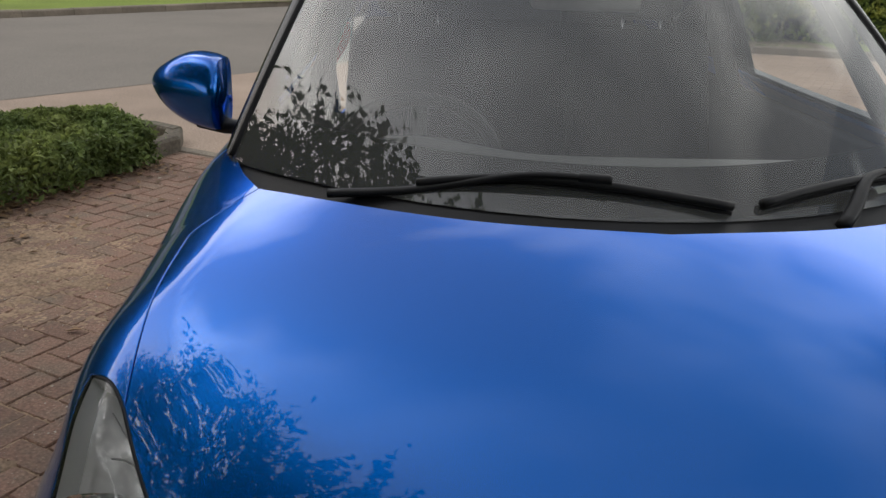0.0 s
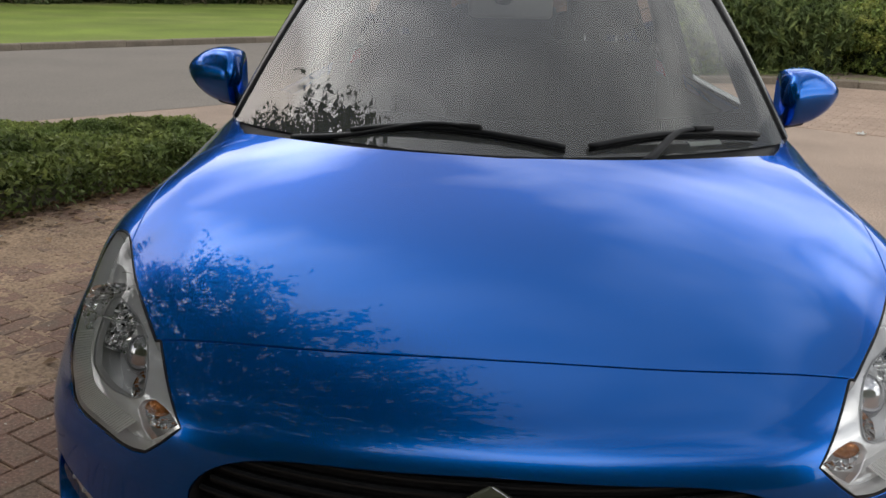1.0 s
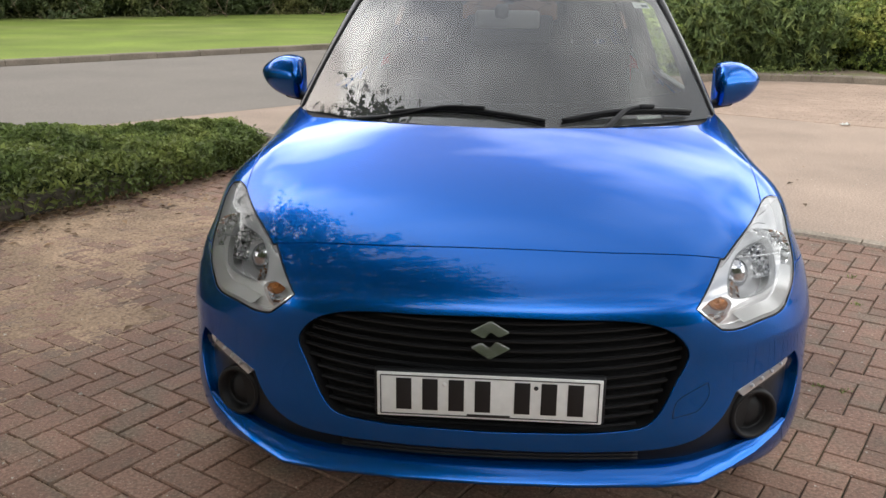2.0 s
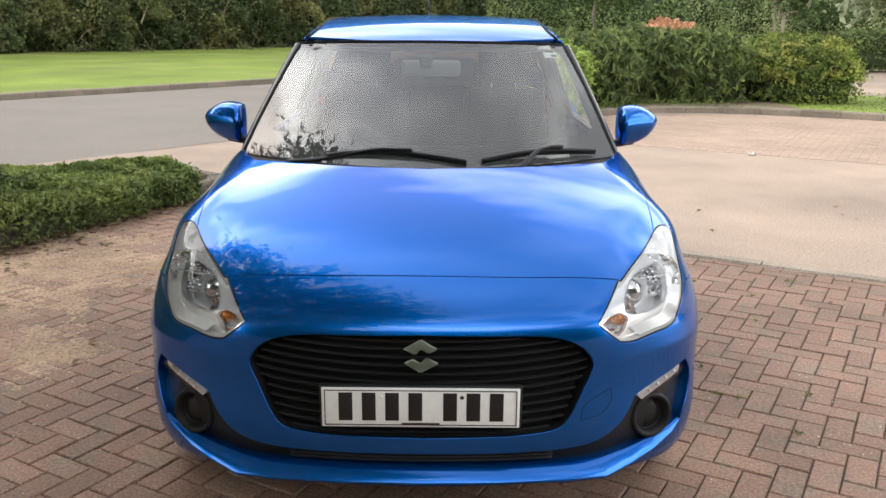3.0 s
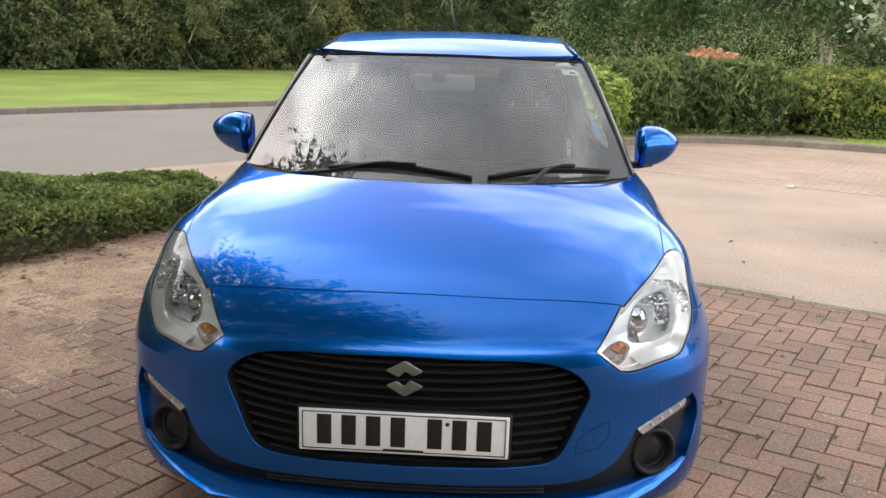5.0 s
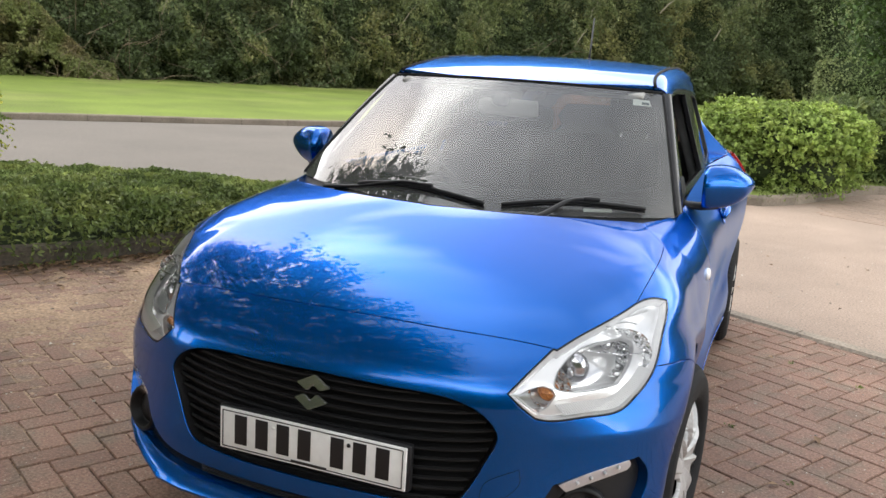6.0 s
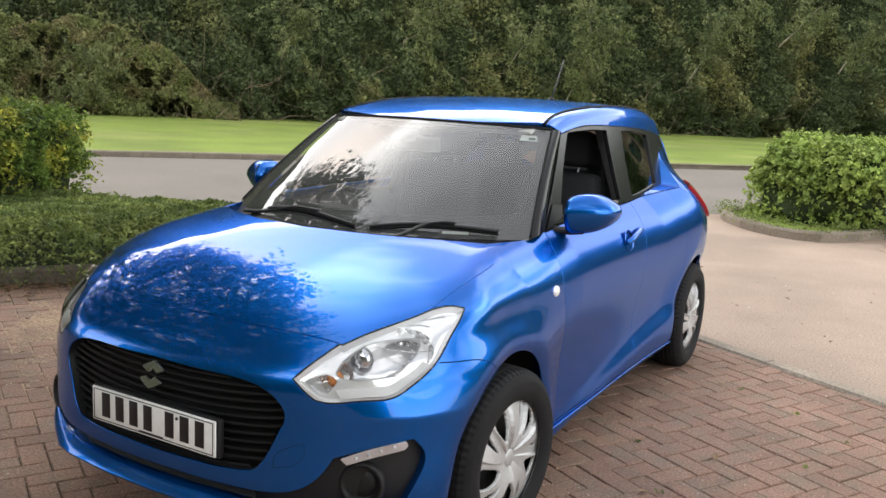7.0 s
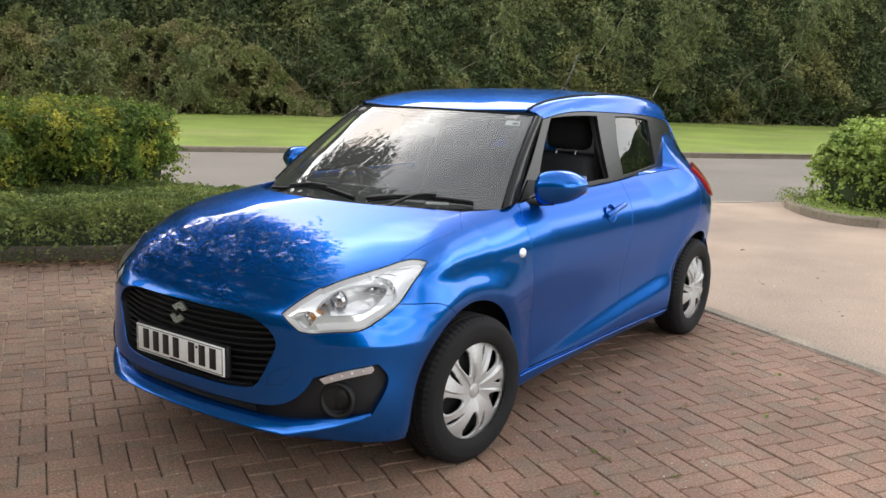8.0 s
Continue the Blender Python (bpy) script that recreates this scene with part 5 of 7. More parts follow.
def build_mirrors_wipers():
    for s in (False, True):
        m = -1 if s else 1
        vs, fs, ns, na = [], [], 26, 40
        for i in range(ns + 1):
            w = i / ns
            t = 1 - (1 - w) ** 1.6 if w > 0.5 else w * (1 - 0.5 ** 1.6) / 0.5
            shrink = max(0.0, 1 - t ** 9) ** 0.5
            if i == 0:
                shrink = 0.0
            elif i == 1:
                shrink = 0.965
            elif i == 2:
                shrink = 0.995
            tt = 0.0 if i < 2 else t
            x = 0.758 + 0.164 * tt + (0.0 if i > 1 else -0.004 * (1 - i))
            high, low = 1.132 + 0.008 * math.sin(math.pi * min(1, tt * 1.3)) - 0.034 * tt ** 3, 0.983 + 0.066 * tt ** 2.6
            mid_y, half = 1.445 + 0.075 * tt, 0.078 * (1 - 0.28 * tt)
            for k in range(na):
                a = 2 * math.pi * k / na
                c, sn = math.cos(a), math.sin(a)
                ex = lambda q, p: math.copysign(abs(q) ** p, q)
                yy, zz = ex(c, 0.55) * half, ex(sn, 0.55) * (high - low) / 2
                nose = 0.034 * (1 - abs(zz / ((high - low) / 2) - 0.12) / 1.12) if c < 0 else 0.0
                vs.append((x, mid_y + (yy - nose) * shrink, (high + low) / 2 + zz * shrink))
        for i in range(ns):
            for k in range(na):
                fs.append((i * na + k, (i + 1) * na + k, (i + 1) * na + (k + 1) % na, i * na + (k + 1) % na))
        mir = part("door_mirror", flip((vs, fs), s), PAINT, car, "blue door mirror on a black stalk")
        part("mirror_base", flip(tube([(0.685, 1.40, 0.995), (0.71, 1.41, 0.993), (0.75, 1.43, 0.990), (0.80, 1.45, 0.998)], [0.045, 0.035, 0.035, 0.040], 12, 0.4), s), PLASTIC, mir)
        part("mirror_back", flip(([(0.768, 1.528, 1.005), (0.889, 1.590, 1.030), (0.884, 1.590, 1.110), (0.772, 1.528, 1.118)], [(0, 1, 2, 3)]), s), MIRROR_GLASS, mir)
    # wipers: arm, bridge and blade
    for name, blade, arm in (("driver", [(-0.355, 0.962, 1.002), (-0.20, 0.925, 1.023), (0.0, 0.885, 1.016), (0.132, 0.869, 1.000)], [(-0.50, 0.985, 0.975), (-0.34, 0.955, 0.995), (-0.16, 0.912, 1.033), (-0.08, 0.898, 1.032)]),
                             ("other", [(0.185, 0.888, 1.0), (0.32, 0.940, 1.020), (0.47, 1.012, 1.021), (0.605, 1.098, 1.008)], [(0.305, 0.86, 0.975), (0.345, 0.905, 1.0), (0.39, 0.965, 1.028), (0.45, 0.995, 1.034)])):
        w = new("wiper")
        w.parent, w.matrix_parent_inverse = car, car.matrix_world.inverted()
        w["label"] = "black windscreen wiper resting on the glass"
        b = curve(blade, 0.02)
        part("blade", tube([tuple(p) for p in b], [0.0085] * len(b), 8, 0.9), PLASTIC, w)
        part("blade_edge", tube([(p[0], p[1] + 0.004, p[2] - 0.012) for p in b], 0.004, 6), RUBBER, w)
        a = curve(arm, 0.02)
        part("arm", tube([tuple(p) for p in a], [0.013 - 0.005 * i / len(a) for i in range(len(a))], 8, 0.6), PLASTIC, w)
        mid = a[-1]
        part("bridge", box_bm((0.055, 0.018, 0.014), Matrix.Translation(tuple(mid)) @ Matrix.Rotation(math.atan2(b[-1][1] - b[0][1], b[-1][0] - b[0][0]), 4, "Z"), 0.005), PLASTIC, w)
    # aerial on the roof
    ae = new("aerial")
    ae.parent, ae.matrix_parent_inverse = car, car.matrix_world.inverted()
    part("aerial_rod", tube([(-0.028, 3.03, 1.485), (-0.045, 3.13, 1.57), (-0.077, 3.30, 1.72)], [0.006, 0.005, 0.004], 8), PLASTIC, ae)
    part("aerial_foot", lathe([(0.0, 0.022), (0.012, 0.018), (0.020, 0.004), (0.024, -0.006)], 20, "z", (-0.026, 3.025, 1.478)), PLASTIC, ae)
    # stickers inside the glass
    q = [screen(0.815, 0.875, 0.006), screen(0.925, 0.875, 0.006), screen(0.915, 0.935, 0.006), screen(0.815, 0.935, 0.006)]
    tag = part("windscreen_sticker", ([tuple(p) for p in q], [(0, 1, 2, 3)]), STICKER, car, "small white and green windscreen sticker")
    q2 = [screen(0.868, 0.885, 0.0055), screen(0.915, 0.885, 0.0055), screen(0.910, 0.910, 0.0055), screen(0.868, 0.910, 0.0055)]
    part("print", ([tuple(p) for p in q2], [(0, 1, 2, 3)]), STICKER_DARK, tag)
    q = [screen(u, v, 0.003) for u, v in ((0.62, 0.035), (0.74, 0.035), (0.735, 0.055), (0.617, 0.055))]
    part("chassis_slip", ([tuple(p) for p in q], [(0, 1, 2, 3)]), STICKER, car, "pale chassis number slip behind the glass")


def build_cabin():
    cabin = new("cabin")
    cabin.parent, cabin.matrix_parent_inverse = car, car.matrix_world.inverted()
    vs, fs, n = [], [], 24
    for i in range(n + 1):
        x = -0.70 + 1.40 * i / n
        hood = 0.035 * math.exp(-((x + 0.35) / 0.16) ** 2)
        for y, z in ((0.88 + 0.62 * x * x, 0.955), (1.15 + 0.25 * x * x, 0.962), (1.42 + 0.06 * x * x, 0.945 + hood), (1.50, 0.90), (1.47, 0.70), (1.35, 0.45)):
            vs.append((x, y, z))
    for i in range(n):
        for k in range(5):
            fs.append((i * 6 + k, (i + 1) * 6 + k, (i + 1) * 6 + k + 1, i * 6 + k + 1))
    part("dashboard", (vs, fs), DASH, cabin, "dashboard, greyed for the glare on the windscreen")
    part("floor", box_bm((1.36, 2.0, 0.05), Matrix.Translation((0, 2.25, 0.33)), 0.01), CABIN, cabin)
    part("bulkhead", box_bm((1.36, 0.05, 0.55), Matrix.Translation((0, 1.2, 0.62)), 0.01), CABIN, cabin)
    part("rear_shelf", box_bm((1.20, 0.45, 0.04), Matrix.Translation((0, 3.22, 0.97)), 0.015), CABIN, cabin)
    part("boot_floor", box_bm((1.20, 0.7, 0.04), Matrix.Translation((0, 3.3, 0.5)), 0.015), CABIN, cabin)
    for s in (-1, 1):
        part("door_card", box_bm((0.04, 1.95, 0.62), Matrix.Translation((s * 0.70, 2.15, 0.66)) @ Matrix.Rotation(-s * 0.06, 4, "Y"), 0.012), CABIN, cabin)
        # front seat: cushion, back, head restraint on two posts
        m = Matrix.Translation((s * 0.35, 2.05, 0))
        part("seat_cushion", box_bm((0.50, 0.52, 0.18), m @ Matrix.Translation((0, -0.10, 0.52)) @ Matrix.Rotation(0.12, 4, "X"), 0.06, 4), FABRIC, cabin)
        bm = box_bm((0.48, 0.17, 0.62), None, 0.06, 4)
        for v in bm.verts:
            v.co.x *= 1 - 0.18 * max(0, v.co.z / 0.31)
        bm.transform(m @ Matrix.Translation((0, 0.26, 0.83)) @ Matrix.Rotation(-0.22, 4, "X"))
        part("seat_back", bm, FABRIC, cabin, "dark fabric front seat back")
        part("head_restraint", box_bm((0.26, 0.11, 0.18), m @ Matrix.Translation((0, 0.38, 1.25)) @ Matrix.Rotation(-0.1, 4, "X"), 0.045, 4), FABRIC, cabin)
        for dx in (-0.06, 0.06):
            part("restraint_post", tube([(s * 0.35 + dx, 2.37, 1.10), (s * 0.35 + dx, 2.41, 1.20)], 0.006, 8), CHROME, cabin)
        part("rear_restraint", box_bm((0.24, 0.09, 0.14), Matrix.Translation((s * 0.33, 3.08, 1.15)), 0.035, 3), FABRIC, cabin)
        part("belt", tube([(s * 0.54, 2.36, 1.28), (s * 0.56, 2.36, 1.0), (s * 0.58, 2.35, 0.6)], 0.022, 6, 0.15), FABRIC, cabin)
        part("centre_pillar_trim", box_bm((0.05, 0.10, 0.50), Matrix.Translation((s * 0.585, 2.38, 1.17)) @ Matrix.Rotation(-s * 0.34, 4, "Y"), 0.015), CABIN, cabin)
    bm = box_bm((1.15, 0.14, 0.55), Matrix.Translation((0, 3.0, 0.83)) @ Matrix.Rotation(-0.3, 4, "X"), 0.06, 4)
    part("rear_seat", bm, FABRIC, cabin, "dark fabric rear bench")
    part("rear_cushion", box_bm((1.15, 0.5, 0.2), Matrix.Translation((0, 2.75, 0.50)), 0.06, 4), FABRIC, cabin)
    # steering wheel on the driver's side
    tilt = Matrix.Translation((-0.35, 1.52, 0.90)) @ Matrix.Rotation(radians(-62), 4, "X")
    v, f = lathe([(0.178 + 0.014 * math.cos(a), 0.014 * math.sin(a)) for a in np.linspace(0, 2 * math.pi, 10, endpoint=False)], 48, "z", closed=True)
    part("steering_wheel", ([tuple(tilt @ Vector(p)) for p in v], f), WHEEL_GRIP, cabin, "black three-spoke steering wheel")
    part("wheel_hub", box_bm((0.15, 0.12, 0.05), tilt, 0.02, 3), CABIN, cabin)
    for a in (0.0, math.pi, -math.pi / 2):
        part("spoke", box_bm((0.12, 0.035, 0.02), tilt @ Matrix.Rotation(a, 4, "Z") @ Matrix.Translation((0.11, 0, 0)), 0.006), CABIN, cabin)
    # rear view mirror and its foot
    part("rear_view_mirror", box_bm((0.235, 0.03, 0.065), Matrix.Translation((0.0, 1.50, 1.275)) @ Matrix.Rotation(0.15, 4, "X"), 0.014, 3), HEADLINER, cabin, "rear-view mirror behind the glass")
    part("mirror_foot", box_bm((0.05, 0.09, 0.05), Matrix.Translation((-0.02, 1.46, 1.305)), 0.015, 2), CABIN, cabin)
    for s in (-1, 1):
        part("sun_visor", box_bm((0.38, 0.14, 0.018), Matrix.Translation((s * 0.30, 1.66, 1.362)) @ Matrix.Rotation(0.25, 4, "X"), 0.008), HEADLINER, cabin)


build_underside()
build_wheels()
build_front_details()
build_lip()
build_tow_cover()
build_headlamps()
build_mirrors_wipers()
build_cabin()


# ---- ground, road and kerbs ----
ALONG, ACROSS = np.array((0.66, 0.751)), np.array((-0.751, 0.66))     # the road's way, and from the car towards it
NEAR, FAR, WOOD = 7.55, 14.75, 30.5                                      # road's near and far edge, foot of the wood


def off_road(s, d):
    """Plan place: s along the road, d across it."""
    p = ALONG * s + ACROSS * d
    return float(p[0]), float(p[1])


def flat(name, pts, z, mat, label, depth=0.0):
    bm = bmesh.new()
    f = bm.faces.new([bm.verts.new((x, y, z)) for x, y in pts])
    f.normal_update()
    if f.normal.z < 0:
        f.normal_flip()
    bmesh.ops.triangulate(bm, faces=bm.faces[:])
    return tagged(part(name, bm, mat, None), label, "ground", kind="structure")


BAY_A, BAY_DIR = np.array((-2.05, 5.42)), np.array((0.870, -0.493))     # the bay's edge beside the apron
BAY_N = np.array((0.493, 0.870))


def on_bay(s, d):
    p = BAY_A + BAY_DIR * s + BAY_N * d
    return float(p[0]), float(p[1])


flat("ground", [(-400, -400), (400, -400), (400, 400), (-400, 400)], -0.06, ASPHALT, "worn tarmac ground round the bays")
flat("apron", [on_bay(-1.2, 0.0), on_bay(14, 0.0), (14, 6), (9, 16), off_road(16, NEAR), off_road(-1, NEAR)], 0.0, APRON, "pale pinkish tarmac apron")
flat("road", [off_road(-60, NEAR), off_road(60, NEAR), off_road(60, FAR), off_road(-60, FAR)], 0.003, ASPHALT, "grey tarmac road")
flat("far_car_park", [(7.5, 14.0), (30, 2), (60, 30), off_road(60, NEAR), off_road(16, NEAR)], -0.004, APRON, "tarmac beyond the hedge")


def kerb_row(name, line, width, height, length, label, sink=0.25, slope=0.02, mat=None, first=0.0):
    """Kerb stones end to end along a plan line; each stone is a piece under one kerb."""
    top = tagged(new(name), label, "kerb", kind="structure")
    pts = curve(line, 0.05)
    s = np.concatenate([[0], np.cumsum(np.linalg.norm(np.diff(pts, axis=0), axis=1))])
    a = first
    while a < s[-1] - 0.1:
        b = min(a + length, s[-1])
        q = [np.array([np.interp(t, s, pts[:, 0]), np.interp(t, s, pts[:, 1])]) for t in (a + 0.004, (a + b) / 2, b - 0.004)]
        d = q[2] - q[0]
        n = np.array((-d[1], d[0])) / (np.linalg.norm(d) + 1e-9)
        h = height + random.uniform(-0.006, 0.006)
        vs, fs = [], []
        for c in q:
            for o, z in ((0.0, -sink), (0.0, h - 0.02), (0.018, h), (width - 0.012, h + 0.002), (width, h - 0.012), (width, -sink)):
                vs.append((*(c + n * o), z))
        for i in range(2):
            for j in range(5):
                fs.append((i * 6 + j, i * 6 + j + 1, (i + 1) * 6 + j + 1, (i + 1) * 6 + j))
        fs += [tuple(range(6))[::-1], tuple(range(12, 18))]
        me = mesh_of("kerb_stone", vs, fs, mat or CONCRETE, smooth=False)
        bm = bmesh.new()
        bm.from_mesh(me)
        bmesh.ops.recalc_face_normals(bm, faces=bm.faces[:])
        bm.to_mesh(me)
        bm.free()
        part("kerb_stone", me, mat or CONCRETE, top)
        a = b
    return top


kerb_row("kerb_road", [off_road(-45, FAR), off_road(-8, FAR), off_road(14, FAR + 0.2), off_road(45, FAR + 1.5)], 0.14, 0.115, 0.92, "weathered concrete kerb along the mown grass")
BED_LINE = [(-6.6, -1.6), (-4.75, 0.75), (-4.05, 1.55), (-3.3, 2.45), (-2.82, 3.40), (-2.38, 4.40), (-2.02, 5.10)]
kerb_row("kerb_bed", BED_LINE, 0.12, 0.11, 0.60, "dirty concrete kerb of the planting bed beside the car", mat=KERB_DIRTY)
kerb_row("kerb_bed_tip", [(-2.02, 5.10), (-1.90, 5.38), (-2.02, 5.75), (-2.6, 5.85), off_road(-0.5, NEAR - 1.1), off_road(-6, NEAR - 0.25), off_road(-20, NEAR - 0.1)], 0.12, 0.11, 0.60, "concrete kerb round the bed's tip", mat=KERB_DIRTY)
ISLAND_LINE = [off_road(22, NEAR + 0.1), off_road(12, NEAR + 0.1), (-0.42, 10.95), (-0.50, 10.45), (-0.22, 9.80), (0.25, 9.25), (0.75, 9.05), (1.20, 9.45), (1.75, 10.6), (2.45, 11.75), (3.4, 12.3), (5.0, 12.25), (7.0, 11.3), (10.5, 9.2), (14, 7.2)]
kerb_row("kerb_island", ISLAND_LINE, 0.13, 0.11, 0.60, "concrete kerb of the shrub bed across the apron")
kerb_row("kerb_flush", [on_bay(0.1, 0.0), on_bay(7, 0.0), on_bay(14, 0.0)], 0.11, 0.010, 0.915, "flush concrete edging between paving and apron", mat=KERB_SANDY)


def mound(name, line, closing, mat, label, rise=0.06, base=0.08):
    pts = [tuple(p) for p in curve(line, 0.3)] + closing
    return flat(name, pts, base, mat, label)


flat("verge", [off_road(-60, FAR + 0.12), off_road(60, FAR + 0.12), off_road(60, WOOD + 12), off_road(-60, WOOD + 12)], 0.10, GRASS, "bright mown grass verge")
mound("bed_soil", [(p[0] - 0.10, p[1] + 0.06) for p in BED_LINE], [(-2.2, 5.6), off_road(-1, NEAR - 0.9), off_road(-6, NEAR - 0.35), off_road(-20, NEAR - 0.2), (-14, -8)], SOIL, "dark soil under the ground cover")
mound("island_soil", [(p[0], p[1] + 0.10) for p in ISLAND_LINE[2:]], [(14, 9.5), (8.7, 14.9), (6.5, 16.6), off_road(19, NEAR - 0.2), off_road(12, NEAR - 0.1)], GRASS, "rough grass under the shrubs")
flat("shrub_bed_soil", [(2.75, 12.2), (3.4, 12.46), (5.0, 12.41), (5.9, 12.0), (5.9, 14.6), (5.4, 16.2), (4.2, 16.2), (2.6, 14.2)], 0.087, WEED_SOIL, "bare brown soil under the laurel")


# ---- plants ----
def leaf_mesh(name, places, sizes, mat, seed, facing=None, spread=1.0, long=1.7, fold=0.25, droop=0.0):
    """Folded leaves, four corners each, at given places; facing: the way their upper sides tend to look."""
    rng = np.random.default_rng(seed)
    n = len(places)
    d = rng.normal(size=(n, 3))
    d /= np.linalg.norm(d, axis=1)[:, None]
    nrm = d * spread + (facing if facing is not None else np.array((0, 0, 0.6)))
    nrm /= np.linalg.norm(nrm, axis=1)[:, None] + 1e-9
    t = np.cross(nrm, rng.normal(size=(n, 3)))
    t /= np.linalg.norm(t, axis=1)[:, None] + 1e-9
    t[:, 2] -= droop
    b = np.cross(nrm, t)
    b /= np.linalg.norm(b, axis=1)[:, None] + 1e-9
    s = np.asarray(sizes)[:, None]
    v = np.empty((n, 4, 3))
    v[:, 0] = places - t * s * long * 0.5
    v[:, 1] = places + b * s * 0.5 + nrm * s * fold
    v[:, 2] = places + t * s * long * 0.5
    v[:, 3] = places - b * s * 0.5 + nrm * s * fold
    me = bpy.data.meshes.new(name)
    me.vertices.add(n * 4)
    me.vertices.foreach_set("co", v.reshape(-1))
    me.loops.add(n * 6)
    i = np.arange(n)[:, None] * 4
    me.loops.foreach_set("vertex_index", np.concatenate([i, i + 1, i + 2, i, i + 2, i + 3], 1).reshape(-1).astype(np.int32))
    me.polygons.add(n * 2)
    me.polygons.foreach_set("loop_start", (np.arange(n * 2) * 3).astype(np.int32))
    me.materials.append(mat)
    me.update(calc_edges=True)
    return me


def lumpy(p, scale, seed):
    """Smooth noise in -1 to 1 at many places."""
    out = np.zeros(len(p))
    rng = np.random.default_rng(seed)
    for k in range(7):
        w = rng.normal(size=3) * scale * (1 + 0.45 * k)
        out += np.sin(p @ w + rng.uniform(0, 6.3)) / (1 + 0.35 * k)
    return out / 3.0


def blob(centre, size, seed, count, power=3.0, lump=0.17, lump_scale=3.8, shell=0.22):
    """Places and outward ways over a lumpy rounded mass, and its core mesh."""
    rng = np.random.default_rng(seed)
    d = rng.normal(size=(count, 3))
    d[:, 2] = np.where(rng.random(count) < 0.62, np.abs(d[:, 2]), d[:, 2])
    d /= np.linalg.norm(d, axis=1)[:, None]
    k = (np.abs(d) ** power).sum(1) ** (-1 / power)
    s = np.array(size)
    q = d * k[:, None]
    r = 1 + lump * lumpy(q * s, lump_scale, seed)
    depth = 1 - shell * rng.random(count) ** 1.6
    p = np.array(centre) + q * s * (r * depth)[:, None]
    out = d / s
    return p, out / np.linalg.norm(out, axis=1)[:, None]


def core_mesh(name, centre, size, seed, power=3.0, lump=0.17, lump_scale=3.8, shrink=0.84):
    bm = bmesh.new()
    bmesh.ops.create_icosphere(bm, subdivisions=4, radius=1.0)
    d = np.array([tuple(v.co) for v in bm.verts])
    k = (np.abs(d) ** power).sum(1) ** (-1 / power)
    q = d * k[:, None]
    r = (1 + lump * lumpy(q * np.array(size), lump_scale, seed)) * shrink
    for v, a in zip(bm.verts, q * np.array(size) * r[:, None]):
        v.co = Vector(a) + Vector(centre)
    return bm


def bush(name, blobs, leaf, mat, label, category, seed, density=1.0, facing=0.9, spray=0.0, group="", long=1.7, droop=0.0, **shape):
    """A bush from rounded masses: a dark core of painted shade and its leaves."""
    c = blobs[0][0]
    b = thing(name, (c[0], c[1], 0), label, category, group)
    ps, ns = [], []
    for i, (centre, size) in enumerate(blobs):
        surf = size[0] * size[1] * 3.2 + (size[0] + size[1]) * size[2] * 5.5
        p, n = blob(centre, size, seed + i, int(surf * density * 1.9 / (leaf * leaf)), **shape)
        ok = p[:, 2] > 0.06
        ps.append(p[ok])
        ns.append(n[ok])
        # solid core whose dark colour stands for shade among the leaves
        part("twig_mass", core_mesh("twig_mass", centre, size, seed + i, **{k: v for k, v in shape.items() if k != "shell"}), LEAF_SHADE, b)
    p, n = np.concatenate(ps), np.concatenate(ns)
    rng = np.random.default_rng(seed)
    if spray:
        # leaves sit along arching sprays that stand out of the mass
        per = 16
        pick = rng.choice(len(p), len(p) // per, replace=False)
        way = n[pick] + rng.normal(size=(len(pick), 3)) * 0.45 + np.array((0, 0, 0.10))
        way /= np.linalg.norm(way, axis=1)[:, None]
        far = rng.random((len(pick), per, 1)) * spray * rng.uniform(0.5, 1.3, (len(pick), 1, 1))
        q = p[pick][:, None] + way[:, None] * (far - spray * 0.35) + rng.normal(size=(len(pick), per, 3)) * 0.014
        q[..., 2] -= 1.2 * far[..., 0] ** 2
        p = np.concatenate([q.reshape(-1, 3), p[::3]])
        n = np.concatenate([np.repeat(n[pick], per, 0), n[::3]])
        ok = p[:, 2] > 0.06
        p, n = p[ok], n[ok]
    me = leaf_mesh("leaves", p, leaf * rng.uniform(0.6, 1.25, len(p)), mat, seed, n * facing + np.array((0, 0, 0.35)), 1.0, long, 0.25, droop)
    part("foliage", me, mat, b)
    return b


def scatter(name, mat, label, category, places, sizes, seed, long=1.4, fold=0.2):
    me = leaf_mesh(name, np.asarray(places), np.asarray(sizes), mat, seed, np.array((0, 0, 2.5)), 0.5, long, fold)
    return tagged(part(name, me, mat, None), label, category, kind="stuff")


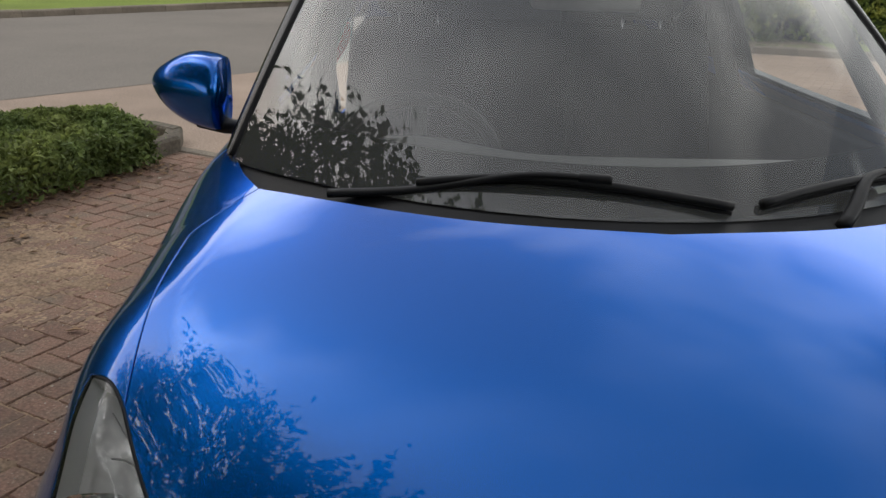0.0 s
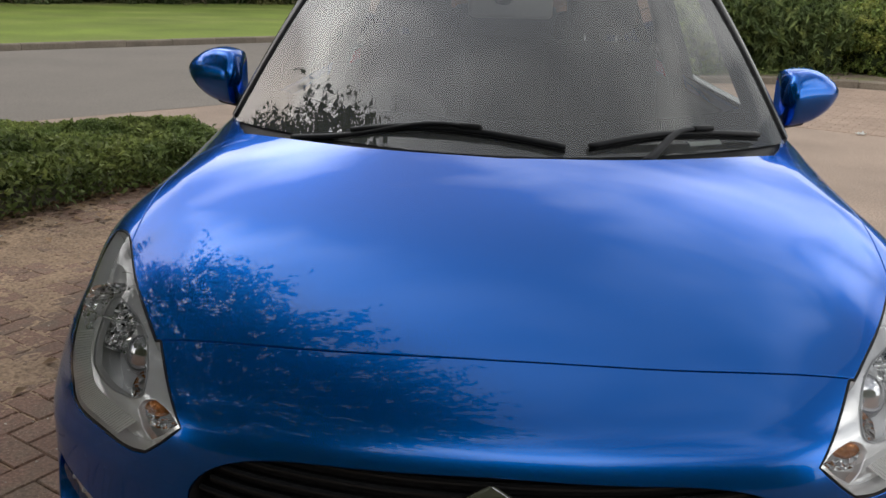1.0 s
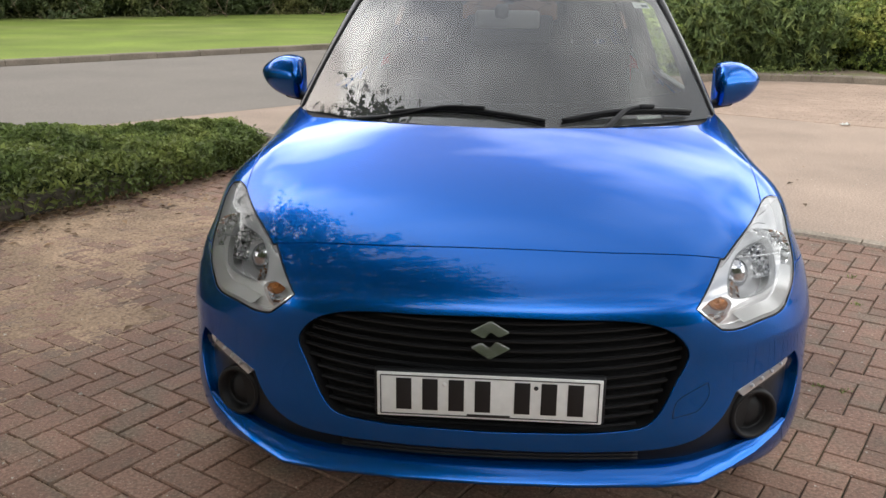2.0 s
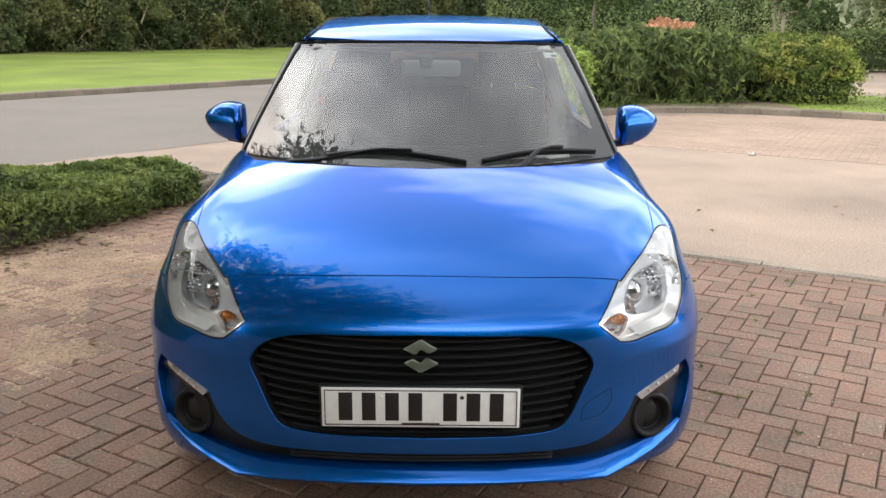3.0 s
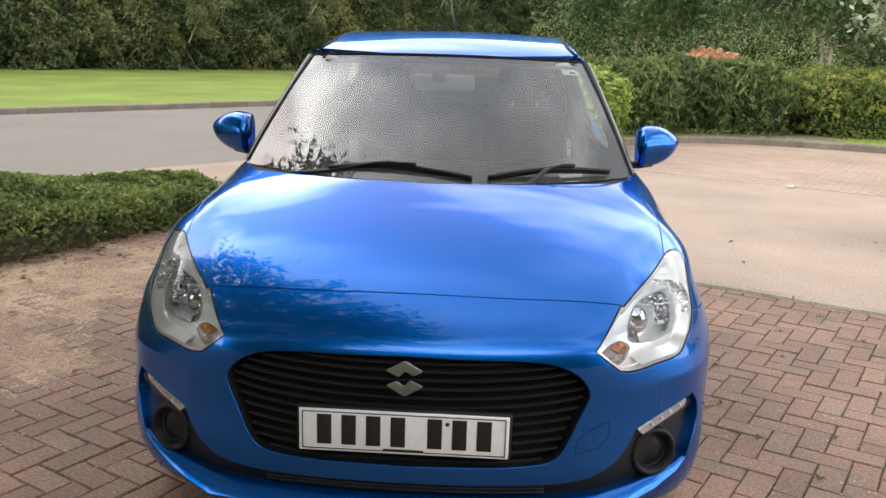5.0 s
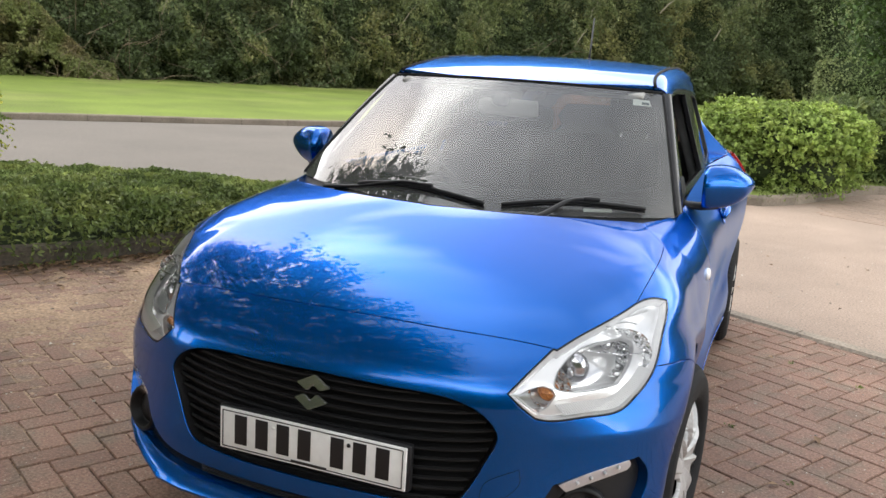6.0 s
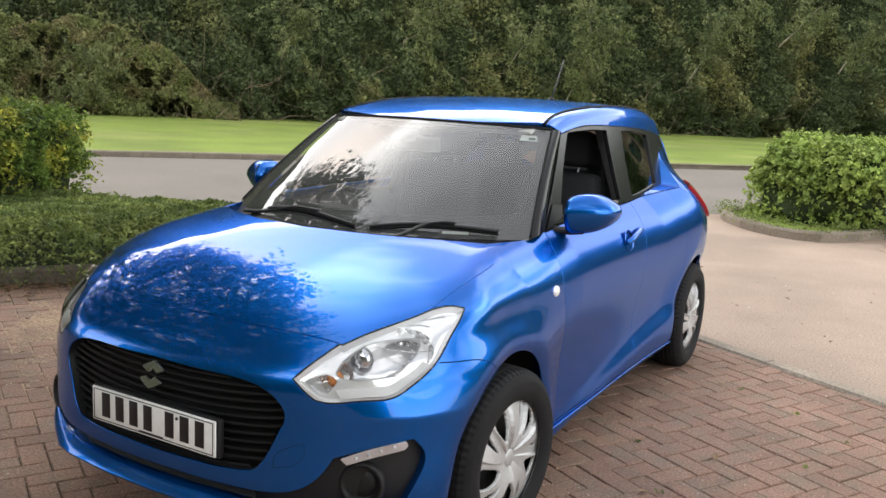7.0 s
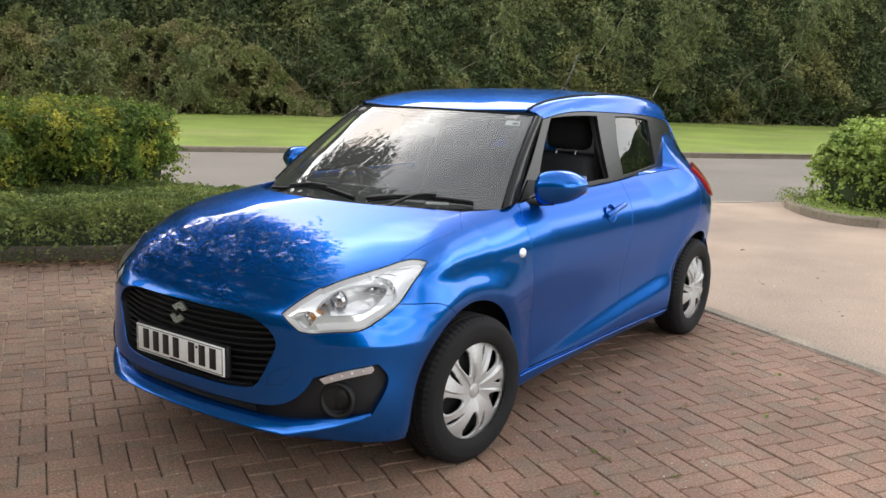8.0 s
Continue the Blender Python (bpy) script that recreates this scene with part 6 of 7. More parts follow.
def build_bed():
    """Low ground cover in the bed beside the car: one carpet of stuff."""
    rng = np.random.default_rng(5)
    line = curve(BED_LINE, 0.1)
    n = 220000
    t = rng.random(n)
    i = (t * (len(line) - 1)).astype(int)
    inner = np.array((-0.80, 0.60))
    w = rng.random(n) ** 0.8
    # the bed narrows to its tip
    frac = i / (len(line) - 1)
    wide = 4.2 * np.clip((1 - frac) * 2.2, 0.13, 1)
    p2 = line[i] + inner * (w * wide - 0.09)[:, None] + rng.normal(size=(n, 2)) * 0.03
    edge = np.clip(w * wide / 0.45, 0, 1)
    h = (0.12 + 0.20 * edge ** 0.6) * np.clip((1 - frac) * 5, 0.7, 1) * (1 - 0.40 * np.clip((w * wide - 0.9) / 1.2, 0, 1))
    p3 = np.concatenate([p2, np.zeros((n, 1))], 1)
    lum = 1 + 0.20 * lumpy(p3, 4.0, 3) + 0.12 * lumpy(p3, 14.0, 4)
    z = 0.08 + h * lum * (1 - 0.45 * rng.random(n) ** 2)
    hang = rng.random(n) < 0.35
    z = np.where(hang & (w * wide < 0.30), 0.03 + z * rng.random(n), z)
    # trailing clumps hang over the kerb here and there
    trail = np.clip(0.25 + 1.3 * lumpy(p3, 3.2, 9) + 0.5 * lumpy(p3, 9.0, 10), 0, 1) * (hang & (w * wide < 0.30))
    p3[:, :2] -= inner * (0.15 * trail)[:, None]
    d = (p2 @ ACROSS) < NEAR - 0.15
    p3[:, 2] = z
    p3 = p3[d]
    size = rng.uniform(0.011, 0.027, len(p3))
    me = leaf_mesh("ground_cover", p3, size, LEAF_BED, 6, np.array((0.15, -0.2, 0.55)), 1.0, 2.3)
    tagged(part("ground_cover", me, LEAF_BED, None), "dense low evergreen ground cover in the planting bed", "ground cover", kind="stuff")
    # dark sheet under it: shade between the leaves put into colour
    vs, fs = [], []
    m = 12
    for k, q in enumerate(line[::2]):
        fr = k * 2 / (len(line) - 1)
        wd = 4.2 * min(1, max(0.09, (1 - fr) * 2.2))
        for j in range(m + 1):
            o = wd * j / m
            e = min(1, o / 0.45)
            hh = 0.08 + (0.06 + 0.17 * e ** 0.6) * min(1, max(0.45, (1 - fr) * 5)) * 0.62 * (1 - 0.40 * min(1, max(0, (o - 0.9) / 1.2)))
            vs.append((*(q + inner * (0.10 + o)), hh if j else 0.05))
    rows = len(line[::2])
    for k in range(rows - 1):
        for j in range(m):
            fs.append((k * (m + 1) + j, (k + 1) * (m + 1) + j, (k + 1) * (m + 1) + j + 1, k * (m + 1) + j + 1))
    tagged(part("ground_cover_stems", (vs, fs), LEAF_SHADE, None), "dark sheet that puts shade under the ground cover", "ground cover", kind="stuff")


def build_wood(foot, place, s0, s1, n, seed, tall=7.6, mat=None):
    """The wood behind the grass, and others: layers of leaves over a painted-shade sheet; nobody could count them."""
    rng = np.random.default_rng(seed)
    s = rng.uniform(s0, s1, n)
    u = rng.random(n)
    z = 0.1 + (tall + 1.9) * u ** 1.6
    p = np.stack([s, np.zeros(n), z], 1)
    bulge = 1.7 * lumpy(p * (1, 1, 0.9), 0.55, 12) + 0.8 * lumpy(p, 1.7, 13) + 0.35 * lumpy(p, 4.5, 16)
    lean = 0.35 * np.maximum(0, z - 2.5) ** 1.0 - 0.8 * np.exp(-((z - 1.6) / 1.3) ** 2)
    top = tall + 1.6 * lumpy(np.stack([s, s * 0, s * 0], 1), 0.45, 14)
    d = foot + 1.2 + lean + bulge + 1.5 * rng.random(n) ** 2
    ok = (z < top) & ((z > 0.5) | (rng.random(n) < 0.5))
    q = np.array([place(a, b) for a, b in zip(s[ok], d[ok])])
    p3 = np.concatenate([q, z[ok][:, None]], 1)
    size = rng.uniform(0.05, 0.125, len(p3)) * (1 + 0.16 * np.maximum(0, p3[:, 2] - 6.5))
    away = np.array(place(0, 0)) - np.array(place(0, 1))
    face = np.array((0.6 * away[0], 0.6 * away[1], 0.45))
    me = leaf_mesh("wood_leaves", p3, size, mat or LEAF_WOOD, 15, face, 0.95, 1.7)
    tagged(part("woodland", me, mat or LEAF_WOOD, None), "dense green hedgerow and woodland edge, beyond the grass and unseen behind the camera", "woodland", kind="stuff")
    # dark sheet behind the leaves: the wood's inner shade put into colour
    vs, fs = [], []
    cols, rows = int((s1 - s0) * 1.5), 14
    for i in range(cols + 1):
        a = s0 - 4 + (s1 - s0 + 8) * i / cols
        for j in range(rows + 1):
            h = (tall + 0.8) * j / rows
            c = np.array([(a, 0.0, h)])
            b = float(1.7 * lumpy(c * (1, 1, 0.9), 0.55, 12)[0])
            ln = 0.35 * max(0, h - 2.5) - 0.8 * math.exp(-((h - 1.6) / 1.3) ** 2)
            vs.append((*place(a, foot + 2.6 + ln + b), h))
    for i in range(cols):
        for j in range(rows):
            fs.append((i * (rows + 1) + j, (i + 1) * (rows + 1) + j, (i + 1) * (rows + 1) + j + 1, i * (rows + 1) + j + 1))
    tagged(part("woodland_depth", (vs, fs), LEAF_SHADE, None), "dark sheet that puts shade behind the woodland leaves", "woodland", kind="stuff")


def tree(name, at, height, trunk_r, crown_r, crown_base, leaf, count, mat, label, seed, limbs=9, lean=0.0, group="", bark=None):
    """A tapered trunk, limbs that fork, and a crown of leaf clumps with gaps."""
    rng = np.random.default_rng(seed)
    t = thing(name, (at[0], at[1], 0), label, "tree", group)
    top = Vector((at[0] + lean, at[1], height * 0.86))
    line = [Vector((at[0], at[1], 0)).lerp(top, k / 8) + Vector(rng.normal(size=3)) * 0.05 * (k > 0) for k in range(9)]
    part("trunk", tube(line, [trunk_r * (1.25 if k == 0 else 1 - 0.10 * k) for k in range(9)], 10), bark or BARK, t)
    tips = []
    for k in range(limbs):
        a = 2 * math.pi * (k * 0.382) + rng.uniform(-0.3, 0.3)
        f = (k + 0.5) / limbs
        start = line[0].lerp(top, (crown_base / height) * 0.9 + (1 - crown_base / height) * 0.85 * f)
        reach = crown_r * (1.05 - 0.55 * f) * rng.uniform(0.75, 1.1)
        end = start + Vector((math.cos(a) * reach, math.sin(a) * reach, reach * rng.uniform(0.25, 0.7)))
        mid = start.lerp(end, 0.5) + Vector((0, 0, -0.08 * reach))
        part("limb", tube([start, mid, end], [trunk_r * 0.42 * (1 - 0.5 * f), trunk_r * 0.25, trunk_r * 0.08], 7), bark or BARK, t)
        tips += [mid.lerp(end, w) for w in (0.35, 0.75, 1.0)]
    tips.append(top)
    ps = []
    for tip in tips:
        for _ in range(4):
            c = np.array(tip) + rng.normal(size=3) * crown_r * 0.22
            m = max(20, count // (len(tips) * 4))
            ps.append(c + rng.normal(size=(m, 3)) * np.array((1, 1, 0.75)) * crown_r * 0.145)
    p = np.concatenate(ps)
    p = p[p[:, 2] > crown_base * 0.75]
    part("crown", leaf_mesh("crown", p, leaf * rng.uniform(0.6, 1.2, len(p)), mat, seed, None, 1.0, 1.9, droop=0.2), mat, t)
    return t


def spreading_tree(name, at, reach, low, high, mat, label, seed):
    """A broad tree: trunk, long limbs, and a wide crown of leafy sprays with an uneven rim."""
    rng = np.random.default_rng(seed)
    t = thing(name, (at[0], at[1], 0), label, "tree")
    part("trunk", tube([(at[0], at[1], 0), (at[0] + 0.05, at[1], 1.2), (at[0] - 0.04, at[1] + 0.05, 2.6), (at[0], at[1], 4.4), (at[0] + 0.1, at[1], high * 0.9)], [0.24, 0.19, 0.17, 0.13, 0.04], 12), BARK, t)
    for k in range(16):
        a = k * 2.4
        z0 = 2.4 + 2.4 * k / 16
        r = reach * rng.uniform(0.65, 0.92)
        tip = (at[0] + r * math.cos(a), at[1] + r * math.sin(a), low + 0.4 + 1.3 * k / 16)
        mid = (at[0] + 0.5 * r * math.cos(a + 0.1), at[1] + 0.5 * r * math.sin(a + 0.1), 0.5 * (z0 + tip[2]) + 0.35)
        part("limb", tube([(at[0], at[1], z0), mid, tip], [0.085, 0.05, 0.015], 7), BARK, t)
    n, per = 5200, 36
    ang, rad = rng.uniform(0, 2 * math.pi, n), np.sqrt(rng.random(n))
    ring = np.stack([np.cos(ang), np.sin(ang), ang * 0], 1)
    rim = reach * (1 + 0.10 * lumpy(ring, 3.0, seed) + 0.06 * lumpy(ring, 9.0, seed + 1))
    r = rim * rad
    z = low + 0.25 * rng.normal(size=n) + (high - low) * rng.random(n) ** 1.5 * (1 - 0.75 * rad ** 2)
    start = np.stack([at[0] + r * np.cos(ang), at[1] + r * np.sin(ang), z], 1)
    way = np.stack([np.cos(ang), np.sin(ang), rng.uniform(-0.4, 0.35, n)], 1) * 0.6 + rng.normal(size=(n, 3)) * 0.45
    way /= np.linalg.norm(way, axis=1)[:, None]
    along = rng.random((n, per, 1)) * rng.uniform(0.35, 0.75, (n, 1, 1))
    p = start[:, None] + way[:, None] * along + rng.normal(size=(n, per, 3)) * 0.045 * (0.5 + along)
    p = p.reshape(-1, 3)
    part("crown", leaf_mesh("crown", p, rng.uniform(0.035, 0.062, len(p)), mat, seed, None, 1.0, 2.0, droop=0.2), mat, t)
    return t


build_bed()
build_wood(WOOD, off_road, -48, 52, 620000, 11, 15.0)


def build_scrub():
    """Paler scrub before the wood, with bare stems; and trunks and twigs all along the wood's edge."""
    rng = np.random.default_rng(141)
    n = 120000
    s = rng.uniform(-26, 3.5, n)
    lump = lumpy(np.stack([s, s * 0, s * 0], 1), 0.9, 142)
    top = (2.9 + 0.9 * lump) * np.clip((3.5 - s) / 3.0, 0.2, 1)
    z = 0.1 + top * rng.random(n) ** 0.8
    p = np.stack([s, np.zeros(n), z], 1)
    d = WOOD - 0.2 + 0.7 * lumpy(p, 1.1, 143) + 0.25 * z + 0.9 * rng.random(n) ** 2
    keep = lumpy(p, 3.4, 144) > -0.30
    q = np.array([off_road(a, b) for a, b in zip(s[keep], d[keep])])
    p3 = np.concatenate([q, z[keep][:, None]], 1)
    me = leaf_mesh("scrub", p3, rng.uniform(0.035, 0.09, len(p3)), LEAF_SCRUB, 145, np.array((0.4, -0.35, 0.5)), 0.95, 1.8)
    tagged(part("scrub", me, LEAF_SCRUB, None), "pale olive and brown scrub before the wood", "scrub", kind="stuff")
    vs, fs = [], []
    for k in range(420):
        a = rng.uniform(-24, 4) if k % 5 else rng.uniform(4, 30)
        b = WOOD + rng.uniform(-0.6, 0.9)
        z0 = rng.uniform(0.0, 2.6) if k % 3 else 0.0
        length, r = rng.uniform(0.6, 2.0), rng.uniform(0.005, 0.015)
        way = rng.normal(size=3) * np.array((0.8, 0.35, 0.5)) + np.array((0, -0.15, 0.45))
        way /= np.linalg.norm(way)
        bend = rng.normal(size=3) * 0.14 * length
        line = []
        for w in (0, 0.5, 1):
            q = np.array((a, b, z0)) + way * length * w + bend * w * (1 - w) * 2
            line.append((*off_road(q[0], q[1]), max(0.02, q[2])))
        tv, tf = tube(line, [r, r * 0.7, r * 0.35], 4)
        o = len(vs)
        vs += [tuple(v) for v in tv]
        fs += [tuple(o + i for i in f) for f in tf]
    tagged(part("bare_twigs", (vs, fs), TWIG, None), "bare brown twigs and stems along the wood", "twigs", kind="stuff")


build_scrub()


def build_hanging_limbs():
    """Pale crooked limbs that lean out of the wood, and light sprays hanging from them."""
    rng = np.random.default_rng(171)
    vs, fs, tips = [], [], []
    for s0, z0, s1, z1, r in ((16.6, 1.2, 17.6, 3.4, 0.035), (17.6, 3.2, 17.3, 5.4, 0.025), (17.5, 3.0, 18.9, 4.6, 0.022), (14.0, 2.6, 15.0, 4.4, 0.03), (22.4, 2.4, 23.6, 5.0, 0.032), (23.6, 4.8, 25.4, 5.6, 0.022),
                              (27.0, 4.2, 28.6, 6.0, 0.035), (9.6, 3.0, 10.6, 4.8, 0.03), (5.0, 2.4, 5.8, 4.6, 0.03), (-5.6, 0.3, -4.6, 2.3, 0.02), (-2.4, 0.2, -1.4, 2.0, 0.02), (30.5, 3.2, 31.6, 5.2, 0.04)):
        line = []
        for w in np.linspace(0, 1, 6):
            q = np.array((s0 + (s1 - s0) * w, WOOD - 0.45 - 0.35 * w, z0 + (z1 - z0) * w)) + rng.normal(size=3) * np.array((0.10, 0.05, 0.08)) * (0 < w < 1)
            line.append((*off_road(q[0], q[1]), q[2]))
            if w > 0.3:
                tips.append(q)
        tv, tf = tube(line, [r * (1 - 0.7 * k / 5) for k in range(6)], 6)
        o = len(vs)
        vs += [tuple(v) for v in tv]
        fs += [tuple(o + i for i in f) for f in tf]
    tagged(part("hanging_limbs", (vs, fs), BARK_PALE, None), "pale crooked limbs leaning out of the wood", "branches", kind="stuff")
    ps = []
    for q in tips:
        for _ in range(11):
            start = q + rng.normal(size=3) * np.array((0.42, 0.15, 0.32))
            way = np.array((rng.normal() * 0.5, -0.2, rng.uniform(-0.9, 0.25)))
            way /= np.linalg.norm(way)
            m = 42
            t = rng.random((m, 1)) * rng.uniform(0.35, 0.9)
            p = start + way * t + rng.normal(size=(m, 3)) * 0.06
            p[:, 2] -= 0.35 * t[:, 0] ** 2
            ps.append(p)
    p = np.concatenate(ps)
    p = p[p[:, 2] > 0.3]
    xy = np.array([off_road(a, b) for a, b in p[:, :2]])
    me = leaf_mesh("hanging_sprays", np.concatenate([xy, p[:, 2:]], 1), rng.uniform(0.03, 0.07, len(p)), LEAF_SPRAY, 172, np.array((0.4, -0.35, 0.5)), 1.0, 2.6, droop=0.3)
    tagged(part("hanging_sprays", me, LEAF_SPRAY, None), "light green leafy sprays hanging before the wood", "foliage", kind="stuff")


build_hanging_limbs()
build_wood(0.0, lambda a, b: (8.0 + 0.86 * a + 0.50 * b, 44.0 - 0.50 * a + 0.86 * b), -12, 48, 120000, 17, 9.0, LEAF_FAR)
# unseen wood behind the camera, added for dark bumper reflections and less sky light
build_wood(0.0, lambda a, b: (a, -12.5 + 0.10 * a - b), -24, 16, 130000, 19, 8.0)
bush("hedge", [((-7.02, 3.92, 0.46), (1.04, 0.88, 0.68)), ((-8.3, 2.75, 0.50), (1.3, 1.0, 0.70)), ((-7.1, 2.35, 0.33), (0.85, 0.75, 0.52)), ((-10.0, 1.5, 0.52), (1.4, 1.1, 0.74))], 0.027, LEAF_HEDGE, "clipped yellow-green evergreen hedge in the planting bed", "hedge", 21, 1.5, spray=0.22, lump=0.12, power=4.5)
bush("island_bush", [((0.95, 10.75, 0.56), (1.12, 0.95, 0.64))], 0.038, LEAF_BUSH, "round light-green bush on the shrub bed's tip", "bush", 31, 2.2, spray=0.16)
bush("laurel_hedge", [((2.25, 13.1, 0.54), (0.95, 0.8, 0.68)), ((3.35, 13.8, 0.57), (0.95, 0.75, 0.70)), ((4.45, 13.8, 0.57), (0.92, 0.75, 0.69))], 0.040, LEAF_LAUREL, "dark glossy laurel hedge on the shrub bed", "hedge", 41, 1.8, spray=0.22, long=3.4, droop=0.5, power=3.6)
bush("conifer_bush", [((6.35, 13.95, 0.53), (1.02, 0.80, 0.64))], 0.032, LEAF_CONIFER, "low spreading yellow-green evergreen bush", "bush", 51, 1.8, spray=0.24)
bush("red_tipped_shrub", [((4.35, 15.6, 0.84), (0.62, 0.50, 0.58))], 0.035, LEAF_PINK, "photinia shrub with salmon-pink leaf tips", "bush", 61, 1.3, spray=0.15)
bush("far_hedge", [((13.4, 25.4, 0.6), (2.4, 0.8, 0.66)), ((17.6, 25.0, 0.6), (2.4, 0.8, 0.66))], 0.07, LEAF_LAUREL, "clipped hedge across the far tarmac", "hedge", 71)
tree("young_tree", (8.25, 14.2), 4.4, 0.05, 1.35, 1.75, 0.10, 5200, LEAF_GREY, "young tree with pale grey-green leaves", 81, bark=BARK_PALE)
tree("verge_tree", (5.4, 30.0), 7.5, 0.10, 2.4, 2.2, 0.12, 11000, LEAF_TREE, "small dark-leaved tree on the mown verge", 82, group="trees on the verge", bark=BARK_PALE)
tree("verge_tree", (9.3, 23.2), 6.0, 0.07, 1.9, 1.9, 0.10, 9000, LEAF_TREE, "small dark-leaved tree on the mown verge", 83, group="trees on the verge", bark=BARK_PALE)
spreading_tree("overhanging_tree", (-5.3, -1.9), 5.0, 3.7, 7.2, LEAF_TREE, "large leafy tree spreading over the planting bed and bay", 84)


# ---- litter on the ground ----
def build_litter():
    rng = np.random.default_rng(201)
    n = 5200
    p = np.stack([rng.uniform(-4.5, 5.5, n), rng.uniform(-1.5, 6.5, n), np.full(n, 0.004)], 1)
    clear = ~((np.abs(p[:, 0]) < 0.8) & (p[:, 1] > 0) & (p[:, 1] < 3.7)) & ~within(p[:, :2], np.concatenate([curve(BED_LINE, 0.1), [(-30, 5), (-30, -8)]]))
    p = p[clear]
    scatter("grit", LITTER, "pale grit and seeds scattered on the paving", "grit", p, rng.uniform(0.004, 0.011, len(p)) * (1 + (rng.random(len(p)) < 0.04)), 202, 1.2, 0.3)
    line = curve(BED_LINE, 0.02)
    m = 2400
    i = rng.integers(0, len(line), m)
    q = line[i] + np.array((0.8, -0.6)) * np.abs(rng.normal(size=(m, 1))) * np.where(rng.random((m, 1)) < 0.75, 0.12, 0.34)
    m = 160
    far = np.stack([rng.uniform(-4, 5, m), rng.uniform(-1, 6.5, m)], 1)
    far = far[~((np.abs(far[:, 0]) < 0.85) & (far[:, 1] > -0.1) & (far[:, 1] < 3.8))]
    q = np.concatenate([q, far])
    q = q[~within(q, np.concatenate([line, [(-30, 5), (-30, -8)]]))]
    scatter("dead_leaves", DEAD_LEAF, "dry brown leaves blown against the kerb", "leaves", np.concatenate([q, np.full((len(q), 1), 0.008)], 1), rng.uniform(0.010, 0.034, len(q)), 203, 2.0, 0.25)
    # tufts of moss and weed in the joints and along the kerbs
    spots = []
    for k in range(90):
        c = (rng.uniform(0.9, 3.6), rng.uniform(-0.9, 3.4)) if k % 2 else line[rng.integers(0, len(line))] + np.array((0.07, -0.05))
        spots.append(np.concatenate([np.array(c) + rng.normal(size=(14, 2)) * 0.010, rng.uniform(0.001, 0.009, (14, 1))], 1))
    edge = curve([ISLAND_LINE[i] for i in range(2, 12)], 0.05)
    for c in edge:
        spots.append(np.concatenate([c + rng.normal(size=(16, 2)) * 0.07 + np.array((0.0, 0.12)), rng.uniform(0.06, 0.22, (16, 1))], 1))
    # rough grass on the shrub bed
    m = 9000
    g = np.stack([rng.uniform(-0.4, 9.5, m), rng.uniform(9.1, 16.0, m), rng.uniform(0.085, 0.16, m)], 1)
    rim = np.array(ISLAND_LINE[2:] + [(14, 9.5), (8.7, 14.9), (6.5, 16.6), off_road(19, NEAR - 0.2), off_road(12, NEAR - 0.1)])
    g = g[within(g[:, :2], rim)]
    g = g[~((g[:, 0] > 2.7) & (g[:, 0] < 5.9) & (g[:, 1] > 11.9))]
    spots.append(g)
    q = np.concatenate(spots)
    me = leaf_mesh("weeds", q, rng.uniform(0.004, 0.008, len(q)) * np.where(q[:, 1] > 7, 2.4, 1.0), LEAF_BED, 204, np.array((0, 0, 0.4)), 1.0, 2.6)
    tagged(part("weeds", me, LEAF_BED, None), "small tufts of moss and grass along joints and kerbs", "weeds", kind="stuff")


def crumpled(name, at, size, label, category, seed):
    """A crumpled scrap of paper."""
    rng = np.random.default_rng(seed)
    bm = bmesh.new()
    bmesh.ops.create_grid(bm, x_segments=6, y_segments=5, size=0.5)
    for v in bm.verts:
        v.co = Vector((v.co.x * size, v.co.y * size * 0.8, 0.012 + abs(float(rng.normal())) * size * 0.12)) + Vector(at)
    ob = part(name, bm, PAPER, None)
    return tagged(ob, label, category)


build_litter()
crumpled("paper_scrap", (3.53, 7.74, 0.0), 0.10, "crumpled white paper scrap on the apron", "litter", 211)
crumpled("paper_scrap", (-4.05, 2.61, 0.33), 0.085, "crumpled white scrap caught in ground cover", "litter", 212)

stake = thing("tree_stake", (9.52, 23.2, 0), "slim grey post beside the young verge tree", "post")
part("post", tube([(9.52, 23.2, 0), (9.52, 23.2, 0.8), (9.53, 23.2, 1.62)], [0.055, 0.05, 0.05], 8), KERB_SANDY, stake)
part("cap", lathe([(0.055, 0.0), (0.055, 0.02), (0.0, 0.035)], 12, "z", (9.53, 23.2, 1.62)), KERB_SANDY, stake)
flat("road_marking", [(-1.40, 9.93), (-1.34, 9.88), (-0.84, 10.35), (-0.92, 10.41)], 0.008, LITTER, "worn white paint line at the road's edge")


# ---- block paving: herringbone of 200 x 100 mm blocks ----
def brick_mesh(lx, ly, name):
    """One block with worn, rounded upper edges; its top at z = 0."""
    x, y, c = lx / 2 - 0.0024, ly / 2 - 0.0024, 0.0038
    vs = [(sx * x, sy * y, -0.05) for sx, sy in ((-1, -1), (1, -1), (1, 1), (-1, 1))]
    vs += [(sx * x, sy * y, -0.0045) for sx, sy in ((-1, -1), (1, -1), (1, 1), (-1, 1))]
    vs += [(sx * (x - c), sy * (y - c), 0.0) for sx, sy in ((-1, -1), (1, -1), (1, 1), (-1, 1))]
    fs = [(8, 9, 10, 11)]
    for k in range(4):
        j = (k + 1) % 4
        fs += [(k, j, 4 + j, 4 + k), (4 + k, 4 + j, 8 + j, 8 + k)]
    return vs, fs


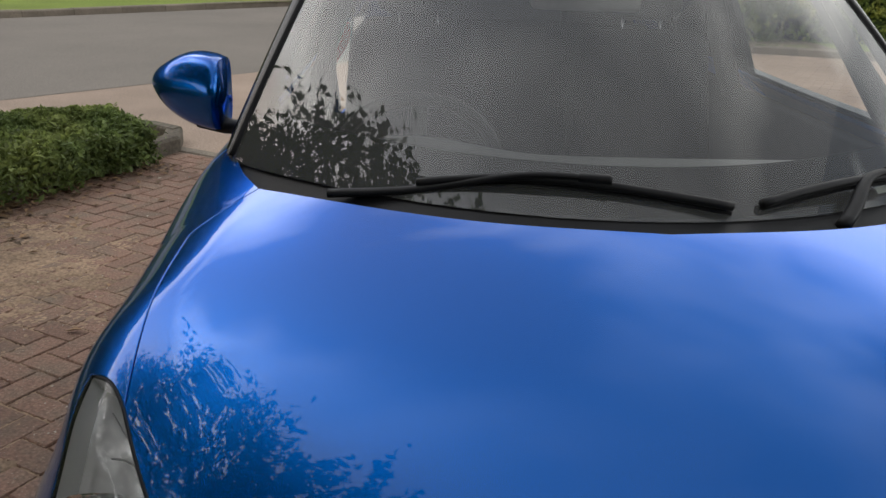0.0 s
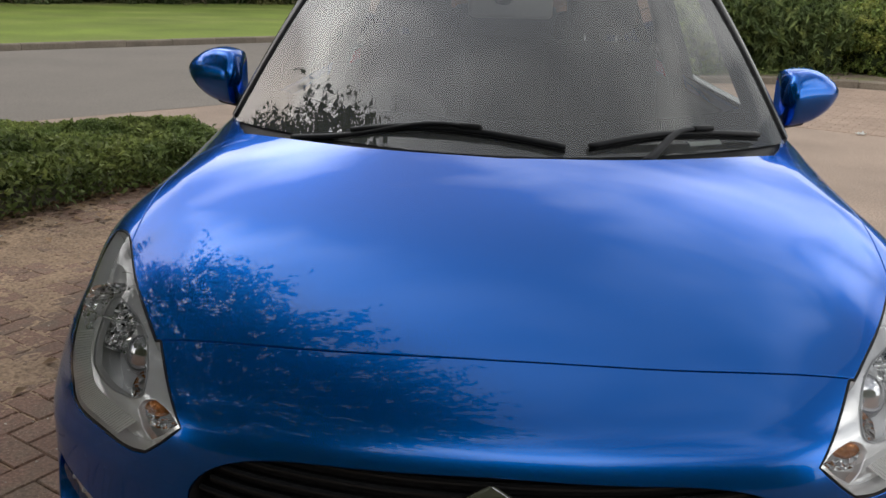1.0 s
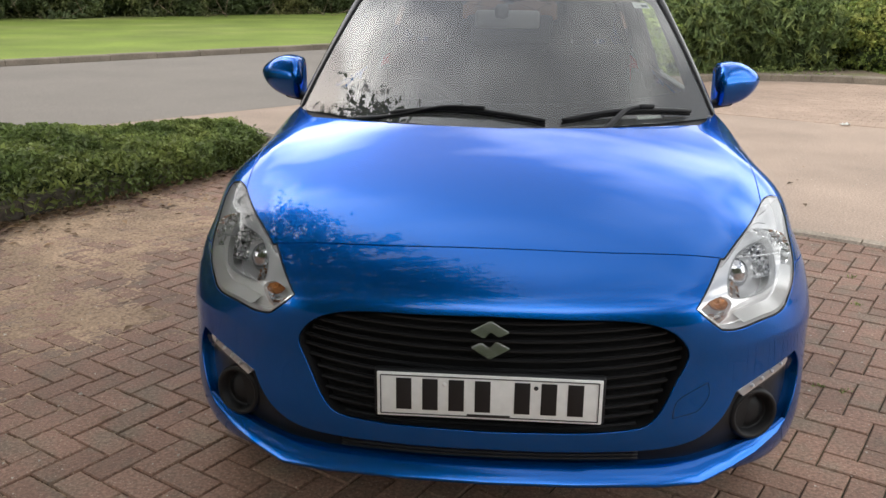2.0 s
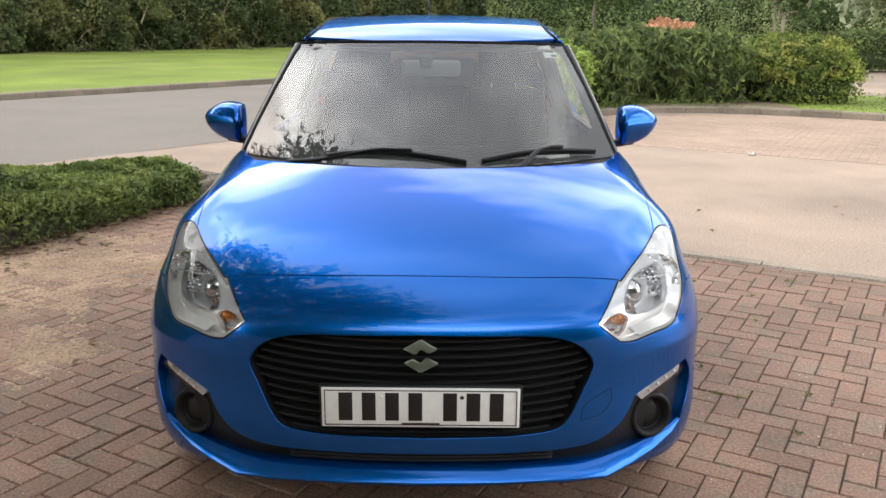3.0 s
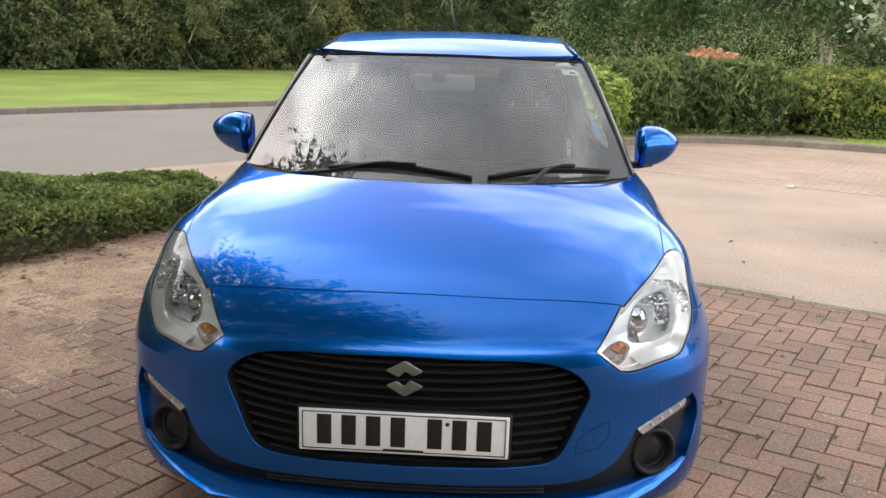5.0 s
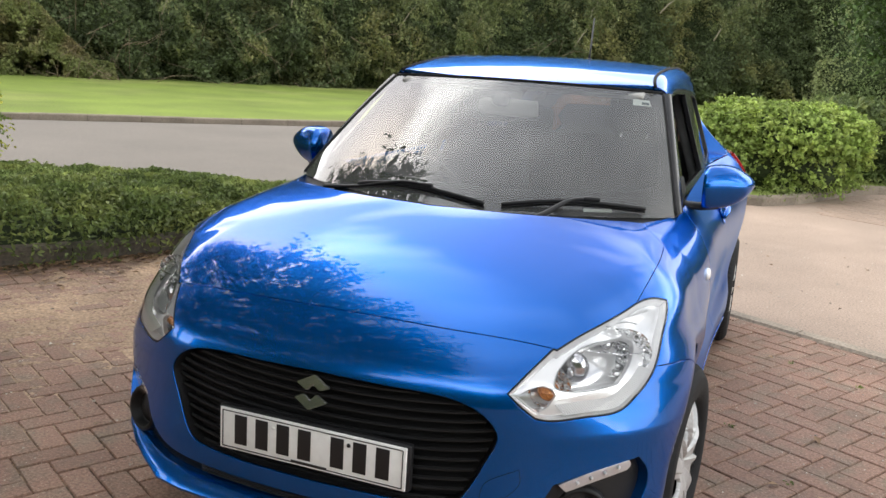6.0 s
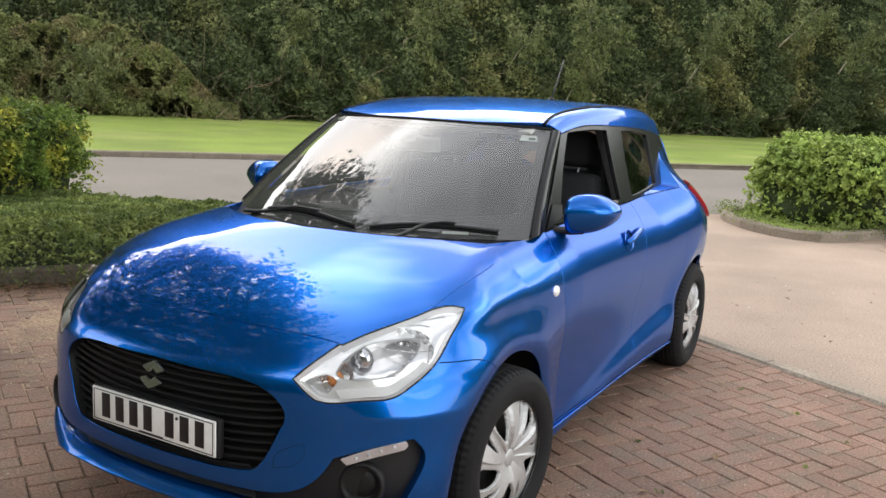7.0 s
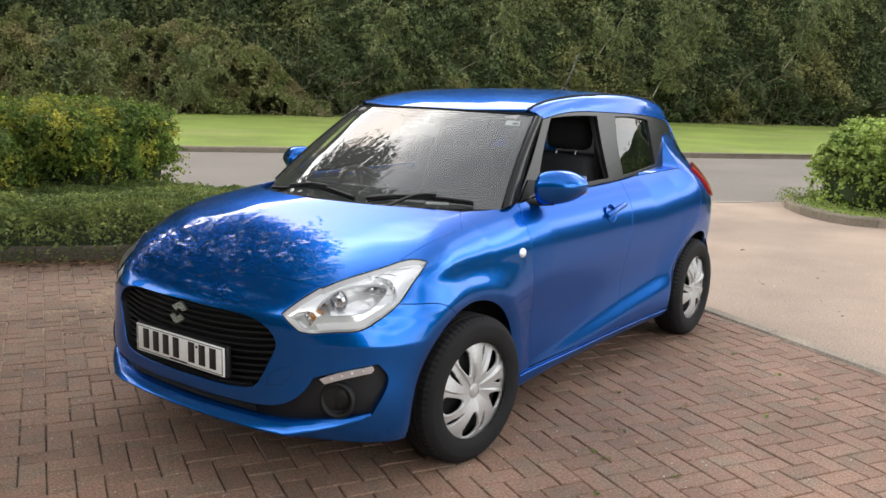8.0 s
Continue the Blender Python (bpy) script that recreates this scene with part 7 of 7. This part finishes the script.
def herringbone(n):
    """Places of blocks in brick units of 0.1 m: (x, y, lies along x)."""
    for i in range(-n, n):
        for j in range(-n, n):
            k = (i - j) % 4
            if k == 0:
                yield i + 1.0, j + 0.5, True
            elif k == 2:
                pass
            if (i - j) % 4 == 3:
                yield i + 0.5, j + 1.0, False


def build_paving():
    paving = tagged(new("pavement"), "worn red-brown block paving in herringbone bond", "paving", kind="structure")
    far = tagged(new("pavement_far"), "red-brown block paving beside the shrub bed", "paving", kind="structure")
    rng = random.Random(4)
    flat("paving_bed", [on_bay(-7, 0.0), on_bay(14, 0.0), on_bay(14, -16), on_bay(-7, -16)], -0.0100, SAND, "sandy mossy joints of the block paving")
    shapes = {True: mesh_of("brick", *brick_mesh(0.2, 0.1, "brick"), BRICK, smooth=False), False: mesh_of("brick", *brick_mesh(0.1, 0.2, "brick"), BRICK, smooth=False)}
    turn = math.atan2(BAY_DIR[1], BAY_DIR[0])
    rot = Matrix.Rotation(turn, 4, "Z")
    bed = curve(BED_LINE, 0.1)
    bed_poly = np.concatenate([bed, [(-30, 5), (-30, -8)]])
    vs, fs, picked = [], [], []
    spots = []
    for x, y, along in herringbone(135):
        X, Y = x * 0.1, y * 0.1 - 0.06
        p = BAY_A + BAY_DIR * X + BAY_N * Y
        if Y > 0.1 or p[1] < -7.5 or p[0] < -8 or p[0] > 8:
            continue
        spots.append((p[0], p[1], along))
    pts = np.array([s[:2] for s in spots])
    inside = within(pts, bed_poly)

    def lay(m, along):
        """One block into the joined mesh, cut off at the edging."""
        b = len(vs)
        for q in BV[along]:
            w = m @ Vector(q)
            over = (w.x - BAY_A[0]) * BAY_N[0] + (w.y - BAY_A[1]) * BAY_N[1] + 0.002
            vs.append((w.x - BAY_N[0] * over, w.y - BAY_N[1] * over, w.z) if over > 0 else tuple(w))
        fs.extend(tuple(b + i for i in f) for f in BF)

    for (x, y, along), hid in zip(spots, inside):
        if hid:
            continue
        z, tilt = rng.uniform(-0.003, 0.002), (rng.uniform(-0.009, 0.009), rng.uniform(-0.009, 0.009))
        m = Matrix.Translation((x, y, z)) @ rot @ Euler((tilt[0], tilt[1], rng.uniform(-0.012, 0.012))).to_matrix().to_4x4()
        if (1.05 < x < 2.35 and 0.55 < y < 2.7) or (-2.2 < x < -1.0 and 0.2 < y < 2.2):
            picked.append((m, along))
            continue
        lay(m, along)
    for m, along in picked[:300]:
        o = new("brick", shapes[along])
        o.parent = paving
        o.matrix_basis = m
    for m, along in picked[300:]:
        lay(m, along)
    o = part("bricks", mesh_of("bricks", vs, fs, BRICK_JOINED, smooth=False), BRICK_JOINED, paving)
    o["kind"] = "stuff"
    # the second bay, beyond the apron
    vs, fs = [], []
    for i in range(-4, 90):
        for j in range(0, 75):
            X, Y = i * 0.2 + (0.1 if j % 2 else 0), j * 0.1
            p = np.array((2.0, 8.75)) + BAY_DIR * X + BAY_N * Y
            edge = np.interp(p[0], [1.5, 2.3, 3.2, 5, 7, 10.5, 14], [9.9, 11.5, 12.1, 12.1, 11.15, 9.05, 7.0])
            if p[1] > edge or p[0] < 1.6:
                continue
            m = Matrix.Translation((p[0], p[1], 0.006 + rng.uniform(-0.001, 0.001))) @ rot
            b = len(vs)
            vs += [tuple(m @ Vector(q)) for q in BV[True]]
            fs += [tuple(b + i for i in f) for f in BF]
    o = part("bricks", mesh_of("bricks", vs, fs, BRICK_DUSTY, smooth=False), BRICK_DUSTY, far)
    o["kind"] = "stuff"


def build_drift():
    """Sand washed over the blocks: it fills joints and covers low blocks where it lies thick."""
    n, rng = 340, np.random.default_rng(94)
    xs, ys = np.linspace(-4.6, -0.75, n), np.linspace(-1.6, 4.6, int(n * 1.6))
    g = np.array([(x, y, 0.0) for y in ys for x in xs])
    near = np.exp(-(((g[:, 0] + 2.3) / 0.75) ** 2 + ((g[:, 1] - 2.9) / 1.1) ** 2))  + 0.7 * np.exp(-(((g[:, 0] + 2.0) / 0.7) ** 2 + ((g[:, 1] - 1.6) / 0.35) ** 2)) + 0.62 * np.exp(-(((g[:, 0] + 2.9) / 1.5) ** 2 + ((g[:, 1] - 0.6) / 2.4) ** 2))
    g[:, 2] = -0.0118 + 0.0158 * np.clip(near, 0, 1) + 0.0040 * lumpy(g, 2.6, 91) * np.clip(near * 3, 0, 1) + 0.0030 * lumpy(g, 11.0, 92) + 0.0026 * lumpy(g, 45.0, 93) + 0.0022 * rng.normal(size=len(g)) - 0.0015
    keep = ~within(g[:, :2], np.concatenate([curve(BED_LINE, 0.1), [(-30, 5), (-30, -8)]])) & ((g[:, :2] - BAY_A) @ BAY_N < -0.02)
    m, faces = len(xs), []
    for j in range(len(ys) - 1):
        for i in range(m - 1):
            f = (j * m + i, j * m + i + 1, (j + 1) * m + i + 1, (j + 1) * m + i)
            if all(keep[k] for k in f):
                faces.append(f)
    tagged(part("sand_drift", (g, faces), DRIFT, None), "pale sand washed over the block paving", "sand", kind="stuff")


BV = {True: brick_mesh(0.2, 0.1, "")[0], False: brick_mesh(0.1, 0.2, "")[0]}
BF = brick_mesh(0.2, 0.1, "")[1]
build_paving()
build_drift()
